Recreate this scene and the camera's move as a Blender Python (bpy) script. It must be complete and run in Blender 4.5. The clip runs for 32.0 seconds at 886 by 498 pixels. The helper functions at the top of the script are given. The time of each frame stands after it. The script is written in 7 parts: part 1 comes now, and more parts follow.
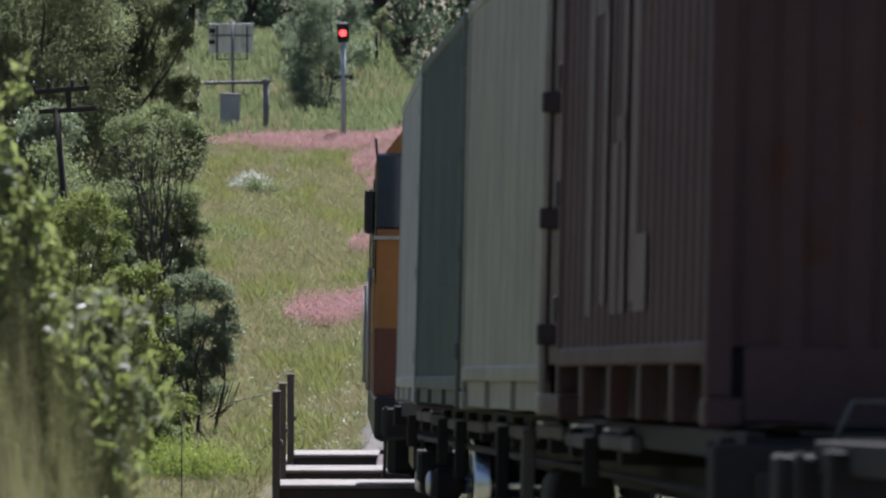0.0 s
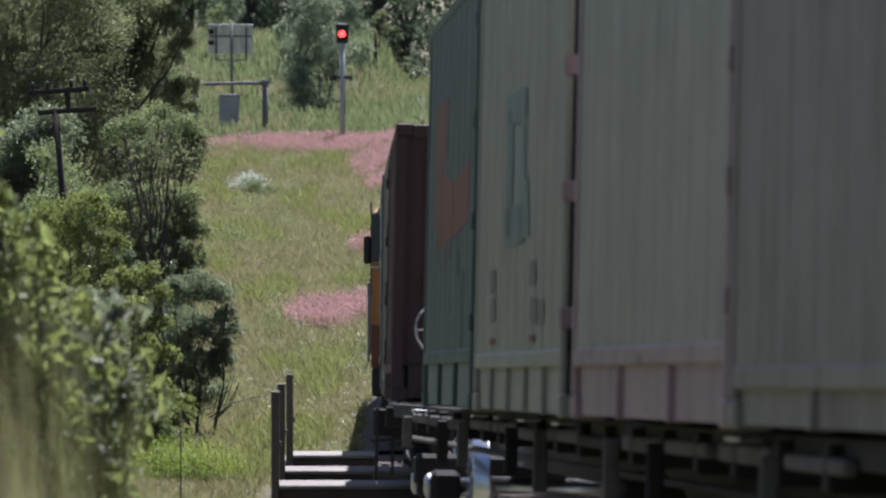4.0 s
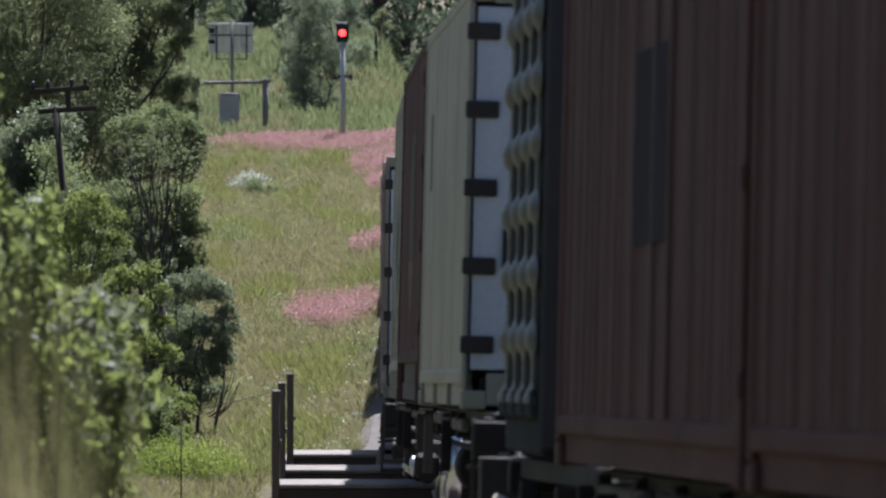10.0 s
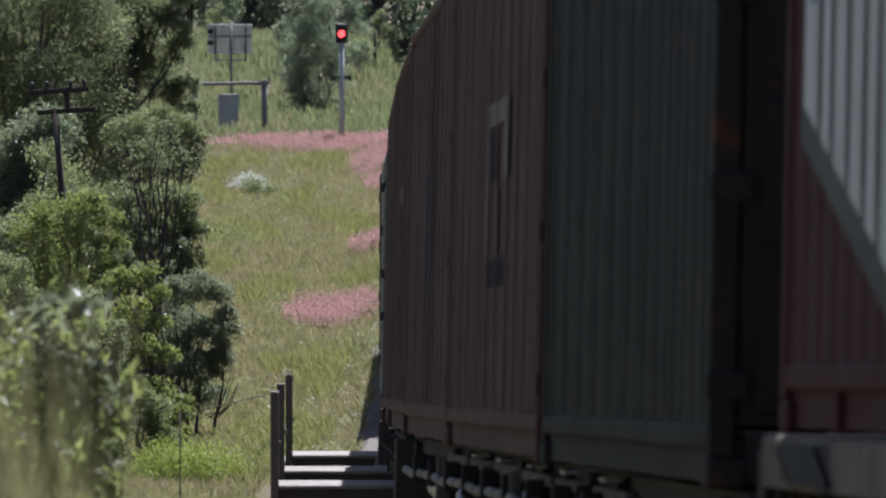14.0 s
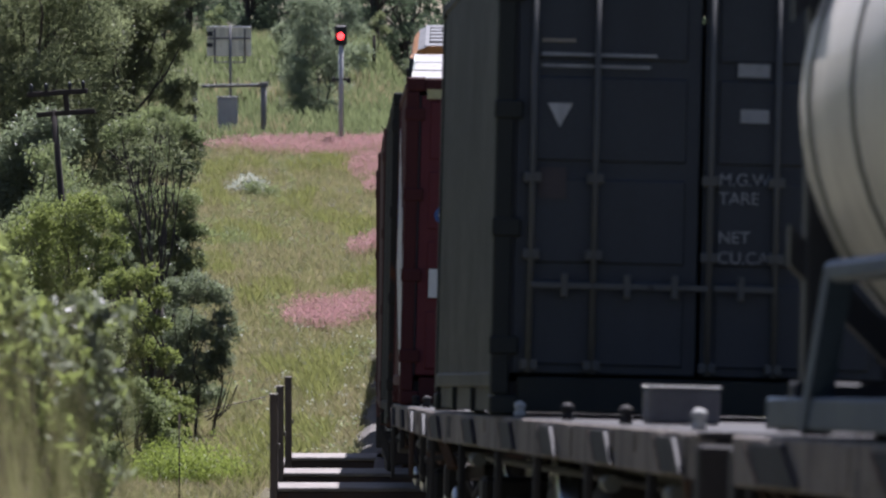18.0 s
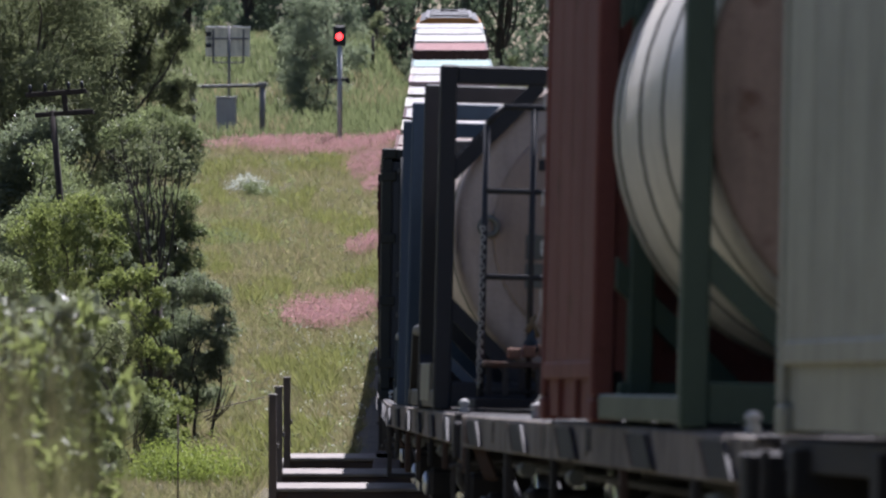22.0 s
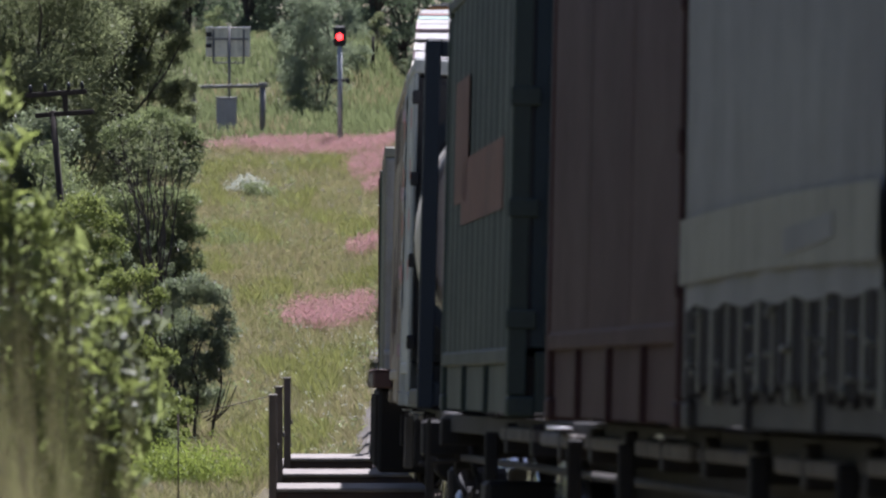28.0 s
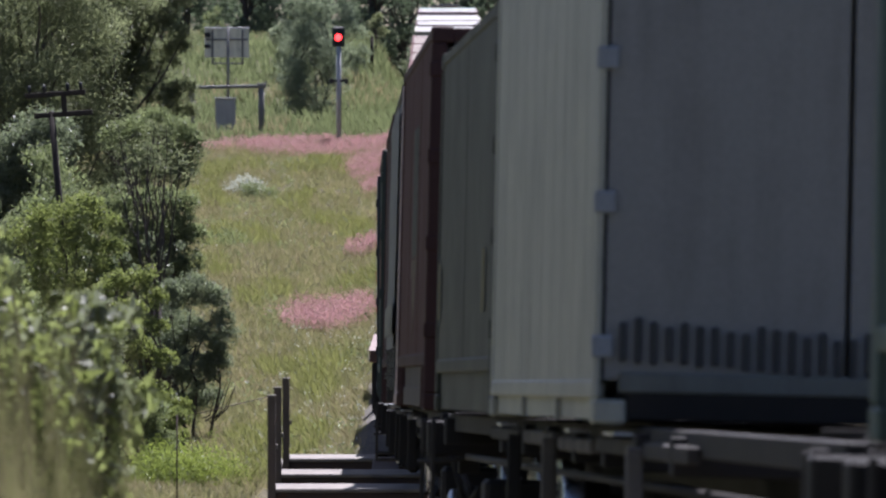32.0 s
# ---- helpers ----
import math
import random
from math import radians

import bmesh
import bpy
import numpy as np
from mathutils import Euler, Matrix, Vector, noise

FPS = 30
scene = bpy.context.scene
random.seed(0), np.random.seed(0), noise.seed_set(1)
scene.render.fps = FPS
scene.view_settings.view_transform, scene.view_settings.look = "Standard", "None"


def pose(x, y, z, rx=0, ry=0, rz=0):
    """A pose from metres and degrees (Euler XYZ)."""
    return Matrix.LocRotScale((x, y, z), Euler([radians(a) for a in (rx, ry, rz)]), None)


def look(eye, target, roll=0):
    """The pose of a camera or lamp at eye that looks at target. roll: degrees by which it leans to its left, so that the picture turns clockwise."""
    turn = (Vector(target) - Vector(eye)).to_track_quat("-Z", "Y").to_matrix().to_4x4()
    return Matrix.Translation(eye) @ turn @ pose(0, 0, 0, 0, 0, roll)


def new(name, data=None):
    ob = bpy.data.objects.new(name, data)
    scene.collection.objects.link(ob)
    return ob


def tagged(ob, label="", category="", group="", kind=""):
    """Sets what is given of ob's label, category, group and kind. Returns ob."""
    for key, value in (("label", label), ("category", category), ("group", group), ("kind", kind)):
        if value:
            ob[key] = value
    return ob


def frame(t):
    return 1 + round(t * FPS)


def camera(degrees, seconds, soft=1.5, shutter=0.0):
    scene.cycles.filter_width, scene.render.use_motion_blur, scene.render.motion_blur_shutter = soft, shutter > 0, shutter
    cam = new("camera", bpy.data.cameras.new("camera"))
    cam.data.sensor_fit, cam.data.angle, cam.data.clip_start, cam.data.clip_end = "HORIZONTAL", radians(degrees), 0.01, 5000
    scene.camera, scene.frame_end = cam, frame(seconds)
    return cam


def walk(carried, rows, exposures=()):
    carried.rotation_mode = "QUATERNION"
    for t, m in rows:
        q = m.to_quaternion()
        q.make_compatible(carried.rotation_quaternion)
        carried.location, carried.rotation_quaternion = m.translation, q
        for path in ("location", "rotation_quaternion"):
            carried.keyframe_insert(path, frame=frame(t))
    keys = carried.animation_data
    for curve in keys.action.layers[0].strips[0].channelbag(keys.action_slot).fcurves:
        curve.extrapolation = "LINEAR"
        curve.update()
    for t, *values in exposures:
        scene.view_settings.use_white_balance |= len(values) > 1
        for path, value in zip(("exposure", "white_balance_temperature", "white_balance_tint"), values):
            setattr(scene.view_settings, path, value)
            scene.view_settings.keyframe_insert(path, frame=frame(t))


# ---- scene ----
# ---- track line and camera ----
SPEED = 7.484          # metres a second, along the line
TILT = 0.0244          # how far the view dips below level
EYE_Z = 1.5


def hermite(knots, d):
    """Smooth curve through (d, value) knots, and its slope."""
    n = len(knots)
    if d <= knots[0][0]:
        s = (knots[1][1] - knots[0][1]) / (knots[1][0] - knots[0][0])
        return knots[0][1] + s * (d - knots[0][0]), s
    if d >= knots[-1][0]:
        s = (knots[-1][1] - knots[-2][1]) / (knots[-1][0] - knots[-2][0])
        return knots[-1][1] + s * (d - knots[-1][0]), s

    def tangent(i):
        if i == 0:
            return (knots[1][1] - knots[0][1]) / (knots[1][0] - knots[0][0])
        if i == n - 1:
            return (knots[-1][1] - knots[-2][1]) / (knots[-1][0] - knots[-2][0])
        return (knots[i + 1][1] - knots[i - 1][1]) / (knots[i + 1][0] - knots[i - 1][0])
    for i in range(n - 1):
        d0, d1 = knots[i][0], knots[i + 1][0]
        if d <= d1:
            w = d1 - d0
            h = (d - d0) / w
            a, b, p, q = knots[i][1], knots[i + 1][1], tangent(i) * w, tangent(i + 1) * w
            v = (2 * h**3 - 3 * h * h + 1) * a + (h**3 - 2 * h * h + h) * p + (3 * h * h - 2 * h**3) * b + (h**3 - h * h) * q
            s = ((6 * h * h - 6 * h) * a + (3 * h * h - 4 * h + 1) * p + (6 * h - 6 * h * h) * b + (3 * h * h - 2 * h) * q) / w
            return v, s


def side_x(d):
    """Across-place of the vehicles' flank over distance: a right-hand curve that runs out into a straight."""
    if d < 50:
        return 3.84 - 0.15 * d + 0.0012885 * d * d, -0.15 + 0.002577 * d
    if d > 86:
        return -0.87, 0.0
    h = (d - 50) / 36
    a, p, b = -0.43875, -0.02115 * 36, -0.87
    return ((2 * h**3 - 3 * h * h + 1) * a + (h**3 - 2 * h * h + h) * p + (3 * h * h - 2 * h**3) * b,
            ((6 * h * h - 6 * h) * a + (3 * h * h - 4 * h + 1) * p + (6 * h - 6 * h * h) * b) / 36)


DECK = [(-250, 6.0), (0, -0.22), (20, -0.68), (35, -1.02), (50, -1.36), (65, -1.68), (80, -1.78), (100, -1.28), (120, -0.35),
        (142, 0.98), (177, 3.25), (207, 5.5), (235, 7.2), (270, 8.9), (400, 14.3), (700, 24)]


def rail_z(d):
    v, s = hermite(DECK, d)
    return v - 1.1 + EYE_Z - TILT * d, s - TILT


def cant(d):
    return 1.5 * min(1.0, max(0.0, (78 - d) / 26))


def track(d):
    """Pose at rail level in the middle of the track, y along the way of travel."""
    x, sx = side_x(d)
    z, sz = rail_z(d)
    return Matrix.Translation((x + 1.22, d, z)) @ Euler((math.atan(sz), radians(cant(d)), -math.atan(sx)), "XYZ").to_matrix().to_4x4()


cam = camera(8.864, 32.0, soft=2.3, shutter=0.3)
cam.data.dof.use_dof, cam.data.dof.focus_distance, cam.data.dof.aperture_fstop = True, 85.0, 6.5
# small drifts of the tripod head: seconds, right, down, in units of 1/10115 of the distance
DRIFT = [(0, 1.6, -.5), (1, 1.3, -1.4), (2, .7, .5), (3, -.3, .3), (3.5, -.1, .6), (5.5, 0, 1.2), (6, 1.0, .4), (7, .4, -.6), (8, -.1, .6), (9, -.4, .1),
         (10, .6, -.9), (11, -.4, -.5), (12, .8, .2), (13, -.9, -.3), (14, -1.2, 1.0), (16.5, -2.6, 1.8), (17, -4.2, 2.3), (18, -2.6, 4.8), (19, -2.6, 6.0),
         (20, -5.2, 2.8), (21, -5.3, 4.9), (22, -4.9, 5.4), (23, -5.2, 6.6), (24, -4.0, 3.7), (25, -5.4, 5.2), (25.5, -4.9, 7.0), (27.5, -3.2, 6.6),
         (28, -4.5, 6.0), (29, -4.6, 5.0), (30, -5.2, 4.9), (31, -6.4, 6.5), (32, -6.6, 6.9)]
walk(cam, [(t, look((0, 0, EYE_Z), (-dx * .009886, 100, EYE_Z - TILT * 100 + dy * .009886))) for t, dx, dy in DRIFT],
     exposures=[(0, 1.27, 5810, 16.5), (13, 1.27, 5810, 17.5), (18, 1.31, 5840, 22), (32, 1.31, 5840, 22)])

# ---- light ----
world = bpy.data.worlds.new("sky")
scene.world = world
world.use_nodes = True
wn = world.node_tree
sky = wn.nodes.new("ShaderNodeTexSky")
sky.sky_type, sky.sun_disc = "NISHITA", False
SUN = Vector((0.12, 0.62, 1.0)).normalized()
sky.sun_elevation, sky.sun_rotation = math.asin(SUN.z), math.atan2(SUN.x, SUN.y)
sky.dust_density, sky.air_density = 1.5, 1.0
wn.links.new(sky.outputs[0], wn.nodes["Background"].inputs[0])
wn.nodes["Background"].inputs[1].default_value = 0.040
sun = new("sun", bpy.data.lights.new("sun", "SUN"))
sun.data.energy, sun.data.angle, sun.data.color = 5.0, radians(0.6), (1.0, 0.97, 0.92)
sun.matrix_world = look((0, 0, 60), Vector((0, 0, 60)) - SUN)

# ---- materials ----
MATS = {}


def nodes_of(name):
    m = bpy.data.materials.new(name)
    m.use_nodes = True
    t = m.node_tree
    return m, t, t.nodes["Principled BSDF"], t.nodes.new, t.links.new


def paint(name, col, rough=0.55, dirt=0.35, rust=0.0, metal=0.0, dirt_col=None, streak=True, bump=0.15, spec=0.22):
    """Weathered coat: run-down streaks, blotches of dirt, rust spots and fine relief."""
    if name in MATS:
        return MATS[name]
    if dirt_col is None:
        dirt_col = (0.05, 0.042, 0.035) if max(col) > .12 else tuple(.5 * q + .004 for q in col)
    m, t, p, n, link = nodes_of(name)
    tc = n("ShaderNodeTexCoord")
    info = n("ShaderNodeObjectInfo")
    off = n("ShaderNodeVectorMath")
    far = n("ShaderNodeMath")
    far.operation, far.inputs[1].default_value = "MULTIPLY", 40.0
    link(info.outputs["Random"], far.inputs[0])
    link(tc.outputs["Object"], off.inputs[0])
    link(far.outputs[0], off.inputs[1])
    coord = off.outputs[0]
    mp = n("ShaderNodeMapping")
    mp.inputs["Scale"].default_value = (5.0, 5.0, 0.35) if streak else (2, 2, 2)
    link(coord, mp.inputs[0])
    a = n("ShaderNodeTexNoise")
    a.inputs["Scale"].default_value, a.inputs["Detail"].default_value = 1.6, 7
    link(mp.outputs[0], a.inputs[0])
    b = n("ShaderNodeTexNoise")
    b.inputs["Scale"].default_value, b.inputs["Detail"].default_value, b.inputs["Roughness"].default_value = 1.1, 8, 0.7
    link(coord, b.inputs[0])
    fine = n("ShaderNodeTexNoise")
    fine.inputs["Scale"].default_value, fine.inputs["Detail"].default_value = 34, 4
    link(coord, fine.inputs[0])
    mul = n("ShaderNodeMath")
    mul.operation = "MULTIPLY"
    link(a.outputs[0], mul.inputs[0])
    link(b.outputs[0], mul.inputs[1])
    ramp = n("ShaderNodeMapRange")
    ramp.inputs[1].default_value, ramp.inputs[2].default_value, ramp.inputs[4].default_value = 0.2, 0.42, dirt
    link(mul.outputs[0], ramp.inputs[0])
    mix = n("ShaderNodeMix")
    mix.data_type = "RGBA"
    mix.inputs[6].default_value, mix.inputs[7].default_value = (*col, 1), (*dirt_col, 1)
    link(ramp.outputs[0], mix.inputs[0])
    last = mix.outputs[2]
    if rust:
        rr = n("ShaderNodeMapRange")
        rr.inputs[1].default_value, rr.inputs[2].default_value, rr.inputs[4].default_value = 0.66 - rust * 0.2, 0.72 - rust * 0.1, 0.9
        rn = n("ShaderNodeTexNoise")
        rn.inputs["Scale"].default_value, rn.inputs["Detail"].default_value = 3.1, 9
        link(coord, rn.inputs[0])
        link(rn.outputs[0], rr.inputs[0])
        m2 = n("ShaderNodeMix")
        m2.data_type = "RGBA"
        m2.inputs[7].default_value = (0.085, 0.038, 0.022, 1)
        link(rr.outputs[0], m2.inputs[0])
        link(last, m2.inputs[6])
        last = m2.outputs[2]
    hv = n("ShaderNodeHueSaturation")
    vr = n("ShaderNodeMapRange")
    vr.inputs[3].default_value, vr.inputs[4].default_value = 0.86, 1.12
    link(fine.outputs[0], vr.inputs[0])
    link(vr.outputs[0], hv.inputs["Value"])
    link(last, hv.inputs["Color"])
    link(hv.outputs[0], p.inputs["Base Color"])
    r2 = n("ShaderNodeMapRange")
    r2.inputs[3].default_value, r2.inputs[4].default_value = max(0.1, rough - 0.12), min(1, rough + 0.2)
    link(b.outputs[0], r2.inputs[0])
    link(r2.outputs[0], p.inputs["Roughness"])
    p.inputs["Metallic"].default_value = metal
    p.inputs["Specular IOR Level"].default_value = spec
    bp = n("ShaderNodeBump")
    bp.inputs["Strength"].default_value, bp.inputs["Distance"].default_value = bump, 0.02
    link(b.outputs[0], bp.inputs["Height"])
    link(bp.outputs[0], p.inputs["Normal"])
    MATS[name] = m
    return m


def leafy(name, dark, light, warm, through_col, gloss=0.5, clear=0.45, single=0.6, drift=0.4, shine=0.25):
    """Leaves and blades: colour varies leaf by leaf, light shines through, a waxy sheen."""
    if name in MATS:
        return MATS[name]
    m, t, p, n, link = nodes_of(name)
    g = n("ShaderNodeNewGeometry")
    tc = n("ShaderNodeTexCoord")
    big = n("ShaderNodeTexNoise")
    big.inputs["Scale"].default_value, big.inputs["Detail"].default_value = 1.3, 5
    link(tc.outputs["Object"], big.inputs[0])
    r = n("ShaderNodeValToRGB")
    r.color_ramp.elements[0].color, r.color_ramp.elements[1].color = (*dark, 1), (*light, 1)
    e = r.color_ramp.elements.new(0.88)
    e.color = (*light, 1)
    r.color_ramp.elements[2].color = (*warm, 1)
    add = n("ShaderNodeMath")
    add.operation = "MULTIPLY_ADD"
    add.inputs[1].default_value = single
    sub = n("ShaderNodeMapRange")
    sub.inputs[1].default_value, sub.inputs[2].default_value, sub.inputs[4].default_value = 0.35, 0.65, drift
    link(big.outputs[0], sub.inputs[0])
    link(g.outputs["Random Per Island"], add.inputs[0])
    link(sub.outputs[0], add.inputs[2])
    link(add.outputs[0], r.inputs[0])
    link(r.outputs[0], p.inputs["Base Color"])
    p.inputs["Roughness"].default_value = gloss
    p.inputs["Specular IOR Level"].default_value = shine
    tr = n("ShaderNodeBsdfTranslucent")
    tm = n("ShaderNodeMix")
    tm.data_type, tm.blend_type = "RGBA", "MULTIPLY"
    tm.inputs[0].default_value = 1
    tm.inputs[7].default_value = (*through_col, 1)
    link(r.outputs[0], tm.inputs[6])
    link(tm.outputs[2], tr.inputs[0])
    mx = n("ShaderNodeMixShader")
    mx.inputs[0].default_value = clear
    link(p.outputs[0], mx.inputs[1])
    link(tr.outputs[0], mx.inputs[2])
    link(mx.outputs[0], t.nodes["Material Output"].inputs[0])
    MATS[name] = m
    return m


def plain(name, col, rough=0.5, metal=0.0, glow=0.0):
    if name in MATS:
        return MATS[name]
    m, t, p, n, link = nodes_of(name)
    ns = n("ShaderNodeTexNoise")
    ns.inputs["Scale"].default_value = 9
    hv = n("ShaderNodeHueSaturation")
    vr = n("ShaderNodeMapRange")
    vr.inputs[3].default_value, vr.inputs[4].default_value = 0.75, 1.2
    link(ns.outputs[0], vr.inputs[0])
    link(vr.outputs[0], hv.inputs["Value"])
    hv.inputs["Color"].default_value = (*col, 1)
    link(hv.outputs[0], p.inputs["Base Color"])
    p.inputs["Roughness"].default_value, p.inputs["Metallic"].default_value = rough, metal
    if glow:
        p.inputs["Emission Color"].default_value, p.inputs["Emission Strength"].default_value = (*col, 1), glow
    MATS[name] = m
    return m


def soil():
    m, t, p, n, link = nodes_of("soil_grass")
    tc = n("ShaderNodeTexCoord")
    a, b, c = n("ShaderNodeTexNoise"), n("ShaderNodeTexNoise"), n("ShaderNodeTexNoise")
    for x, s in ((a, 0.16), (b, 1.3), (c, 14)):
        x.inputs["Scale"].default_value, x.inputs["Detail"].default_value = s, 7
        link(tc.outputs["Object"], x.inputs[0])
    r = n("ShaderNodeValToRGB")
    for pos, col in ((0.34, (0.065, 0.07, 0.035)), (0.5, (0.10, 0.095, 0.055)), (0.66, (0.13, 0.11, 0.075))):
        e = r.color_ramp.elements.new(pos)
        e.color = (*col, 1)
    r.color_ramp.elements[0].color = (0.045, 0.055, 0.025, 1)
    r.color_ramp.elements[-1].color = (0.12, 0.10, 0.07, 1)
    mx = n("ShaderNodeMath")
    mx.operation = "MULTIPLY_ADD"
    mx.inputs[1].default_value = 0.5
    h = n("ShaderNodeMath")
    h.operation = "MULTIPLY"
    h.inputs[1].default_value = 0.5
    link(b.outputs[0], h.inputs[0])
    link(a.outputs[0], mx.inputs[0])
    link(h.outputs[0], mx.inputs[2])
    link(mx.outputs[0], r.inputs[0])
    hv = n("ShaderNodeHueSaturation")
    vr = n("ShaderNodeMapRange")
    vr.inputs[3].default_value, vr.inputs[4].default_value = 0.5, 1.4
    link(c.outputs[0], vr.inputs[0])
    link(vr.outputs[0], hv.inputs["Value"])
    link(r.outputs[0], hv.inputs["Color"])
    link(hv.outputs[0], p.inputs["Base Color"])
    p.inputs["Roughness"].default_value, p.inputs["Specular IOR Level"].default_value = 0.95, 0.1
    bp = n("ShaderNodeBump")
    bp.inputs["Strength"].default_value, bp.inputs["Distance"].default_value = 0.8, 0.1
    link(c.outputs[0], bp.inputs["Height"])
    link(bp.outputs[0], p.inputs["Normal"])
    return m


# ---- mesh tools ----
def mesh_ob(name, bm, mat, parent=None, label=""):
    me = bpy.data.meshes.new(name)
    bm.to_mesh(me)
    bm.free()
    me.materials.append(mat)
    ob = new(name, me)
    if parent is not None:
        ob.parent = parent
    if label:
        ob["label"] = label
    return ob


def part(name, bm, mat, parent, label=""):
    return mesh_ob(name, bm, mat, parent, label)


def box(bm, x0, x1, y0, y1, z0, z1, bev=0.0):
    """A block between two corners, its edges chamfered by bev."""
    if bev <= 0:
        v = [bm.verts.new((x, y, z)) for x in (x0, x1) for y in (y0, y1) for z in (z0, z1)]
        for f in ((0, 1, 3, 2), (4, 6, 7, 5), (0, 4, 5, 1), (2, 3, 7, 6), (0, 2, 6, 4), (1, 5, 7, 3)):
            bm.faces.new([v[i] for i in f])
        return bm
    tmp = bmesh.new()
    box(tmp, x0, x1, y0, y1, z0, z1)
    bmesh.ops.bevel(tmp, geom=tmp.edges[:], offset=min(bev, 0.45 * min(x1 - x0, y1 - y0, z1 - z0)), segments=1, affect="EDGES")
    return pour(bm, tmp)


def pour(bm, tmp, m=None):
    """Add the mesh tmp to bm, moved by m."""
    new_v = {}
    for v in tmp.verts:
        new_v[v] = bm.verts.new(m @ v.co if m else v.co)
    for f in tmp.faces:
        nf = bm.faces.new([new_v[v] for v in f.verts])
        nf.smooth = f.smooth
    tmp.free()
    return bm


def rod(bm, a, b, r, seg=8, r2=None, cap=True):
    a, b = Vector(a), Vector(b)
    q = (b - a).to_track_quat("Z", "Y")
    rings = []
    for c, rr in ((a, r), (b, r if r2 is None else r2)):
        rings.append([bm.verts.new(c + q @ Vector((rr * math.cos(i * math.tau / seg), rr * math.sin(i * math.tau / seg), 0))) for i in range(seg)])
    for i in range(seg):
        f = bm.faces.new((rings[0][i], rings[0][(i + 1) % seg], rings[1][(i + 1) % seg], rings[1][i]))
        f.smooth = True
    if cap:
        bm.faces.new(rings[0][::-1])
        bm.faces.new(rings[1])
    return bm


def turned(bm, prof, axis="y", seg=32):
    """A body of revolution about an axis: prof is a list of (along, radius)."""
    rings = []
    for s, r in prof:
        ring = []
        for i in range(seg):
            c, q = r * math.cos(i * math.tau / seg), r * math.sin(i * math.tau / seg)
            ring.append(bm.verts.new({"y": (c, s, q), "x": (s, c, q), "z": (c, q, s)}[axis]))
        rings.append(ring)
    for k in range(len(rings) - 1):
        for i in range(seg):
            f = bm.faces.new((rings[k][i], rings[k][(i + 1) % seg], rings[k + 1][(i + 1) % seg], rings[k + 1][i]))
            f.smooth = True
    bm.faces.new(rings[0][::-1])
    bm.faces.new(rings[-1])
    bmesh.ops.recalc_face_normals(bm, faces=bm.faces[:])
    return bm


def ring_of(bm, centre, radius, r, axis="y", seg=28, sub=6):
    """A hoop."""
    vs = []
    for i in range(seg):
        a = i * math.tau / seg
        row = []
        for j in range(sub):
            b = j * math.tau / sub
            q, w = radius + r * math.cos(b), r * math.sin(b)
            p = {"y": (q * math.cos(a), w, q * math.sin(a)), "x": (w, q * math.cos(a), q * math.sin(a))}[axis]
            row.append(bm.verts.new(Vector(centre) + Vector(p)))
        vs.append(row)
    for i in range(seg):
        for j in range(sub):
            f = bm.faces.new((vs[i][j], vs[(i + 1) % seg][j], vs[(i + 1) % seg][(j + 1) % sub], vs[i][(j + 1) % sub]))
            f.smooth = True
    return bm


def raw_mesh(name, verts, faces, mat, parent=None):
    me = bpy.data.meshes.new(name)
    me.from_pydata(verts, [], faces)
    me.materials.append(mat)
    ob = new(name, me)
    if parent is not None:
        ob.parent = parent
    return ob
# ---- the ground ----
def smooth01(a, b, v):
    h = min(1.0, max(0.0, (v - a) / (b - a)))
    return h * h * (3 - 2 * h)


def ground_z(x, d):
    """Height of the land: it follows the line, with a shoulder beside it, a gully under the bridge and a knoll behind."""
    z = rail_z(d)[0]
    c = side_x(d)[0] + 1.22
    off = abs(x - c)
    z -= 0.45 + 0.25 * smooth01(1.6, 3.0, off)
    if 60 < d < 90:
        g = smooth01(66, 69, d) * (1 - smooth01(80, 83.5, d))
        z -= 2.2 * g * smooth01(-4.2, -2.6, x - 0.1 * (d - 70)) * (1 - smooth01(5, 9, x))
    z += 0.12 * noise.noise((x * 0.35, d * 0.2, 3.0)) + 0.05 * noise.noise((x * 1.3, d * 0.9, 7.0))
    z += 0.8 * smooth01(12, 18, d) * (1 - smooth01(36, 44, d)) * smooth01(-0.7, -1.3, x)
    z += 2.6 * smooth01(222, 285, d) * smooth01(1.9, 4.0, c - x)
    z += 0.02 * max(0, off - 10) * smooth01(100, 200, d)
    return z


def build_ground():
    xs = [-1500, -600, -250, -120, -60, -40, -30] + [-24 + i * 0.6 for i in range(57)] + [12, 14.5, 18, 24, 32, 45, 70, 120, 260, 600, 1500]
    ds = [-1500, -600, -300, -160, -80, -40, -20, -10, 0, 8, 14, 20, 26, 32, 38, 44, 50, 55] + [58 + i * 0.9 for i in range(34)] + \
         [89 + i * 1.6 for i in range(130)] + [300, 310, 325, 345, 370, 400, 450, 520, 640, 900, 1400, 2200]
    verts, faces = [], []
    for d in ds:
        for x in xs:
            verts.append((x, d, ground_z(max(-60, min(60, x)), max(-250, min(700, d)))))
    w = len(xs)
    for j in range(len(ds) - 1):
        for i in range(w - 1):
            faces.append((j * w + i, j * w + i + 1, (j + 1) * w + i + 1, (j + 1) * w + i))
    ob = raw_mesh("ground", verts, faces, soil())
    for p in ob.data.polygons:
        p.use_smooth = True
    tagged(ob, "rough ground under green and straw-coloured grass", "ground", kind="structure")


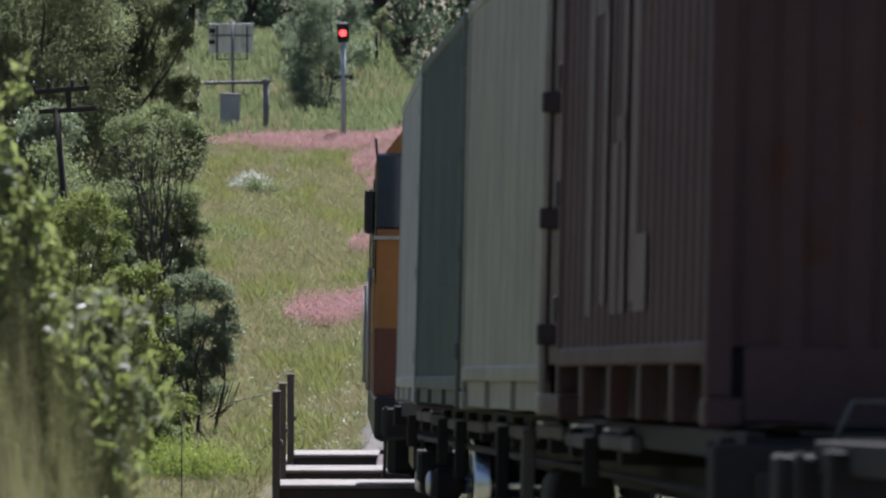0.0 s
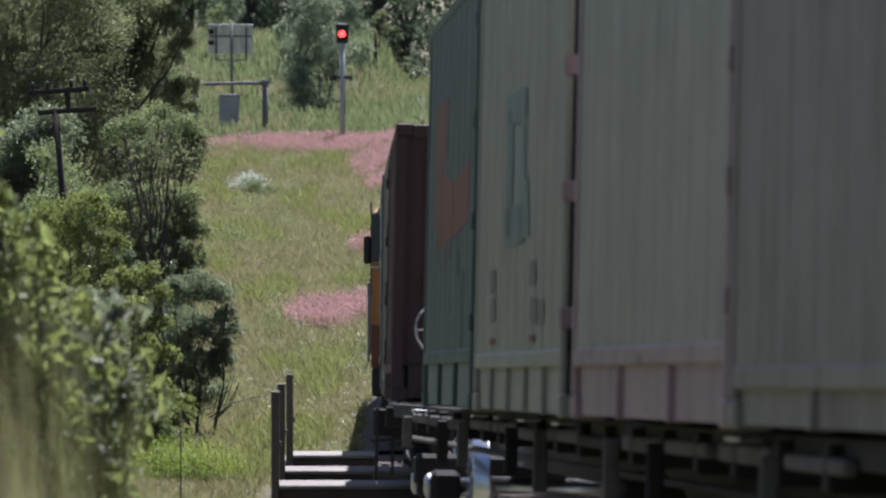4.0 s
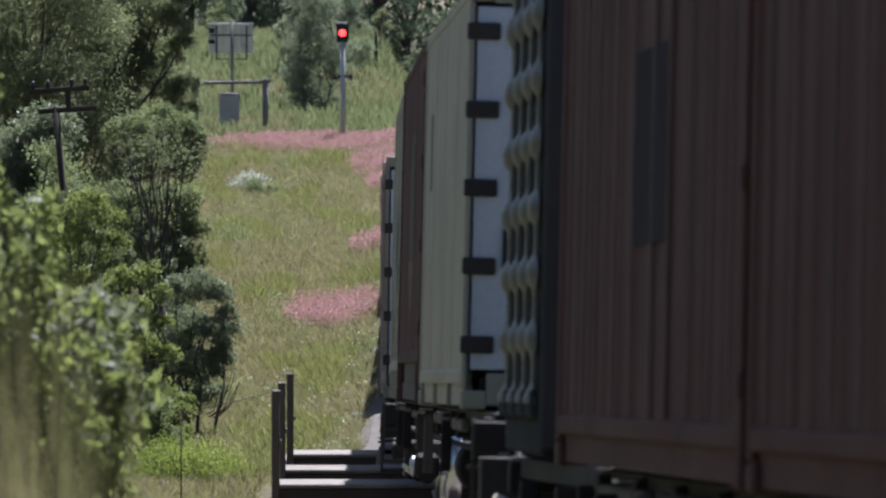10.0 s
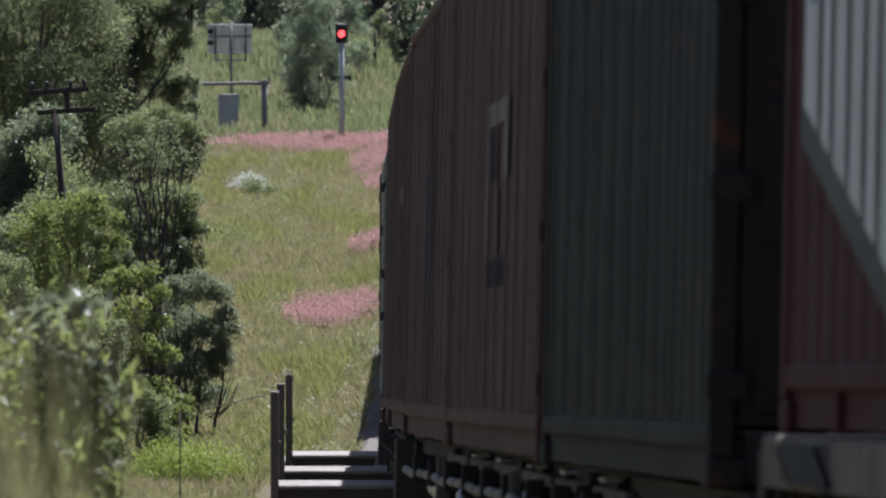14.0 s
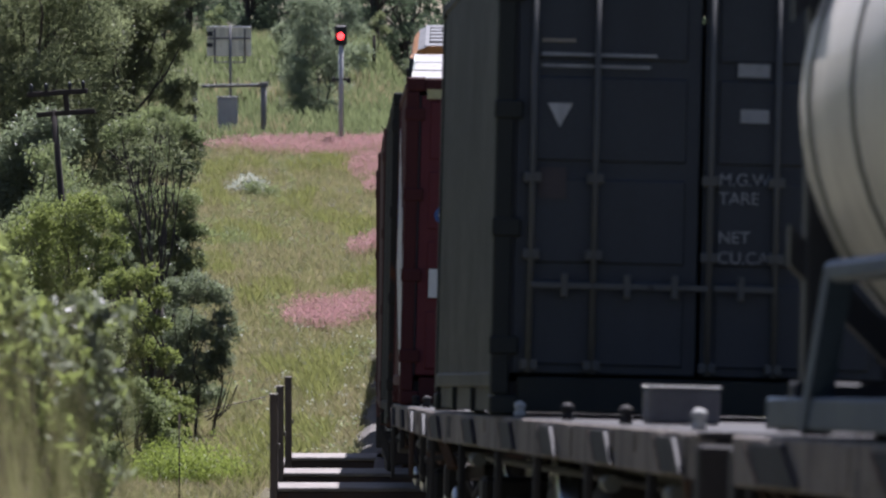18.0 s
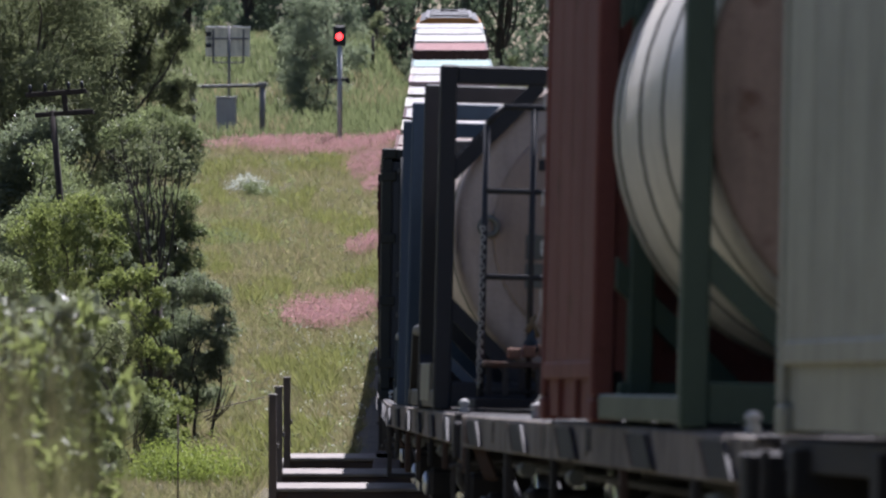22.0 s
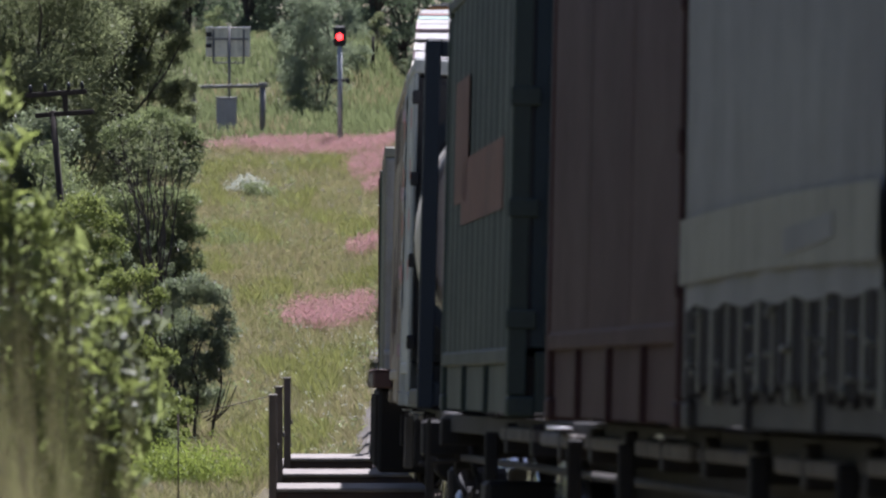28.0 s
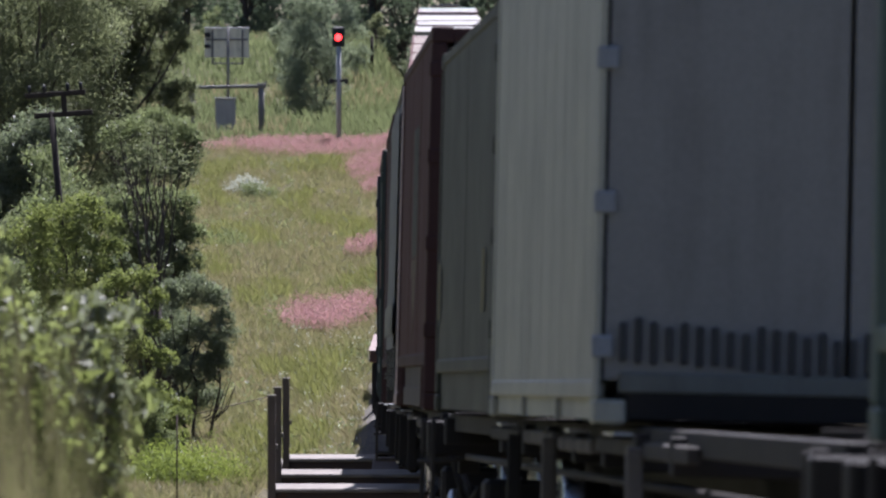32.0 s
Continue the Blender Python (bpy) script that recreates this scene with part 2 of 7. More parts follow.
def build_track():
    """Two rails and the sleepers of the line."""
    steel = paint("rail_steel", (0.12, 0.085, 0.06), rough=0.5, dirt=0.5, rust=0.5, metal=0.4, streak=False)
    timber = paint("sleeper_timber", (0.13, 0.11, 0.09), rough=0.9, dirt=0.5, streak=False)
    for s in (-0.5335, 0.5335):
        bm = bmesh.new()
        last = None
        for d in [i * 3.0 for i in range(-80, 130)]:
            m = track(d)
            ring = [bm.verts.new(m @ Vector((s + dx, 0, dz))) for dx, dz in ((-.035, 0), (.035, 0), (.035, -.04), (.012, -.05), (.012, -.12), (.06, -.14), (-.06, -.14), (-.012, -.12), (-.012, -.05), (-.035, -.04))]
            if last:
                for i in range(10):
                    bm.faces.new((last[i], last[(i + 1) % 10], ring[(i + 1) % 10], ring[i]))
            last = ring
        tagged(mesh_ob("rail", bm, steel), "worn steel running rail on timber sleepers", "rail", kind="structure")
    bm = bmesh.new()
    for i in range(-90, 420):
        d = i * 0.66
        if 66 < d < 85:
            continue
        tmp = bmesh.new()
        box(tmp, -1.07, 1.07, -.11, .11, -.27, -.14)
        pour(bm, tmp, track(d))
    tagged(mesh_ob("sleepers", bm, timber), "weathered timber sleepers under the rails", "sleepers", kind="stuff")
    ballast = paint("ballast_stone", (0.10, 0.09, 0.078), rough=0.95, dirt=0.6, streak=False, bump=0.9)
    bm = bmesh.new()
    last = None
    for d in [i * 2.0 for i in range(-100, 170)]:
        if 66 < d < 84:
            last = None
            continue
        m = track(d)
        ring = [bm.verts.new(m @ Vector((x + .05 * noise.noise((x * 3, d, 0)), 0, z))) for x, z in ((-2.3, -.75), (-1.5, -.24), (-.6, -.19), (.6, -.19), (1.5, -.24), (2.3, -.75))]
        if last:
            for i in range(5):
                bm.faces.new((last[i], last[i + 1], ring[i + 1], ring[i]))
        last = ring
    tagged(mesh_ob("ballast", bm, ballast), "grey crushed stone ballast bed", "ballast", kind="stuff")


# ---- foliage ----
def leaf_quads(centres, size, rng, aspect=0.45, droop=0.3, bend=0.25):
    """Small folded leaves, turned at random: two triangles pairs each, as plain lists."""
    n = len(centres)
    a = rng.uniform(0, math.tau, n)
    tilt = rng.normal(-droop, 0.6, n)
    ax = np.stack([np.cos(a) * np.cos(tilt), np.sin(a) * np.cos(tilt), np.sin(tilt)], 1)
    up = rng.normal(0, 1, (n, 3))
    up[:, 2] += 0.8
    sd = np.cross(ax, up)
    sd /= np.linalg.norm(sd, axis=1, keepdims=True) + 1e-9
    nr = np.cross(sd, ax)
    s = size * rng.uniform(0.6, 1.35, n)[:, None]
    w = s * aspect * 0.5
    base, mid, tip = centres - ax * s * .5, centres + nr * s * bend * 0.3, centres + ax * s * .5 - nr * s * bend
    v = np.stack([base, mid - sd * w, tip, mid + sd * w], 1).reshape(-1, 3)
    f = [(4 * i, 4 * i + 1, 4 * i + 2, 4 * i + 3) for i in range(n)]
    return v.tolist(), f


def lobes(rng, h, r, count, base):
    """Centres and radii of the leaf masses of a crown, small ones towards the outside."""
    out = []
    for i in range(count):
        k = (i + rng.uniform(0, 1)) / count
        fat = rng.uniform(0.26, 0.46) * r
        z = h * (base + (1 - base) * k) - fat * .6
        reach = max(0.0, r * (1.0 - 0.6 * abs(k - 0.4) ** 1.3) - fat * .8) * math.sqrt(rng.uniform(0.1, 1))
        a = rng.uniform(0, math.tau)
        out.append((np.array([reach * math.cos(a), reach * math.sin(a), z]), fat))
    return out


def crown_leaves(rng, lobe_list, n, size, aspect, clump=9, sprig=0.35):
    """Leaves on the outer skin of many small clumps that cover the masses, faced outwards; some stand out on sprigs."""
    subs = []
    for c, r in lobe_list:
        for q in range(clump):
            d = rng.normal(0, 1, 3)
            d[2] += .2
            d /= np.linalg.norm(d) + 1e-9
            subs.append((c + d * r * rng.uniform(.55, .95) * np.array([1, 1, .85]), r * rng.uniform(.22, .5)))
    wt = np.array([q[1] ** 2 for q in subs])
    k = rng.choice(len(subs), n, p=wt / wt.sum())
    cen, rad = np.array([q[0] for q in subs])[k], np.array([q[1] for q in subs])[k]
    d = rng.normal(0, 1, (n, 3))
    low = (d[:, 2] < 0) & (rng.uniform(0, 1, n) < .45)
    d[low, 2] *= -1
    d /= np.linalg.norm(d, axis=1, keepdims=True)
    out = 1 - .6 * rng.uniform(0, 1, n) ** 1.5
    far = rng.uniform(0, 1, n) < sprig
    out[far] += rng.uniform(0, .8, far.sum())
    fill = rng.uniform(0, 1, n) < .34
    big = np.array([q[1] for q in lobe_list])
    k = rng.choice(len(lobe_list), n, p=big ** 2 / (big ** 2).sum())
    cen[fill] = np.array([q[0] for q in lobe_list])[k][fill]
    rad[fill] = big[k][fill]
    out[fill] = 1.15 * rng.uniform(0, 1, fill.sum()) ** .4
    pos = cen + d * (rad * out)[:, None] * np.array([1, 1, .85]) + rng.normal(0, .3 * size, (n, 3))
    face = d + np.array([0, 0, .35]) + rng.normal(0, .7, (n, 3))
    face /= np.linalg.norm(face, axis=1, keepdims=True)
    ax = np.cross(face, rng.normal(0, 1, (n, 3)))
    ax[:, 2] -= .25 * np.linalg.norm(ax, axis=1)
    ax /= np.linalg.norm(ax, axis=1, keepdims=True) + 1e-9
    sd = np.cross(ax, face)
    sd /= np.linalg.norm(sd, axis=1, keepdims=True) + 1e-9
    nr = np.cross(sd, ax)
    s = size * rng.uniform(0.55, 1.35, n)[:, None]
    v = np.stack([pos - ax * s * .5, pos + nr * s * .08 - sd * s * aspect * .5, pos + ax * s * .5 - nr * s * .22, pos + nr * s * .08 + sd * s * aspect * .5], 1).reshape(-1, 3)
    return v, [(4 * i, 4 * i + 1, 4 * i + 2, 4 * i + 3) for i in range(n)]


def sprig_points(rng, lobe_list, n):
    """Points along short shoots that reach out of each mass."""
    per = np.array([q[1] ** 2 for q in lobe_list])
    per = (per / per.sum() * n).astype(int) + 1
    out = []
    for (c, r), k in zip(lobe_list, per):
        m = max(3, k // 22)
        d = rng.normal(0, 1, (m, 3)) + np.array([0, 0, 0.35])
        d /= np.linalg.norm(d, axis=1, keepdims=True)
        reach = r * rng.uniform(0.7, 1.9, m)
        start = c + rng.normal(0, .35 * r, (m, 3))
        w = rng.integers(0, m, k)
        along = rng.uniform(0, 1, k) ** .8
        p = start[w] + d[w] * (reach[w] * along)[:, None]
        p[:, 2] -= .25 * r * along ** 2
        out.append(p + rng.normal(0, .09 * r + .015, (k, 3)))
    return np.concatenate(out)


def branch(bm, a, b, r0, r1, rng, n=4, wob=0.12):
    pts = [Vector(a)]
    for i in range(1, n + 1):
        h = i / n
        p = Vector(a).lerp(Vector(b), h)
        if i < n:
            p += Vector(rng.normal(0, wob * (Vector(b) - Vector(a)).length / n, 3))
        pts.append(p)
    for i in range(n):
        rod(bm, pts[i], pts[i + 1], r0 + (r1 - r0) * i / n, 6, r0 + (r1 - r0) * (i + 1) / n, cap=False)


def woody(kind, label, category, x, d, h, r, leaves, size, mat, seed, count=14, base=0.2, stems=4, bark=None, group="", sink=0.05, aspect=0.45, stem_r=0.012, masses=None, clump=9, sprig=.35):
    """A bush or tree: tapered stems that fork towards the leaf masses, and a crown of single leaves with gaps."""
    rng = np.random.default_rng(seed)
    top = new(kind)
    top.location = (x, d, ground_z(x, d) - sink)
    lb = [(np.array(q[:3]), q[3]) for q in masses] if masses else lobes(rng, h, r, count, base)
    bm = bmesh.new()
    roots = []
    for i in range(stems):
        a = rng.uniform(0, math.tau)
        foot = (0.25 * r * math.cos(a) * (stems > 1), 0.25 * r * math.sin(a) * (stems > 1), 0)
        reach = h * rng.uniform(0.4, 0.68)
        end = (r * 0.55 * math.cos(a + .3), r * 0.55 * math.sin(a + .3), reach) if stems > 1 else (0.06 * h * math.cos(a), 0.06 * h * math.sin(a), h * 0.85)
        branch(bm, foot, end, h * stem_r, h * stem_r * 0.35, rng, 5)
        roots.append((Vector(foot), Vector(end)))
    for c, q in lb:
        f, e = roots[int(rng.integers(len(roots)))]
        k = min(0.9, max(0.15, c[2] / max(0.1, e.z) - 0.35))
        branch(bm, f.lerp(e, k), Vector(c), h * stem_r * 0.45, h * 0.002, rng, 3)
    rod(bm, (0, 0, -.05), (0, 0, .08), (.27 * r if stems > 1 else h * stem_r * 1.5), 10, .2 * r if stems > 1 else h * stem_r)
    part("trunk", bm, bark or MATS["bark_dark"], top)
    v, f = crown_leaves(rng, lb, leaves, size, aspect, clump, sprig)
    v[:, 2] = np.maximum(v[:, 2], 0.04)
    raw_mesh("crown", v.tolist(), f, mat, top)
    tagged(top, label, category, group)
    return top


def tufts(name, label, spots, height, mat, seed, blades=7, width=0.012, head=None, lean=0.35):
    """Grass in tufts: bent blades of three points each; head: seed plumes on the blades."""
    rng = np.random.default_rng(seed)
    n = len(spots) * blades
    root = np.repeat(np.array(spots), blades, 0) + rng.normal(0, 0.06, (n, 3)) * np.array([1, 1, 0])
    a = rng.uniform(0, math.tau, n)
    h = height * rng.uniform(0.45, 1.25, n)
    ln = np.clip(np.abs(rng.normal(0, lean, n)), 0, 1.6 * lean) * h
    wind = np.array([-0.12, 0.0, 0.0])
    tip = root + np.stack([np.cos(a) * ln, np.sin(a) * ln, h], 1) + wind * h[:, None]
    mid = root * 0.45 + tip * 0.55 + np.array([0, 0, 0.12]) * h[:, None]
    b = rng.uniform(0, math.tau, n)
    w = width * rng.uniform(0.6, 1.5, n)[:, None]
    sd = np.stack([np.cos(b), np.sin(b) * 0.6, np.zeros(n)], 1) * w
    v = np.stack([root - sd, root + sd, mid + sd * .8, tip, mid - sd * .8], 1).reshape(-1, 3)
    f = [(5 * i, 5 * i + 1, 5 * i + 2, 5 * i + 3, 5 * i + 4) for i in range(n)]
    ob = raw_mesh(name, v.tolist(), f, mat)
    tagged(ob, label, "grass", kind="stuff")
    if head:
        hv, hf = [], []
        pick = rng.uniform(0, 1, n) < 0.8
        pts = tip[pick]
        reps = 4
        pts = np.repeat(pts, reps, 0) + rng.normal(0, 1, (len(pts) * reps, 3)) * np.array([.025, .025, .06])
        hv, hf = leaf_quads(pts, 0.05, rng, 0.55, -0.6)
        o2 = raw_mesh(name.replace("grass", "plumes"), hv, hf, head)
        tagged(o2, "fluffy pink seed plumes of the grass", "grass", kind="stuff")


def scatter(rng, n, x_of, d_range, accept=None):
    out = []
    while len(out) < n:
        d = rng.uniform(*d_range)
        lo, hi = x_of(d)
        x = rng.uniform(lo, hi)
        if accept is None or accept(x, d, rng):
            out.append((x, d, ground_z(x, d)))
    return out


PINK = [(-2.4, 129, 1.32, 4.2), (-4.6, 206, 4.6, 5.0), (-2.2, 193, 1.05, 7), (-1.92, 152, 0.6, 2.5), (-2.3, 206, 1.6, 5), (-1.9, 182, 0.6, 4), (-3.3, 69.5, .75, 2.2)]


def pink_here(x, d):
    best = 0.0
    for px, pd, rx, rd in PINK:
        q = ((x - px) / rx) ** 2 + ((d - pd) / rd) ** 2 + 0.55 * noise.noise((x * 0.9, d * 0.25, 11)) + 0.25 * noise.noise((x * 3.1, d * 0.9, 4))
        best = max(best, 1 - q)
    return best


def build_vegetation():
    plain_leaf = leafy("leaf_mid", (0.098, 0.118, 0.073), (0.180, 0.203, 0.125), (0.26, 0.275, 0.185), (1.35, 1.42, 0.95), clear=0.52, shine=.35)
    MATS["bark_dark"] = paint("bark_dark", (0.075, 0.064, 0.054), rough=0.95, dirt=0.4, bump=0.8)
    lime = leafy("leaf_lime", (0.098, 0.119, 0.056), (0.170, 0.194, 0.090), (0.25, 0.275, 0.14), (1.35, 1.4, 0.8), clear=0.55, shine=.3)
    deep = leafy("leaf_deep", (0.105, 0.116, 0.077), (0.178, 0.190, 0.124), (0.23, 0.238, 0.163), (1.3, 1.38, 1.0), clear=0.58)
    grey = leafy("leaf_grey", (0.105, 0.126, 0.092), (0.180, 0.205, 0.148), (0.26, 0.276, 0.21), (1.28, 1.33, 0.98), gloss=.42, clear=0.48, shine=.45)
    far_leaf = leafy("leaf_far", (0.075, 0.095, 0.080), (0.12, 0.145, 0.115), (0.17, 0.19, 0.145), (1.2, 1.3, 0.9), gloss=.8, clear=0.4, shine=.1)
    silver = leafy("leaf_silver", (0.115, 0.128, 0.092), (0.22, 0.235, 0.18), (0.46, 0.46, 0.40), (1.2, 1.25, 0.95), gloss=0.45, clear=0.45, shine=.3)
    near_leaf = leafy("leaf_near", (0.098, 0.115, 0.056), (0.17, 0.192, 0.095), (0.29, 0.315, 0.16), (1.35, 1.4, 0.9), gloss=.5, clear=0.6, shine=.25)
    weed = leafy("leaf_weed", (0.125, 0.138, 0.075), (0.215, 0.225, 0.122), (0.30, 0.30, 0.18), (1.3, 1.3, 0.75), clear=0.45)
    weed_bright = leafy("leaf_weed_bright", (0.13, 0.165, 0.06), (0.225, 0.265, 0.10), (0.32, 0.35, 0.16), (1.3, 1.35, 0.7), clear=0.45)
    gum = leafy("leaf_gum", (0.165, 0.195, 0.16), (0.235, 0.265, 0.215), (0.28, 0.30, 0.24), (1.2, 1.25, 0.9), gloss=0.7, clear=0.5, shine=.12)
    pallid = leafy("leaf_white", (0.36, 0.38, 0.33), (0.52, 0.54, 0.48), (0.66, 0.66, 0.6), (1.1, 1.1, 1.0), gloss=0.4, clear=0.35)
    blade = leafy("blade_green", (0.130, 0.140, 0.075), (0.240, 0.232, 0.141), (0.370, 0.325, 0.235), (1.2, 1.2, 0.85), gloss=0.5, clear=0.45, single=0.4, drift=0.6)
    far_blade = leafy("blade_far", (0.115, 0.138, 0.082), (0.19, 0.212, 0.13), (0.29, 0.28, 0.19), (1.2, 1.25, 0.9), gloss=0.6, clear=0.45, single=0.4, drift=0.6, shine=.1)
    straw = leafy("blade_straw", (0.20, 0.18, 0.12), (0.31, 0.28, 0.19), (0.43, 0.385, 0.285), (1.15, 1.12, 0.88), gloss=0.55, clear=0.4)
    pinkm = leafy("plume_pink", (0.35, 0.215, 0.215), (0.46, 0.305, 0.295), (0.56, 0.44, 0.41), (1.15, 1.0, 1.0), gloss=0.6, clear=0.4)
    rng = np.random.default_rng(11)

    def width(d):
        return (-0.0775 * d - 0.6, side_x(d)[0] - 0.35)

    def off_bridge(x, d):
        return not (66 < d < 84 and x > -2.7)
    near = scatter(rng, 11000, width, (58, 110), lambda x, d, r: off_bridge(x, d))
    tufts("field_grass", "low green grass beside the line", near, 0.2, blade, 21, 8, 0.006, lean=.8)
    mid = scatter(rng, 19000, width, (110, 216), lambda x, d, r: pink_here(x, d) < r.uniform(0, .7))
    tufts("field_grass", "low green grass on the rising bank", mid, 0.21, blade, 22, 7, 0.0085, lean=.8)
    dry = scatter(rng, 10000, width, (60, 214), lambda x, d, r: noise.noise((x * 0.35, d * 0.07, 2)) > r.uniform(-.5, .2) and off_bridge(x, d))
    tufts("dry_grass", "straw-coloured dry grass among the green", dry, 0.26, straw, 23, 7, 0.007, lean=.7)
    weeds = scatter(rng, 2500, width, (84, 200), lambda x, d, r: noise.noise((x * 0.6, d * 0.11, 9)) > .2)
    tufts("weed_grass", "bright yellow-green weeds in patches", weeds, 0.36, weed, 26, 14, 0.010, lean=.6)
    broad = scatter(rng, 420, width, (86, 200), lambda x, d, r: noise.noise((x * 0.45, d * 0.08, 15)) > .1)
    q = np.repeat(np.array(broad), 16, 0)
    q = q + rng.normal(0, 1, q.shape) * np.array([.16, .3, .07]) + np.array([0, 0, .16])
    v, f = leaf_quads(q, .085, rng, .5)
    tagged(raw_mesh("field_weeds", v, f, plain_leaf), "broad-leaved weeds among the grass", "weeds", kind="stuff")
    specks = scatter(rng, 170, lambda d: (side_x(d)[0] - 2.4, side_x(d)[0] - .45), (86, 130))
    q = np.repeat(np.array(specks), 3, 0) + rng.normal(0, .04, (510, 3)) + np.array([0, 0, .2])
    v, f = leaf_quads(q, .05, rng, .6)
    tagged(raw_mesh("white_flowers", v, f, pallid), "scattered small whitish specks beside the line", "flowers", kind="stuff")
    pk = scatter(rng, 3200, width, (68, 216), lambda x, d, r: pink_here(x, d) > r.uniform(.02, 1.0) and off_bridge(x, d))
    tufts("pink_grass", "stems of pink-plumed grass in drifts", pk, 0.34, straw, 24, 5, 0.008, head=pinkm)
    hill = scatter(rng, 7500, lambda d: (-0.062 * d, 8), (210, 300))
    tufts("hill_grass", "tall green grass on the far slope", hill, 0.6, far_blade, 25, 6, 0.026)
    hill = scatter(rng, 1500, lambda d: (-0.062 * d, 8), (212, 300), lambda x, d, r: noise.noise((x * 0.2, d * 0.06, 4)) > .05)
    tufts("hill_dry_grass", "straw-coloured grass on the far slope", hill, 0.6, straw, 27, 6, 0.024)

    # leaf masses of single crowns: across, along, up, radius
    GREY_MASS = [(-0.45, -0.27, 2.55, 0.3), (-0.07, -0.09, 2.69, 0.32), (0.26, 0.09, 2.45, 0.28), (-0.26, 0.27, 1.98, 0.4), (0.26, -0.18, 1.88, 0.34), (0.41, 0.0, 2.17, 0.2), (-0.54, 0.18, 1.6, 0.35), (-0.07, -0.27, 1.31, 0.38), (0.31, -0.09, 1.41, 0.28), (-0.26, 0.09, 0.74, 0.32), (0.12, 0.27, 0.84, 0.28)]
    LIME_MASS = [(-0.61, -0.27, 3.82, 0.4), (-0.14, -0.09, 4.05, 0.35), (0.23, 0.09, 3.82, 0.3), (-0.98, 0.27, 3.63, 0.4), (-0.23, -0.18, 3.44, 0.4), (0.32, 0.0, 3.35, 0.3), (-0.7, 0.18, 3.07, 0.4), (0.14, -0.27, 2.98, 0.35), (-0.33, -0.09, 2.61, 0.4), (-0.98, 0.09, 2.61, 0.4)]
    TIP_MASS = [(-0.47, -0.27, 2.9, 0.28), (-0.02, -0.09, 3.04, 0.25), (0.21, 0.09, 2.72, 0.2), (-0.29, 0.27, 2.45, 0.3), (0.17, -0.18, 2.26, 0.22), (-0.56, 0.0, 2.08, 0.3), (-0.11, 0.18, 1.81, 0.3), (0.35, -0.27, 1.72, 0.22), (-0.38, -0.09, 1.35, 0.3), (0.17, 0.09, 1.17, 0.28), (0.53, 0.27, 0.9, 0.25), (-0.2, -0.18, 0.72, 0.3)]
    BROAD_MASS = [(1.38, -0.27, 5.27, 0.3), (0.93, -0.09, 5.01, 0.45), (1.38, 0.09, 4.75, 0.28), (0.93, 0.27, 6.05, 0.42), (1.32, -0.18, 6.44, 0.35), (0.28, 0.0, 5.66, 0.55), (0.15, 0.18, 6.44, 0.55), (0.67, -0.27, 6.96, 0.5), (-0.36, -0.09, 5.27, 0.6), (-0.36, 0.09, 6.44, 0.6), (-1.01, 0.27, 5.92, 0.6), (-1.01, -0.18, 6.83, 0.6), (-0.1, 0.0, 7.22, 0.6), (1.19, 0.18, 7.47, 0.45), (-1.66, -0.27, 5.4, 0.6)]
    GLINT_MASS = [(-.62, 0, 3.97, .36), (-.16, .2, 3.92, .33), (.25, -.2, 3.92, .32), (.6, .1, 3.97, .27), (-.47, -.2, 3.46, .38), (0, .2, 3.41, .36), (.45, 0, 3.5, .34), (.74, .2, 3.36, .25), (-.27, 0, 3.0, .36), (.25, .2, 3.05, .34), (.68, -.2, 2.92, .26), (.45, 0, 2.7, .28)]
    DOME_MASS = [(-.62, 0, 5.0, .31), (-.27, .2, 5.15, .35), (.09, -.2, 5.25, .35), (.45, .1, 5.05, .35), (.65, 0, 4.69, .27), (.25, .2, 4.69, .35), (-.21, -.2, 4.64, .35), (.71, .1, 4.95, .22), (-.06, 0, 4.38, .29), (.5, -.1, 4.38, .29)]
    # thicket on the near bank of the field
    B = "bushes beside the line"
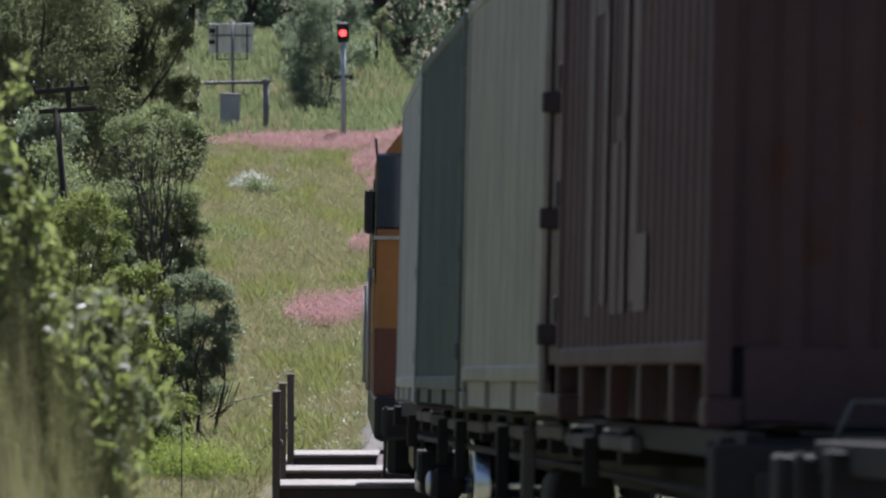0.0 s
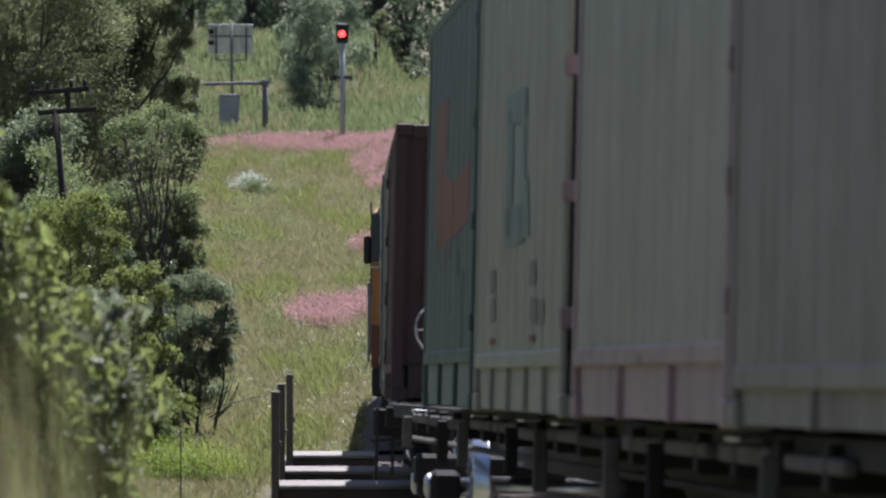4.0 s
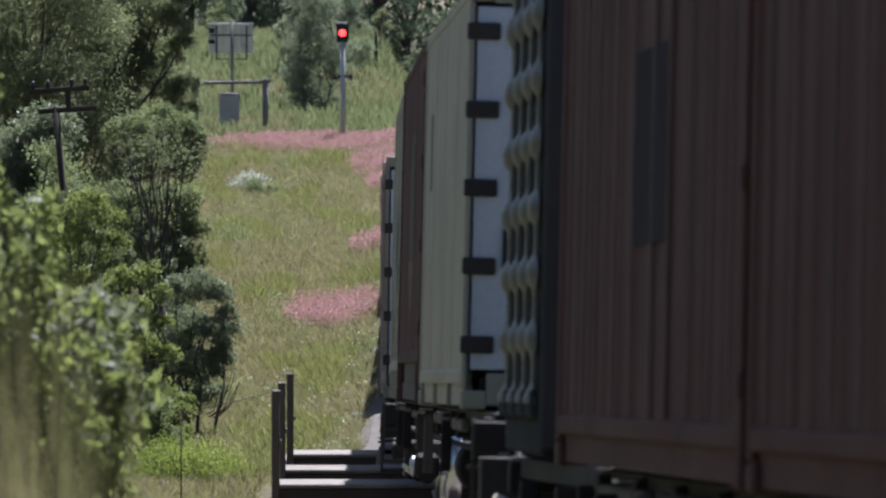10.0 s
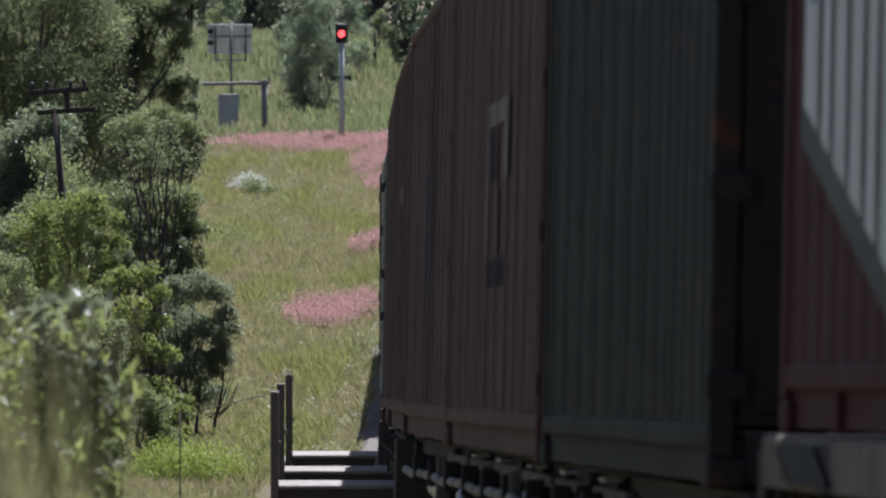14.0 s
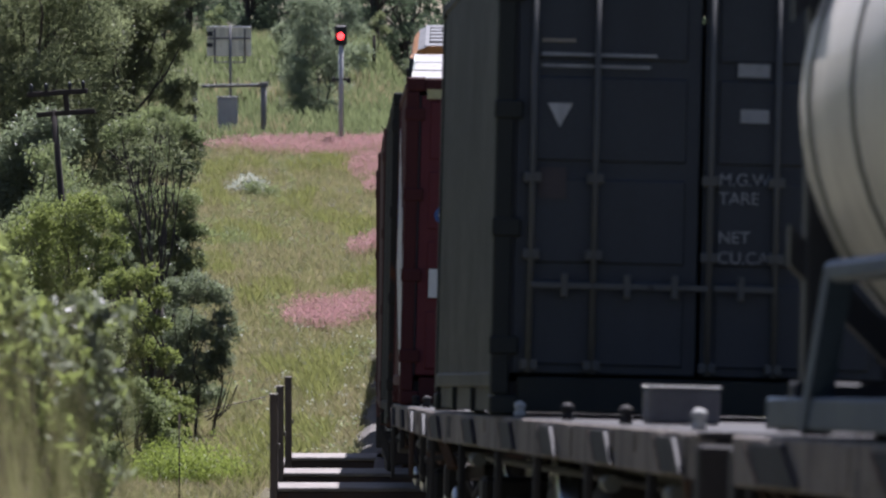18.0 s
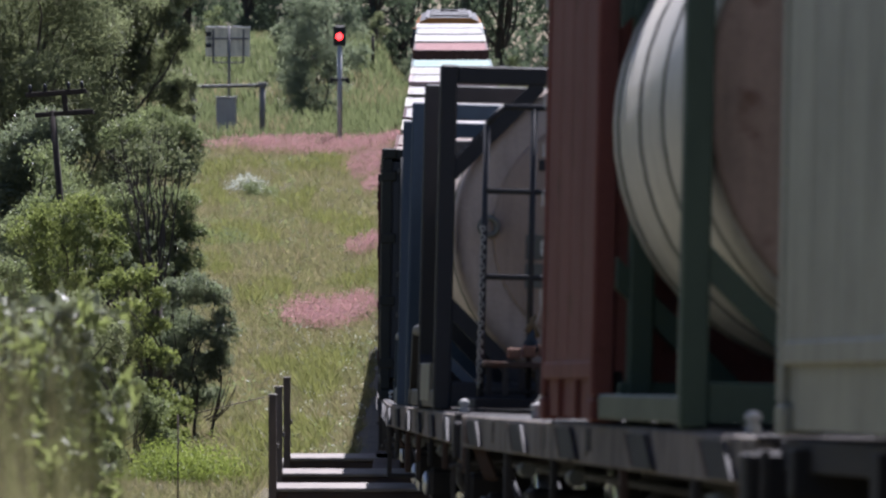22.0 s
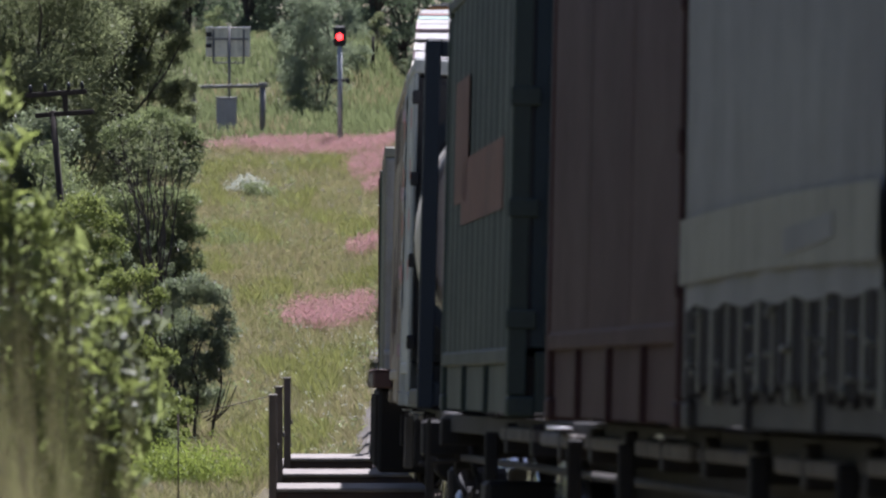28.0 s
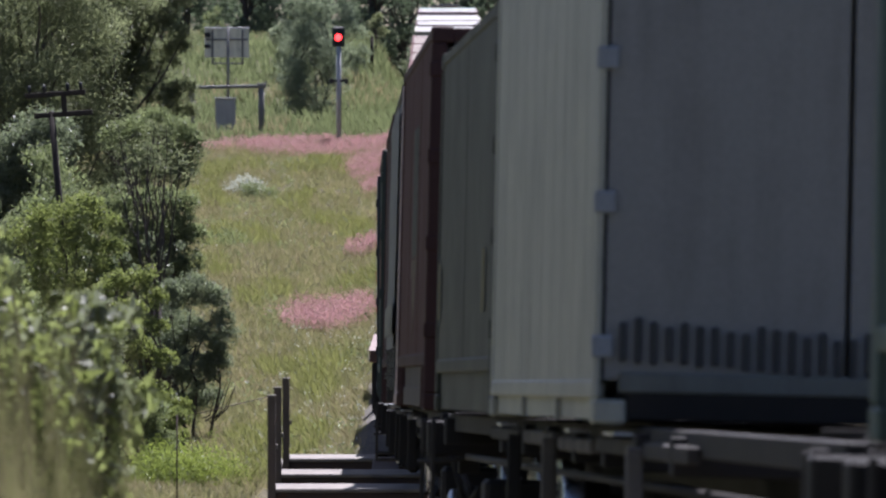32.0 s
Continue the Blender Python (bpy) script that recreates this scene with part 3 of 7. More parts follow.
    for lab, x, d, h, r, n, size, mat, seed, cnt, base, stems in (
            ("dark grey-green bush with thin bare twigs", -4.05, 96, 2.95, .72, 21000, .056, grey, 31, 17, .16, 5),
            ("dusty grey-green leafy bush beside the line", -5.0, 101, 2.5, .7, 8000, .070, grey, 32, 12, .1, 7),
            ("mid-green bush with lime-coloured tips", -4.75, 92, 3.25, .62, 9500, .066, lime, 33, 13, .2, 6),
            ("yellow-green leafy bush beside the line", -5.75, 94, 4.35, .88, 12000, .068, lime, 34, 14, .42, 6),
            ("leafy mid-green bush behind the thicket", -6.9, 98, 4.3, 1.0, 12000, .070, plain_leaf, 36, 15, .1, 5),
            ("grey-green bush with pale flower heads", -7.6, 108, 5.0, 1.3, 12000, .078, plain_leaf, 37, 15, .12, 4),
            ("dense dark green bush at the thicket edge", -5.2, 107, 3.2, .95, 10500, .070, deep, 38, 13, .08, 5),
            ("low light-green weed patch by the bridge", -3.75, 84.5, .7, 1.3, 15500, .055, weed_bright, 39, 60, .3, 14),
            ("low dark shrub beside the bridge post", -2.72, 71, .42, .22, 900, .06, deep, 40, 8, .2, 5),
            ("pale straggling shrub with whitish leaves", -6.25, 182.5, .62, .9, 900, .11, pallid, 41, 16, .4, 5),
            ("dark low shrub out in the field", -5.75, 157, .6, .9, 1650, .070, plain_leaf, 42, 14, .1, 5),
            ("low straggling green shrub out in the field", -5.75, 180.5, .62, .8, 1500, .085, plain_leaf, 50, 14, .1, 6),
            ("mid-green leafy bush with glinting leaves", -5.15, 102.2, 4.2, .8, 15000, .064, plain_leaf, 58, 12, .3, 6),
            ("small rounded tree with a dense dusky crown", -5.2, 104, 5.6, .8, 12500, .060, plain_leaf, 59, 10, .6, 3),
            ("dense green bush beside the line", -6.9, 91, 3.3, .95, 12000, .070, plain_leaf, 43, 14, .08, 5),
            ("dense dark green bush beside the line", -5.5, 90, 2.9, .8, 12000, .066, deep, 44, 14, .06, 5),
            ("dusty green low bush beside the line", -4.55, 86, 1.7, .62, 8000, .062, plain_leaf, 45, 12, .06, 6),
            ("dusty green low bush beside the line", -5.5, 83, 2.0, .8, 9000, .062, plain_leaf, 46, 14, .06, 6),
            ("sparse yellow-green shrub in the grass", -4.15, 88, 1.2, .42, 2700, .058, lime, 47, 9, .1, 6),
            ("green shrub under the tree", -6.0, 111, 3.6, 1.2, 12000, .078, plain_leaf, 48, 15, .06, 5),
            ("dark leafy bush behind the thicket", -8.0, 96, 3.9, 1.1, 10500, .078, deep, 49, 14, .06, 5)):
        kind = "small_tree" if "tree with" in lab else "bush"
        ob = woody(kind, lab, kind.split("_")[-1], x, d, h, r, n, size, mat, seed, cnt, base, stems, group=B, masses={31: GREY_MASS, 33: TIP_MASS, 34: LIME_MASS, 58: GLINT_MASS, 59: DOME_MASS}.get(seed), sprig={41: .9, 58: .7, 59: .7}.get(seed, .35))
        if "bare twigs" in lab:
            r3 = np.random.default_rng(77)
            for k in range(6):
                bm = bmesh.new()
                a = Vector((.08 + .04 * k, -.3, .45 + .1 * r3.uniform(0, 1)))
                mid = a + Vector((.12 + .02 * k, -.05, .05 + .06 * k * r3.uniform(.3, 1)))
                tip = mid + Vector((.1 + .1 * r3.uniform(0, 1), 0, .35 + .3 * r3.uniform(0, 1)))
                rod(bm, a, mid, .014, 6, .011, cap=False)
                rod(bm, mid, tip, .011, 6, .005)
                part("twig", bm, MATS["bark_dark"], ob)
    # a thin tree whose bare stems fan out under a small crown
    fan = new("small_tree")
    fx, fd = -4.95, 100
    fan.location = (fx, fd, ground_z(fx, fd) - .05)
    r4 = np.random.default_rng(35)
    bm = rod(bmesh.new(), (0, 0, -.05), (.02, 0, 2.4), .09, 8, .06)
    tips = []
    for k in range(15):
        foot = Vector((r4.normal(0, .09), r4.normal(0, .1), 1.9 + .5 * r4.uniform(0, 1)))
        tip = Vector((-.75 + 1.15 * k / 14 + r4.normal(0, .06), r4.normal(0, .35), 4.3 + 1.1 * r4.uniform(0, 1)))
        branch(bm, foot, tip, .021, .008, r4, 6, .09)
        tips.append(tip)
        for q in range(3):
            a = foot.lerp(tip, r4.uniform(.55, .9))
            branch(bm, a, a + Vector((r4.normal(0, .16), r4.normal(0, .15), r4.uniform(.2, .5))), .010, .004, r4, 3, .15)
    part("trunk", bm, MATS["bark_dark"], fan)
    heads = [(np.array(t) + np.array([0, 0, -.05]), .17) for t in tips] + [(np.array([.05 + .45 * r4.normal(), .2 * r4.normal(), 4.95 + .3 * r4.normal()]), .24) for k in range(9)]
    v, f = crown_leaves(r4, heads, 1300, .055, .45, 7, .5)
    raw_mesh("crown", v.tolist(), f, deep, fan)
    heads = [(np.array(t) * np.array([1.1, 1, 1]) - np.array([0, 0, 1.3 + .6 * r4.uniform()]), .1) for t in tips[::2]]
    v, f = crown_leaves(r4, heads, 900, .055, .45, 4, .5)
    raw_mesh("side_leaves", v.tolist(), f, grey, fan)
    tagged(fan, "thin many-stemmed tree with sparse dark crown", "tree", B)
    # tall trees behind the thicket
    T = "trees along the line"
    for x, d, h, r, s, mat in ((-9.2, 128, 8.8, 2.6, 51, deep), (-7.2, 131, 7.8, 1.75, 52, deep), (-12.2, 140, 11.5, 3.2, 53, deep), (-10.4, 156, 12.5, 2.9, 54, deep), (-8.3, 116, 5.2, 1.5, 55, grey),
                               (-7.75, 140, 8.9, 1.6, 56, deep), (-9.9, 118, 5.0, 1.6, 57, deep)):
        woody("tree", "broad dark-leaved tree with a dense crown", "tree", x, d, h, r, 60000 if s in (51, 55, 57) else 42000, .085 if s in (51, 55, 57) else .074, mat, s, 26, .3, 1, group=T, stem_r=.012, clump=11, masses=BROAD_MASS if s == 52 else None)
    # behind the crest
    F = "trees behind the crest"
    woody("tree", "young feathery gum tree with pale trunk", "tree", -5.2, 234, 5.4, 1.75, 16000, .11, gum, 61, 30, .06, 3, group=F)
    woody("tree", "young feathery gum tree with pale trunk", "tree", -4.4, 250, 8.5, 1.5, 12000, .12, gum, 62, 26, .1, 2, group=F)
    woody("tree", "young feathery gum tree with pale trunk", "tree", -6.2, 254, 6.5, 1.3, 10000, .12, gum, 63, 26, .1, 2, group=F)
    k = 70
    for i in range(18):
        x = -23 + i * 2.4 + rng.uniform(-.8, .8)
        d = rng.uniform(284, 322)
        k += 1
        woody("tree", "tall dark tree of the far woods", "tree", x, d, rng.uniform(11, 16), rng.uniform(2.3, 3.6), 9000, .21, far_leaf, k, 20, .03, 1, group=F, stem_r=.014)
    for i in range(26):
        x = -19 + i * 1.25 + rng.uniform(-.6, .6)
        d = rng.uniform(258, 285)
        k += 1
        woody("bush", "sapling on the far grassy slope", "bush", x, d, rng.uniform(1.0, 2.8), rng.uniform(.4, .9), 1100, .13, (plain_leaf, deep, grey)[i % 3], k, 6, .05, 3, group="saplings on the slope")
    n = 70000
    pts = np.stack([rng.uniform(-45, 45, n), rng.uniform(322, 350, n), rng.uniform(0, 1, n) ** .8], 1)
    cr = np.array([13 + 5 * noise.noise((x * .12, 0, 5)) + 3 * noise.noise((x * .5, 0, 9)) for x in pts[:, 0]])
    gap = np.array([noise.noise((x * .35, z * 3.0, 2)) for x, z in zip(pts[:, 0], pts[:, 2])]) > -.9
    pts[:, 2] = pts[:, 2] * cr + ground_z(0, 330)
    v, f = leaf_quads(pts[gap], .48, rng, .5)
    tagged(raw_mesh("far_woods", v, f, far_leaf), "dark green wall of distant woodland", "woods", kind="stuff")
    # woods added on either side and behind, unseen, to block low sky light
    n = 16000
    belt = []
    for x0, x1, d0, d1 in ((-46, -30, -60, 330), (26, 44, -60, 330), (-46, 44, -66, -48)):
        q = np.stack([rng.uniform(x0, x1, n), rng.uniform(d0, d1, n), rng.uniform(0, 1, n) ** .9 * 13], 1)
        q[:, 2] = q[:, 2] * (0.75 + .3 * np.sin(q[:, 1] * .31) * np.sin(q[:, 0] * .23)) + np.array([rail_z(min(300, max(0, d)))[0] - .8 for d in q[:, 1]])
        belt.append(q)
    v, f = leaf_quads(np.concatenate(belt), 1.5, rng, .6)
    tagged(raw_mesh("side_woods", v, f, deep), "added unseen belt of trees that blocks low sky light", "woods", kind="stuff")
    # rank growth close to the line, stirred by the passing train
    tall = scatter(rng, 110, lambda d: (-.082 * d, -.056 * d), (11.5, 15))
    tufts("tall_dry_grass", "tall dry grass close by the line", tall, 1.85, straw, 28, 6, 0.0019, lean=.13)
    tall = scatter(rng, 130, lambda d: (-.082 * d, -.056 * d), (11.5, 15))
    tufts("tall_green_grass", "tall green grass close by the line", tall, 1.9, blade, 30, 6, 0.002, lean=.13)
    tall = scatter(rng, 120, lambda d: (-.082 * d, -.060 * d), (22, 32))
    tufts("tall_green_grass", "tall green grass close by the line", tall, .78, blade, 29, 7, 0.0025, lean=.4)
    nb = new("roadside_bush")
    nb.location = (-1.86, 27, ground_z(-1.86, 27))
    bm = rod(bmesh.new(), (0, 0, -.1), (0, 0, .5), .09, 8, .07)
    part("trunk", bm, MATS["bark_dark"], nb)
    # lime shoots that stand up in calm air and are blown over by the train; low silvery shoots behind them
    shoots = [(-.36, 2.3, 0), (-.28, 2.1, 0), (-.2, 1.85, 0), (-.12, 1.68, 0), (-.04, 1.6, 0), (.04, 1.45, 0), (.13, 1.3, 0), (.22, 1.1, 0), (.32, .9, 0),
              (-.34, 1.2, 1), (-.2, 1.18, 1), (-.05, 1.12, 1), (.1, 1.1, 1), (.22, 1.05, 1), (.34, .8, 1)]
    for i, (px, top, low) in enumerate(shoots):
        r2 = np.random.default_rng(400 + i)
        py = r2.uniform(.25, .6) if low else r2.uniform(-.35, .15)
        bm = bmesh.new()
        foot, end = Vector((px * .5, py, 0)), Vector((px, py, top + .35))
        branch(bm, foot, end, .014, .004, r2, 5, .05)
        lb = []
        for q in range(12):
            a = .5 + .52 * q / 11
            c = np.array(foot.lerp(end, a)) + r2.normal(0, .09, 3) * np.array([1, 1, .6])
            branch(bm, foot.lerp(end, a - .08), Vector(c), .005, .003, r2, 2, .04)
            lb.append((c, r2.uniform(.06, .13)))
        b = part("branch", bm, MATS["bark_dark"], nb)
        pts = sprig_points(r2, lb, 200 if low else 190)
        v, f = leaf_quads(pts, .145 if low else .125, r2, .27, .5)
        raw_mesh("leaves", v, f, (silver if i % 2 else near_leaf) if low else (near_leaf, near_leaf, lime, near_leaf, near_leaf)[i % 5], b)
        SWAY.append((b, i, low))
    tagged(nb, "leafy bush with pale leaves, tossed by the wind", "bush")


SWAY = []


def build_wayside():
    """Signal, board, cabinet, pipe rail, poles and the open bridge deck."""
    galv = paint("galvanised", (0.21, 0.205, 0.20), rough=0.75, metal=0.1, dirt=0.4)
    black = plain("matt_black", (0.012, 0.012, 0.013), 0.6)
    red = plain("signal_red", (1.0, 0.035, 0.03), 0.4, glow=2.6)
    steel_g = paint("cabinet_grey", (0.37, 0.37, 0.37), rough=0.5, dirt=0.25)
    timber = paint("old_timber", (0.045, 0.036, 0.03), rough=0.9, dirt=0.5, bump=0.6)
    pale = paint("board_back", (0.72, 0.69, 0.56), rough=0.6, dirt=0.4)

    def stand(name, x, d):
        ob = new(name)
        ob.location = (x, d, ground_z(x, d) - .05)
        return ob
    # colour-light signal
    s = stand("railway_signal", -3.68, 209)
    part("mast", rod(bmesh.new(), (0, 0, 0), (0, 0, 3.75), .085, 10), paint("mast_grey", (0.42, 0.44, 0.45), rough=.6, dirt=.25), s)
    bm = box(bmesh.new(), -.22, .22, -.1, .14, 3.7, 4.45, .05)
    part("backboard", bm, black, s)
    bm = turned(bmesh.new(), [(-.3, .15), (-.3, .13), (-.05, .13), (-.05, .15)], "y", 20)
    hood = part("hood", bm, black, s)
    hood.location = (0, -.1, 4.05)
    lens = part("lens", turned(bmesh.new(), [(-.34, .06), (-.33, .12), (-.31, .13)], "y", 20), red, s, "glowing red signal lens")
    lens.location = (0, -.1, 4.05)
    bm = box(bmesh.new(), -.32, .32, -.06, .06, 2.42, 2.52, .01)
    box(bm, -.34, -.22, -.08, .08, 2.35, 2.55, .01)
    box(bm, .22, .34, -.08, .08, 2.35, 2.55, .01)
    part("bracket", bm, black, s)
    part("base", box(bmesh.new(), -.2, .2, -.2, .2, -.1, .15, .02), galv, s)
    rodm = rod(bmesh.new(), (.09, .1, 0), (.09, .1, 3.7), .012, 6)
    part("ladder_rail", rodm, galv, s)
    tagged(s, "colour-light railway signal showing red on a grey mast", "signal")
    # relay cabinet
    c = stand("relay_cabinet", -8.1, 216.5)
    part("body", box(bmesh.new(), -.38, .38, -.25, .25, .1, 1.62, .03), steel_g, c)
    part("door", box(bmesh.new(), -.34, .34, -.27, -.252, .16, 1.56, .01), steel_g, c)
    part("roof", box(bmesh.new(), -.42, .42, -.3, .3, 1.62, 1.67, .02), steel_g, c)
    part("plinth", box(bmesh.new(), -.4, .4, -.27, .27, -.1, .1, .01), galv, c)
    tagged(c, "grey metal equipment cabinet in the grass", "cabinet")
    # board on a pole, seen from behind
    b = stand("sign_board", -8.1, 218)
    b.location.z += .25
    part("pole", rod(bmesh.new(), (.05, -.06, -.3), (.05, -.06, 4.05), .05, 8), galv, b)
    part("panel", box(bmesh.new(), -.85, .85, 0, .05, 2.85, 3.95, .02), pale, b, "pale back of the panel")
    bm = bmesh.new()
    for x in (-.55, .6):
        box(bm, x - .04, x + .04, -.05, 0, 2.6, 3.9, .01)
    box(bm, -.8, .8, -.05, 0, 3.5, 3.57, .01)
    box(bm, -.6, .65, -.05, 0, 2.6, 2.66, .01)
    part("brace", bm, galv, b)
    part("top_edge", box(bmesh.new(), -.87, .87, -.04, .06, 3.95, 4.0, .01), plain("white_edge", (.75, .75, .75), .5), b)
    part("clamp", box(bmesh.new(), -.85, -.62, -.03, -.005, 3.62, 3.8, .01), black, b)
    part("clamp", box(bmesh.new(), -.85, -.62, -.03, -.005, 3.2, 3.36, .01), black, b)
    tagged(b, "large trackside board on a steel pole, seen from behind", "sign")
    # pipe rail
    g = stand("pipe_rail", -6.66, 214)
    g.location.z += .42
    for x in (0, -2.6, -5.0):
        part("post", rod(bmesh.new(), (x, 0, -.5), (x, 0, 1.72), .11, 10), galv, g)
    part("rail", rod(bmesh.new(), (-5.2, 0, 1.62), (.15, 0, 1.72), .07, 10), galv, g)
    part("cap", box(bmesh.new(), -.16, .18, -.14, .14, 1.66, 1.84, .03), galv, g)
    tagged(g, "heavy grey pipe barrier on round posts", "barrier")
    # pole route
    for x, d, h, arms in ((-6.09, 97, 5.45, True),):
        p = stand("telegraph_pole", x, d)
        p.rotation_euler.y = radians(-4.0)
        part("pole", rod(bmesh.new(), (0, 0, 0), (-.1, 0, h + .16), .062, 9, .055), timber, p)
        part("strut", box(bmesh.new(), .08, .17, -.04, .04, h + .13, h + .41, .008), timber, p)
        part("cross_arm", box(bmesh.new(), -.53, .5, -.05, .05, h + .40, h + .49, .01), timber, p)
        part("cross_arm", box(bmesh.new(), -.40, .6, -.05, .05, h + .05, h + .14, .01), timber, p)
        for q in (-.45, -.2, .2, .43):
            part("insulator", turned(bmesh.new(), [(h + .49, .02), (h + .54, .035), (h + .6, .03), (h + .62, .01)], "z", 8), black, p).location.x = q
        tagged(p, "dark weathered telegraph pole with two cross arms", "pole")
    for x, d, h in ((-9.6, 172, 10.0), (-9.25, 190, 9.6), (-3.1, 262, 1.7)):
        p = stand("timber_pole", x, d)
        part("shaft", rod(bmesh.new(), (0, 0, 0), (.02, 0, h), .09, 8, .07), timber, p)
        part("cap", rod(bmesh.new(), (.02, 0, h), (.02, 0, h + .05), .075, 8, .05), timber, p)
        tagged(p, "plain dark timber pole", "pole")
    k = stand("marker_stump", -2.9, 208)
    part("post", box(bmesh.new(), -.06, .06, -.06, .06, 0, .32, .02), timber, k)
    part("cap", box(bmesh.new(), -.09, .09, -.09, .09, .32, .4, .02), timber, k)
    tagged(k, "short dark marker stump in the pink grass", "marker")
    # open bridge with projecting transoms and hand-rail posts
    br = new("bridge_walkway")
    z = rail_z(76)[0]
    br.location = (0, 0, z)
    tm = paint("bridge_timber", (0.21, 0.19, 0.17), rough=0.85, dirt=0.45, streak=False, bump=0.6)
    dk = paint("post_dark", (0.075, 0.055, 0.048), rough=0.8, dirt=0.3, rust=0.3)
    pw = paint("post_weathered", (0.15, 0.12, 0.10), rough=0.9, dirt=0.6, dirt_col=(.06, .05, .045), bump=.5)
    for y, x0, zz in ((70.5, -2.12, .12), (76, -2.2, -.045), (82, -2.25, -.2)):
        part("deck_panel", box(bmesh.new(), x0 + .02, 2.6, y - .05, y + 1.0, zz - .05, zz, .012), tm, br, "pale timber deck panel")
        part("transom", box(bmesh.new(), x0, 2.6, y - .02, y + .24, zz - .32, zz - .052, .015), dk, br)
        p = part("post", box(bmesh.new(), x0 + .0, x0 + .1, y - .06, y + .06, zz - .25, zz + 1.14, .01), pw, br)
        part("bolt", box(bmesh.new(), x0 + .1, x0 + .13, y - .03, y + .03, zz + .48, zz + .55, .01), tm, p)
        part("post_cap", box(bmesh.new(), x0 - .005, x0 + .105, y - .065, y + .065, zz + 1.14, zz + 1.16, .004), tm, p)
    bm = bmesh.new()
    box(bm, -.95, -.55, 67, 84, -.75, -.2, .02)
    part("girder", bm, dk, br)
    bm = bmesh.new()
    box(bm, .95, 1.35, 67, 84, -.75, -.2, .02)
    part("girder", bm, dk, br)
    cc = paint("abutment", (0.24, 0.22, 0.2), rough=0.9, dirt=0.6)
    part("abutment", box(bmesh.new(), -2.4, 3.2, 83.2, 84.4, -2.9, -.35, .03), cc, br)
    part("abutment", box(bmesh.new(), -2.4, 3.2, 65.8, 66.9, -2.9, -.35, .03), cc, br)
    bm = rod(bmesh.new(), (-3.4, 74, .8), (-2.2, 76, 1.0), .006, 6)
    part("wire", bm, dk, br)
    part("wire_post", rod(bmesh.new(), (-3.4, 74, -.8), (-3.4, 74, .85), .009, 6), dk, br)
    tagged(br, "open timber railway bridge with dark hand-rail posts", "bridge", kind="structure")


build_ground()
build_track()
build_wayside()
build_vegetation()
# ---- the train ----
MOVERS = []            # thing, its place along the train, height above the rail, distance of its pivots
SPINNERS = []          # wheelsets that turn
G_BOX = "containers on the freight train"
G_WAG = "wagons of the freight train"
DARK = paint("underframe_black", (0.022, 0.020, 0.019), rough=0.7, dirt=0.4, dirt_col=(0.045, 0.037, 0.032), streak=False)
GREYM = paint("underframe_grey", (0.048, 0.043, 0.039), rough=0.75, dirt=0.6)
BRIGHT = paint("worn_bright_steel", (0.55, 0.56, 0.58), rough=0.3, metal=0.8, dirt=0.25, streak=False)
CHALK = paint("dusty_white", (0.42, 0.41, 0.38), rough=0.7, dirt=0.35)
SILL = paint("sill_dusty", (0.17, 0.145, 0.122), rough=0.85, dirt=0.85, dirt_col=(0.03, 0.025, 0.022))
PANEL = paint("sill_panel_grey", (0.14, 0.126, 0.112), rough=0.8, dirt=0.6, dirt_col=(.03, .026, .023))
TREAD = paint("wheel_tread", (0.72, 0.73, 0.75), rough=0.2, metal=1.0, dirt=0.2, streak=False, bump=.05)
STRAP = paint("strap_grey", (0.14, 0.14, 0.12), rough=.5, dirt=.4)
SILLPIPE = paint("sill_pipe_dusty", (0.27, 0.245, 0.21), rough=.8, dirt=.6, streak=False)
RUSTY = paint("rusty_iron", (0.075, 0.048, 0.036), rough=0.85, dirt=0.4, rust=0.5)
RUBBER = paint("dark_gasket", (0.025, 0.025, 0.027), rough=0.7, dirt=0.2)


def carry(ob, place, height, span=0.0):
    MOVERS.append((ob, place, height, span))
    return ob


def corrugated(bm, y0, y1, z0, z1, x, depth, pitch, out):
    """A folded steel wall along y at x; out: -1 faces -x, +1 faces +x."""
    n = max(1, round((y1 - y0) / pitch))
    p = (y1 - y0) / n
    prof = []
    for i in range(n):
        a = y0 + i * p
        prof += [(a, 0), (a + p * .30, 0), (a + p * .46, 1), (a + p * .84, 1)]
    prof.append((y1, 0))
    lo = [bm.verts.new((x - out * depth * k, y, z0)) for y, k in prof]
    hi = [bm.verts.new((x - out * depth * k, y, z1)) for y, k in prof]
    for i in range(len(prof) - 1):
        f = (lo[i], hi[i], hi[i + 1], lo[i + 1])
        bm.faces.new(f if out > 0 else f[::-1])
    return bm


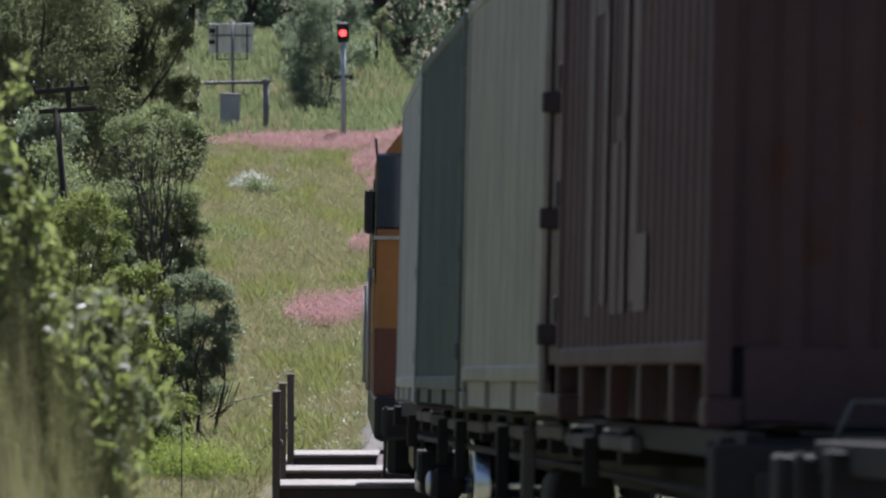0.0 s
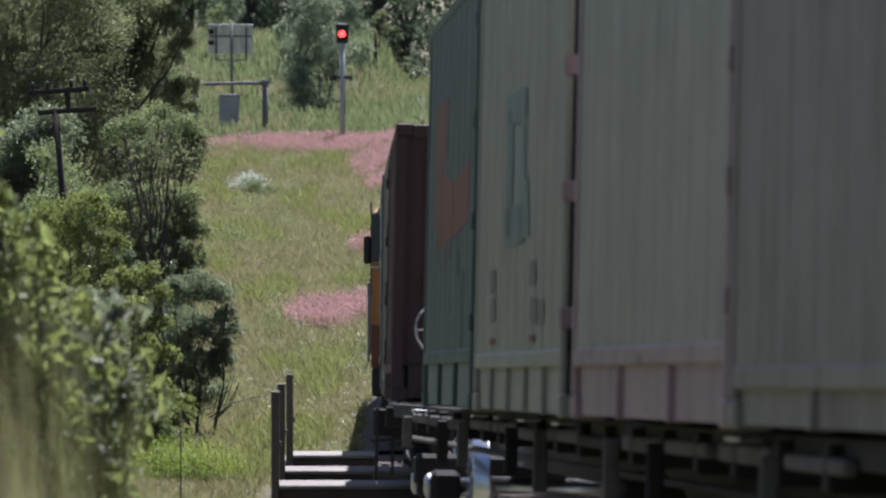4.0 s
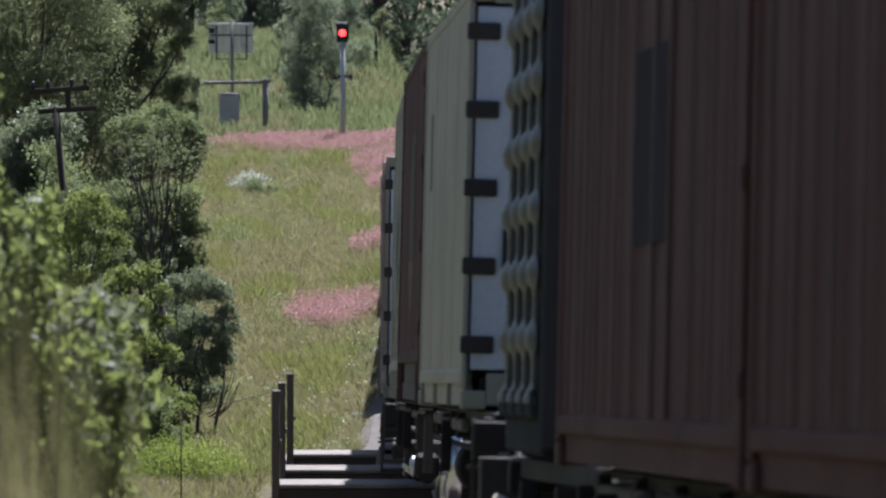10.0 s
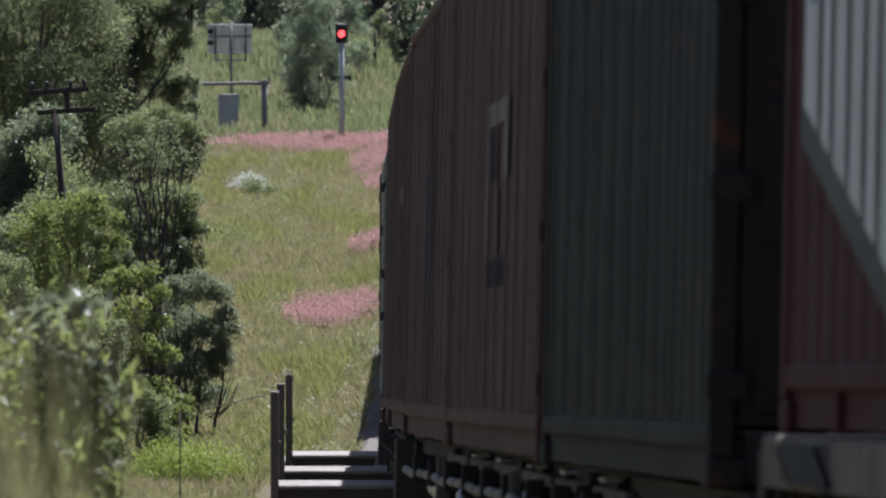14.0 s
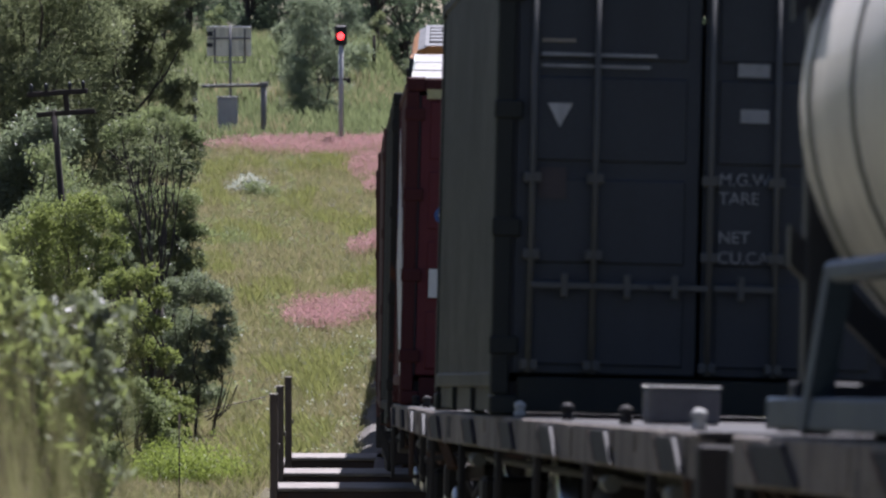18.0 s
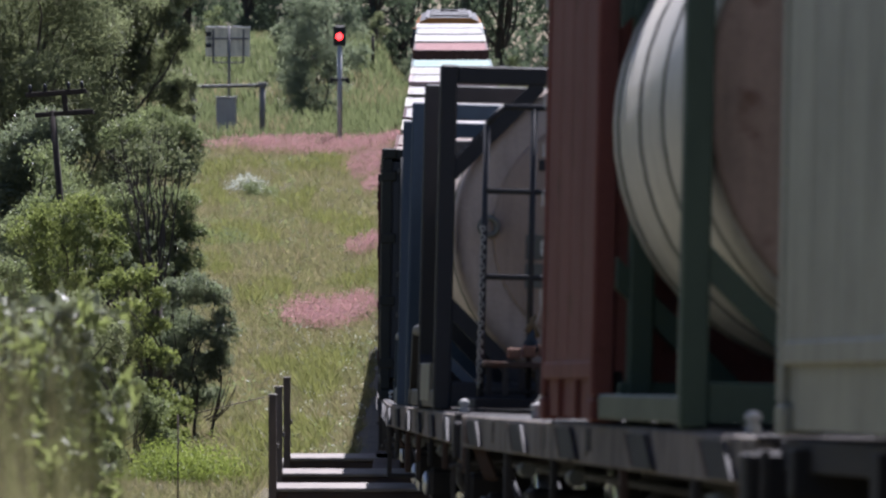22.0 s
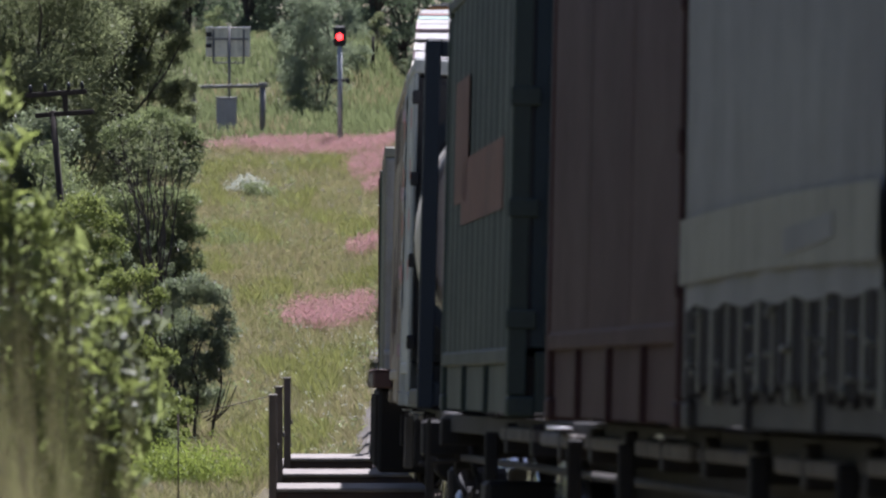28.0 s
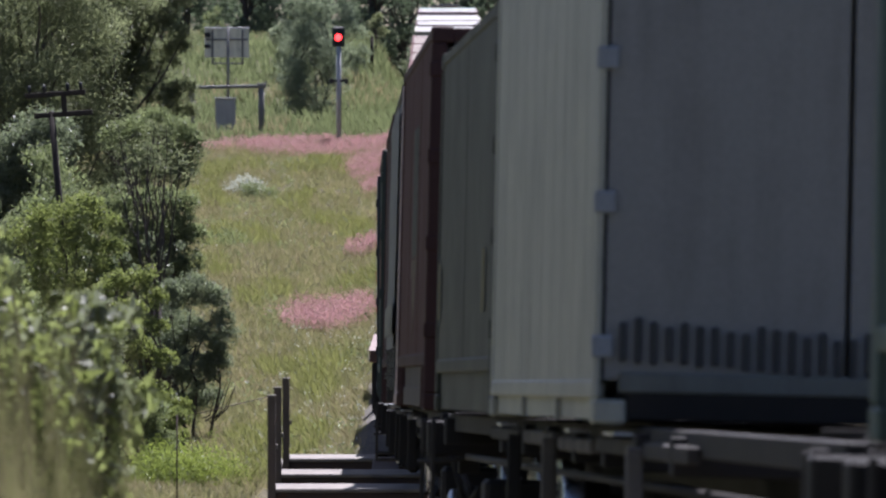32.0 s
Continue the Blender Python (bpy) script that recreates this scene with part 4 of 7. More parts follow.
def patch(parent, mat, W, y0, y1, z0, z1, name="marking", label="", lift=.006, slant=0.0):
    """A painted mark on the left wall; on a folded wall it is split over the ridges and the troughs."""
    bm = bmesh.new()

    def strip(a, b, off):
        v = [bm.verts.new((-W / 2 - lift + off + dx, y + sl, z)) for dx in (0, .003) for y, z, sl in ((a, z0, 0), (b, z0, 0), (b, z1, slant), (a, z1, slant))]
        for f in ((3, 2, 1, 0), (4, 5, 6, 7), (0, 1, 5, 4), (1, 2, 6, 5), (2, 3, 7, 6), (3, 0, 4, 7)):
            bm.faces.new([v[i] for i in f])
    pitch = parent.get("pitch", 0)
    if not pitch or parent["fold_depth"] < .017:
        strip(y0, y1, lift + .008 if pitch else .0)
    else:
        slant = 0.0
        start, depth = parent["fold_start"], parent["fold_depth"]
        k = int((y0 - start) / pitch) - 1
        while start + k * pitch < y1:
            a = start + k * pitch
            for p, q, off in ((a, a + .3 * pitch, .009), (a + .46 * pitch, a + .84 * pitch, depth + .009)):
                p, q = max(p, y0), min(q, y1)
                if q - p > .01:
                    strip(p, q, off)
            k += 1
    return part(name, bm, mat, parent, label)


def container(label, far, near, H, mat, wall="corr", door_mat=None, frame_mat=None, base=0.16, W=2.44, hinges=None, hinge_mat=None, rods=(-.85, -.36, .36, .85), rod_mat=None, pitch=.278, depth=.036,
              name="shipping_container", gasket=True, posts=2, inset=.035, post_w=.03, z=1.1, door_ribs=4, rear="doors", ribs=0, cat="container", roof_mat=None, hinge_len=.2, sill_mat=None, base_mat=None, post_at=None):
    """A box of a freight train: frame, walls, roof, doors with lock rods, base rail with posts, corner castings."""
    L = far - near
    fm = frame_mat or mat
    dm = door_mat or mat
    c = new(name)
    yn, yf, w = -L / 2, L / 2, W / 2
    ps = .11
    if wall == "corr":
        c["fold_start"], c["fold_depth"] = yn + ps, depth
        c["pitch"] = (L - 2 * ps) / max(1, round((L - 2 * ps) / pitch))
    for sx in (-1, 1):
        for y0, y1 in ((yn, yn + ps), (yf - ps, yf)):
            x0, x1 = sorted((sx * w, sx * (w - (.035 if hinge_mat and y0 == yn else ps))))
            part("corner_post", box(bmesh.new(), x0, x1, y0, y1, .12, H - .12, .012), fm, c)
        x0, x1 = sorted((sx * w, sx * (w - .07)))
        part("top_rail", box(bmesh.new(), x0, x1, yn + ps, yf - ps, H - .09, H - .012, .01), fm, c)
        part("bottom_rail", box(bmesh.new(), x0, x1, yn + ps, yf - ps, base - .04, base + .05, .01), fm, c)
        bm = bmesh.new()
        xs = sx * (w - .012)
        if wall == "corr":
            corrugated(bm, yn + ps, yf - ps, base + .05, H - .09, xs, depth, pitch, sx)
        else:
            x0, x1 = sorted((xs, sx * (w - .05)))
            box(bm, x0, x1, yn + ps, yf - ps, base + .05, H - .09)
        sp = part("side_panel", bm, mat, c)
        if wall != "corr":
            n = ribs or max(6, round(L / .62))
            for i in range(1, n):
                y = yn + ps + (L - 2 * ps) * i / n
                x0, x1 = sorted((sx * (w - .013), sx * (w - .0095)))
                if sx < 0:
                    part("rib", box(bmesh.new(), x0, x1, y - .008, y + .008, base + .06, H - .1, .002), mat, sp)
        x0, x1 = sorted((sx * (w - inset), sx * (w - inset - .04)))
        part("base_web", box(bmesh.new(), x0, x1, yn + ps, yf - ps, 0.02, base - .04), base_mat or fm, c)
        if post_at:
            x0, x1 = sorted((sx * (w - inset + .012), sx * (w - inset - .02)))
            part("base_lip", box(bmesh.new(), x0, x1, yn + L * post_at[1], yn + L * post_at[-2], 0.02, base * .45, .006), base_mat or fm, c)
        for share in post_at or [(i + 1) / (posts + 1) for i in range(posts)]:
            y = yn + L * share
            x0, x1 = sorted((sx * (w - .004), sx * (w - .1)))
            part("base_post", box(bmesh.new(), x0, x1, y - post_w, y + post_w, 0.01, base - .04, .008), fm, c)
        for y0, y1 in ((yn, yn + .178), (yf - .178, yf)):
            for z0, z1 in ((0, .118), (H - .118, H)):
                x0, x1 = sorted((sx * (w + .003), sx * (w - .16)))
                part("corner_casting", box(bmesh.new(), x0, x1, y0 - .003, y1 + .003, z0, z1, .014), fm, c)
    bm = bmesh.new()
    n = max(4, round(L / .3))
    prof = []
    for i in range(n):
        a = yn + .1 + (L - .2) * i / n
        q = (L - .2) / n
        prof += [(a, 0), (a + .25 * q, 0), (a + .4 * q, -.03), (a + .85 * q, -.03)]
    prof.append((yf - .1, 0))
    lo = [bm.verts.new((-w + .07, y, H - .016 + dz)) for y, dz in prof]
    hi = [bm.verts.new((w - .07, y, H - .016 + dz)) for y, dz in prof]
    for i in range(len(prof) - 1):
        bm.faces.new((lo[i], hi[i], hi[i + 1], lo[i + 1]))
    # default white roof, also on dark boxes: sunlight put into the colour
    part("roof", bm, roof_mat or MATS["roof_white"], c)
    part("floor", box(bmesh.new(), -w + .12, w - .12, yn + .05, yf - .05, .05, base), DARK, c)
    part("front_wall", box(bmesh.new(), -w + ps, w - ps, yf - .06, yf - .02, base, H - .1), mat, c)
    part("door_header", box(bmesh.new(), -w + .16, w - .16, yn, yn + .1, H - .13, H - .01, .01), fm, c)
    part("door_sill", box(bmesh.new(), -w + .16, w - .16, yn, yn + .1, .02, base + .03, .01), sill_mat or fm, c)
    if rear == "doors":
        zz0, zz1 = base + .05, H - .15
        for s in (-1, 1):
            edge = .035 if hinge_mat else ps
            x0, x1 = sorted((s * .012, s * (w - edge - .012)))
            d = part("door", box(bmesh.new(), x0, x1, yn + .02, yn + .06, zz0, zz1, .008), dm, c)
            if door_ribs:
                hh = (zz1 - zz0) / door_ribs
                for i in range(door_ribs):
                    part("door_panel", box(bmesh.new(), x0 + .08, x1 - .08, yn + .004, yn + .03, zz0 + hh * i + .05, zz0 + hh * (i + 1) - .05, .02), dm, d)
            if gasket:
                bm = bmesh.new()
                box(bm, s * (w - edge) - .014, s * (w - edge) + .014, yn + .012, yn + .05, zz0, zz1)
                part("gasket", bm, RUBBER, d)
            for k in range(hinges or 4):
                z0 = zz0 + .16 + (zz1 - zz0 - .32) * k / ((hinges or 4) - 1)
                a, b = (s * (w + .012), s * (w - (hinge_len if hinge_mat else .16)))
                x0, x1 = sorted((a, b))
                part("hinge", box(bmesh.new(), x0, x1, yn - .012, yn + .05, z0 - .055, z0 + .055, .01), (hinge_mat or fm), d)
        for x in rods:
            bm = rod(bmesh.new(), (x, yn - .035, base + .05), (x, yn - .035, H - .1), .018, 8)
            for zq in (base + .1, base + .75, H * .5, H - .25):
                box(bm, x - .05, x + .05, yn - .05, yn + .01, zq - .03, zq + .03, .006)
            r = part("lock_rod", bm, rod_mat or fm, c)
            bm = box(bmesh.new(), x + (.0 if x < 0 else -.36), x + (.36 if x < 0 else 0), yn - .06, yn - .04, base + .55, base + .585, .004)
            box(bm, x + (.18 if x < 0 else -.22), x + (.22 if x < 0 else -.18), yn - .065, yn - .02, base + .5, base + .64, .006)
            part("handle", bm, rod_mat or fm, r)
    elif rear == "folded":
        bm = corrugated(bmesh.new(), -w + ps, w - ps, base + .03, H - .12, yn + .012, .04, .27, -1)
        for v in bm.verts:
            v.co = Vector((-v.co.y, v.co.x, v.co.z))
        bmesh.ops.recalc_face_normals(bm, faces=bm.faces[:])
        part("rear_wall", bm, dm, c)
        part("lining", box(bmesh.new(), -w + ps, w - ps, yn + .07, yn + .09, base, H - .1), DARK, c)
        for k in range(hinges or 0):
            z0 = base + .25 + (H - base - .5) * k / (hinges - 1)
            for s in (-1,):
                part("hinge", box(bmesh.new(), -w - .012, -w + .05, yf - .02, yf + .1, z0 - .07, z0 + .07, .01), GREYM, c)
    elif rear == "wall":
        part("rear_wall", box(bmesh.new(), -w + ps, w - ps, yn + .02, yn + .06, base, H - .1), dm, c)
    tagged(c, label, cat, G_BOX)
    carry(c, (far + near) / 2, z)
    c["half"] = L / 2
    return c


def wheelset(parent, y, z=0.43):
    bm = bmesh.new()
    prof = [(-.60, .2), (-.60, .40), (-.585, .43), (-.50, .435), (-.475, .46), (-.46, .46), (-.46, .2), (-.45, .09), (.45, .09), (.46, .2), (.46, .46), (.475, .46), (.50, .435), (.585, .43), (.60, .40), (.60, .2)]
    turned(bm, prof, "x", 28)
    rod(bm, (-.92, 0, 0), (.92, 0, 0), .075, 10)
    for i in range(5):
        a = i * math.tau / 5
        box(bm, -.612, -.595, .27 * math.cos(a) - .05, .27 * math.cos(a) + .05, .27 * math.sin(a) - .05, .27 * math.sin(a) + .05)
    ws = part("wheelset", bm, TREAD, parent, "worn steel wheels on an axle")
    ws.location = (0, y, z)
    SPINNERS.append((ws, y, z))
    return ws


def bogie(wagon, y):
    bm = bmesh.new()
    box(bm, -1.0, 1.0, y - .18, y + .18, .42, .68, .03)
    for s in (-1, 1):
        x0, x1 = sorted((s * .70, s * .86))
        box(bm, x0, x1, y - .45, y + .45, .25, .52, .05)
        for q in (-.875, .875):
            x0b, x1b = sorted((s * .68, s * .92))
            box(bm, x0b, x1b, y + q - .16, y + q + .16, .3, .56, .04)
        for q in (-.22, 0, .22):
            rod(bm, (s * .78, y + q, .3), (s * .78, y + q, .52), .065, 8)
    b = part("bogie", bm, DARK, wagon, "black cast bogie frame")
    for s in (-1, 1):
        x0, x1 = sorted((s * .70, s * .86))
        part("side_beam", box(bmesh.new(), x0, x1, y - 1.0, y + 1.0, .40, .5, .03), GREYM, b)
        for q in (-.875, .875):
            part("axle_box_cover", turned(bmesh.new(), [(0, .11), (s * .03, .1), (s * .05, .06)], "x", 14), BRIGHT, b).location = (s * .92, y + q, .43)
    for q in (-.875, .875):
        wheelset(b, y + q)


def clutter(w, y, e, deck, seed):
    """Hoses, pipes, levers and brackets at a wagon end."""
    rg = random.Random(seed)
    for k in range(3):
        x = -1.0 + k * .42 + rg.uniform(-.1, .1)
        bm = bmesh.new()
        pts = [Vector((x, y, deck - .12)), Vector((x + .05, y + e * .18, deck - .2)), Vector((x + .1, y + e * .3, deck - .42)), Vector((x + .16, y + e * .2, deck - .6)), Vector((x + .2, y, deck - .5))]
        for a, b in zip(pts, pts[1:]):
            rod(bm, a, b, .02, 7)
        part("air_hose", bm, RUBBER, w)
    for k in range(3):
        z = deck - .05 + .035 * k
        a, b = -1.15 + rg.uniform(0, .5), -.1 + rg.uniform(0, .9)
        part("pipe", rod(bmesh.new(), (a, y - e * (.06 + .1 * k), z), (b, y - e * (.06 + .1 * k), z + .01), .014, 6), GREYM, w)
    for k in range(4):
        x = -1.16 + rg.uniform(0, 1.2)
        z = deck - rg.uniform(.1, .5)
        part("bracket", box(bmesh.new(), x, x + rg.uniform(.06, .16), y - .04, y + .04, z - .06, z + .06, .012), (PANEL, GREYM, RUSTY, DARK)[k], w)
    part("step", box(bmesh.new(), -1.2, -.95, y - e * .35 - .12, y - e * .35 + .12, .42, .46, .006), GREYM, w)
    part("step_iron", box(bmesh.new(), -1.2, -1.17, y - e * .35 - .12, y - e * .35 - .09, .42, deck - .05, .004), GREYM, w)
    part("shunt_lever", rod(bmesh.new(), (-1.22, y - e * .2, deck - .35), (-.3, y + e * .1, deck - .25), .016, 6), GREYM, w)


def wagon(label, far, near, style="skeletal", wheels=(), bogies=(2.4, 2.4), sill_mat=None, deck=1.1, seed=1, name="container_wagon", fittings=True):
    """A bogie flat: centre and side sills, cross bearers, head stocks, couplers, brake gear."""
    L = far - near
    rng = random.Random(seed)
    w = new(name)
    yn, yf = -L / 2, L / 2
    part("centre_sill", box(bmesh.new(), -.2, .2, yn + .2, yf - .2, deck - .5, deck - .02, .01), DARK, w)
    deep = .2 if style == "flat" else .12
    for s in (-1, 1):
        x0, x1 = sorted((s * 1.2, s * 1.12)) if style == "flat" else sorted((s * 1.06, s * .98))
        bm = box(bmesh.new(), x0, x1, yn + .1, yf - .1, deck - deep - .01, deck - .012, .008)
        sd = part("side_sill", bm, SILL if style == "flat" else DARK, w, "dusty grey side sill" if style == "flat" else "")
        if style == "flat":
            for i in range(int(L / 1.3)):
                y = yn + .3 + rng.random() * (L - .8)
                wd = rng.uniform(.05, .3)
                part("patch_plate", box(bmesh.new(), *sorted((s * 1.195, s * rng.uniform(1.204, 1.212))), y, y + wd, deck - deep + rng.uniform(-.02, .1), deck - .03, .003), (GREYM, RUSTY, SILL, DARK, SILL, SILL)[rng.randrange(6)], sd)
            n = max(2, int(L / 2.6))
            for i in range(n):
                y = yn + 1.0 + (L - 2.0) * i / (n - 1) + rng.uniform(-.2, .2)
                # sloping pocket: a dark plate with a recess's shade painted in, thin frame, gusset
                xa, xb = sorted((s * 1.203, s * 1.22))
                for k, (m, w0, grow) in enumerate(((RUBBER, .72, 0), (RUSTY, .06, .39), (DARK, .06, -.39))):
                    bm = bmesh.new()
                    y0 = y + grow
                    xo = .004 * k * s
                    vs = [bm.verts.new((x + xo, yy, zz)) for x in (xa, xb) for yy, zz in ((y0 - w0 / 2 - .16, deck - deep + .01), (y0 + w0 / 2 - .16, deck - deep + .01), (y0 + w0 / 2 + .16, deck - .04), (y0 - w0 / 2 + .16, deck - .04))]
                    for f in ((0, 1, 2, 3), (7, 6, 5, 4), (0, 4, 5, 1), (1, 5, 6, 2), (2, 6, 7, 3), (3, 7, 4, 0)):
                        bm.faces.new([vs[j] for j in f])
                    bmesh.ops.recalc_face_normals(bm, faces=bm.faces[:])
                    part(("pocket", "pocket_edge", "pocket_edge")[k], bm, m, sd)
                if rng.random() < .7:
                    part("pipe_stub", rod(bmesh.new(), (s * 1.1, y + .5, deck - deep - .1), (s * 1.1, y + .5 + rng.uniform(.2, .45), deck - deep - .1), .045, 10), STRAP, sd)
                part("drop_bar", box(bmesh.new(), *sorted((s * 1.16, s * 1.2)), y + .9, y + .96, deck - deep - rng.uniform(.15, .4), deck - .1, .006), (GREYM, RUSTY, DARK)[rng.randrange(3)], sd)
        else:
            n = int(L / 2.1)
            for i in range(n):
                y = yn + 1.0 + (L - 2.0) * i / max(1, n - 1)
                if y > yf - bogies[1] - 1.6 or y < yn + bogies[0] + 1.3:
                    continue
                a, b = y - rng.uniform(.8, 1.03), y + rng.uniform(.8, 1.03)
                x0, x1 = sorted((s * 1.12, s * 1.06))
                lo = deck - rng.uniform(.14, .17)
                part("sill_flange", box(bmesh.new(), x0, x1, a, b, lo, lo + rng.uniform(.06, .085), .012), (PANEL, PANEL, GREYM, PANEL, PANEL)[rng.randrange(5)], sd)
                x0, x1 = sorted((s * 1.19, s * 1.11))
                if i % 3:
                    part("hanger", box(bmesh.new(), x0, x1, y + 1.0, y + 1.0 + rng.uniform(.04, .07), deck - rng.uniform(.35, .6), deck - .1, .01), PANEL if rng.random() < .4 else DARK, sd)
                if rng.random() < .4:
                    part("worn_edge", box(bmesh.new(), *sorted((s * 1.1, s * 1.2)), a + .3, a + .3 + rng.uniform(.2, .5), deck - .055, deck - .04, .003), BRIGHT, sd)
    n = int(L / 1.5)
    for i in range(n + 1):
        y = yn + .6 + (L - 1.2) * i / n
        if style != "flat" and min(abs(y - yn - bogies[0]), abs(yf - bogies[1] - y)) < 1.35:
            continue
        part("cross_bearer", box(bmesh.new(), -1.12, 1.12, y - .07, y + .07, deck - .22, deck - .04, .01), DARK, w)
    if style == "flat":
        part("deck", box(bmesh.new(), -1.19, 1.19, yn + .1, yf - .1, deck - .05, deck - .006, .006), DARK, w, "dusty steel deck")
    for e, y in ((-1, yn), (1, yf)):
        y0, y1 = sorted((y, y - e * .16))
        part("head_stock", box(bmesh.new(), -1.2, 1.2, y0, y1, deck - .30, deck - .06, .015), DARK, w)
        bm = bmesh.new()
        y0, y1 = sorted((y + e * .42, y))
        box(bm, -.12, .12, y0, y1, .62, .84, .03)
        y0, y1 = sorted((y + e * .48, y + e * .25))
        box(bm, -.22, .2, y0, y1, .6, .88, .06)
        part("coupler", bm, RUSTY, w)
        bm = bmesh.new()
        ring_of(bm, (0, y + e * .06, deck - .1), .12, .014, "y", 20, 5)
        part("hose", bm, RUBBER, w)
        if fittings:
            bm = bmesh.new()
            for x in (-.72, -.30):
                rod(bm, (x, y - e * .1, deck - .06), (x + (.08 if x < -.5 else -.08), y - e * .1, deck + .12), .009, 6)
            rod(bm, (-.64, y - e * .1, deck + .12), (-.38, y - e * .1, deck + .12), .009, 6)
            part("grab_rail", bm, STRAP, w, "worn grab rail")
            for k in range(3 if style == "flat" else 0):
                a = Vector((-1.18, y - e * (.2 + .3 * k), deck - .05))
                part("strut", rod(bmesh.new(), a, a + Vector((.1, -e * .45, -.34)), .022, 6), RUSTY, w)
            clutter(w, y, e, deck, seed * 7 + e)
    for s in (-1, 1):
        for k in range(int(L / 3.05)):
            y = yn + .9 + k * 3.05
            if y < yf - .5 and style == "flat":
                bm = turned(bmesh.new(), [(deck - .01, .03), (deck + .02, .035), (deck + .035, .022), (deck + .05, .036), (deck + .07, .034), (deck + .085, .012)], "z", 12)
                part("twist_lock", bm, (CHALK, GREYM, DARK)[k % 3], w).location = (s * 1.1, y, 0)
    bm = bmesh.new()
    turned(bm, [(-.45, .17), (-.42, .2), (.42, .2), (.45, .17)], "y", 16)
    part("air_tank", bm, DARK, w).location = (-.7, yn + L * .45, deck - .5)
    bm = rod(bmesh.new(), (-.95, yn + .5, deck - .3), (-.95, yf - .5, deck - .3), .025, 6)
    part("brake_pipe", bm, GREYM, w)
    if style != "flat" or L > 9:
        bogie(w, yn + bogies[0])
        bogie(w, yf - bogies[1])
    for x, along, up, wr, wm in wheels:
        ctr = Vector((x, along - (far + near) / 2, deck + up))
        hw = part("hand_wheel", ring_of(bmesh.new(), ctr, wr, .0105, "y", 36, 6), wm, w, "six-spoked brake hand wheel")
        for i in range(6):
            a = i * math.tau / 6 + .05
            part("spoke", rod(bmesh.new(), ctr, ctr + Vector((wr * math.cos(a), 0, wr * math.sin(a))), .008, 6), wm, hw)
        part("hub", rod(bmesh.new(), ctr - Vector((0, .05, 0)), ctr + Vector((0, .16, 0)), .03, 10), wm, hw)
        part("ratchet", ring_of(bmesh.new(), ctr + Vector((.01, .05, .06)), .085, .014, "y", 20, 6), RUSTY, hw)
        stand = part("hand_wheel_stand", box(bmesh.new(), x - .06, x + .06, ctr.y + .06, ctr.y + .14, deck - .1, ctr.z + .06, .01), DARK, w)
        if along < 0:
            part("gear_case", box(bmesh.new(), x - .17, x + .2, ctr.y + .045, ctr.y + .2, ctr.z - .3, ctr.z + .13, .07), DARK, stand)
        part("chain_case", box(bmesh.new(), x - .13, x + .14, ctr.y + .05, ctr.y + .2, deck, ctr.z - .26, .02), DARK, stand)
    tagged(w, label, "wagon", G_WAG)
    carry(w, (far + near) / 2, 0.0, .7 * L)
    return w


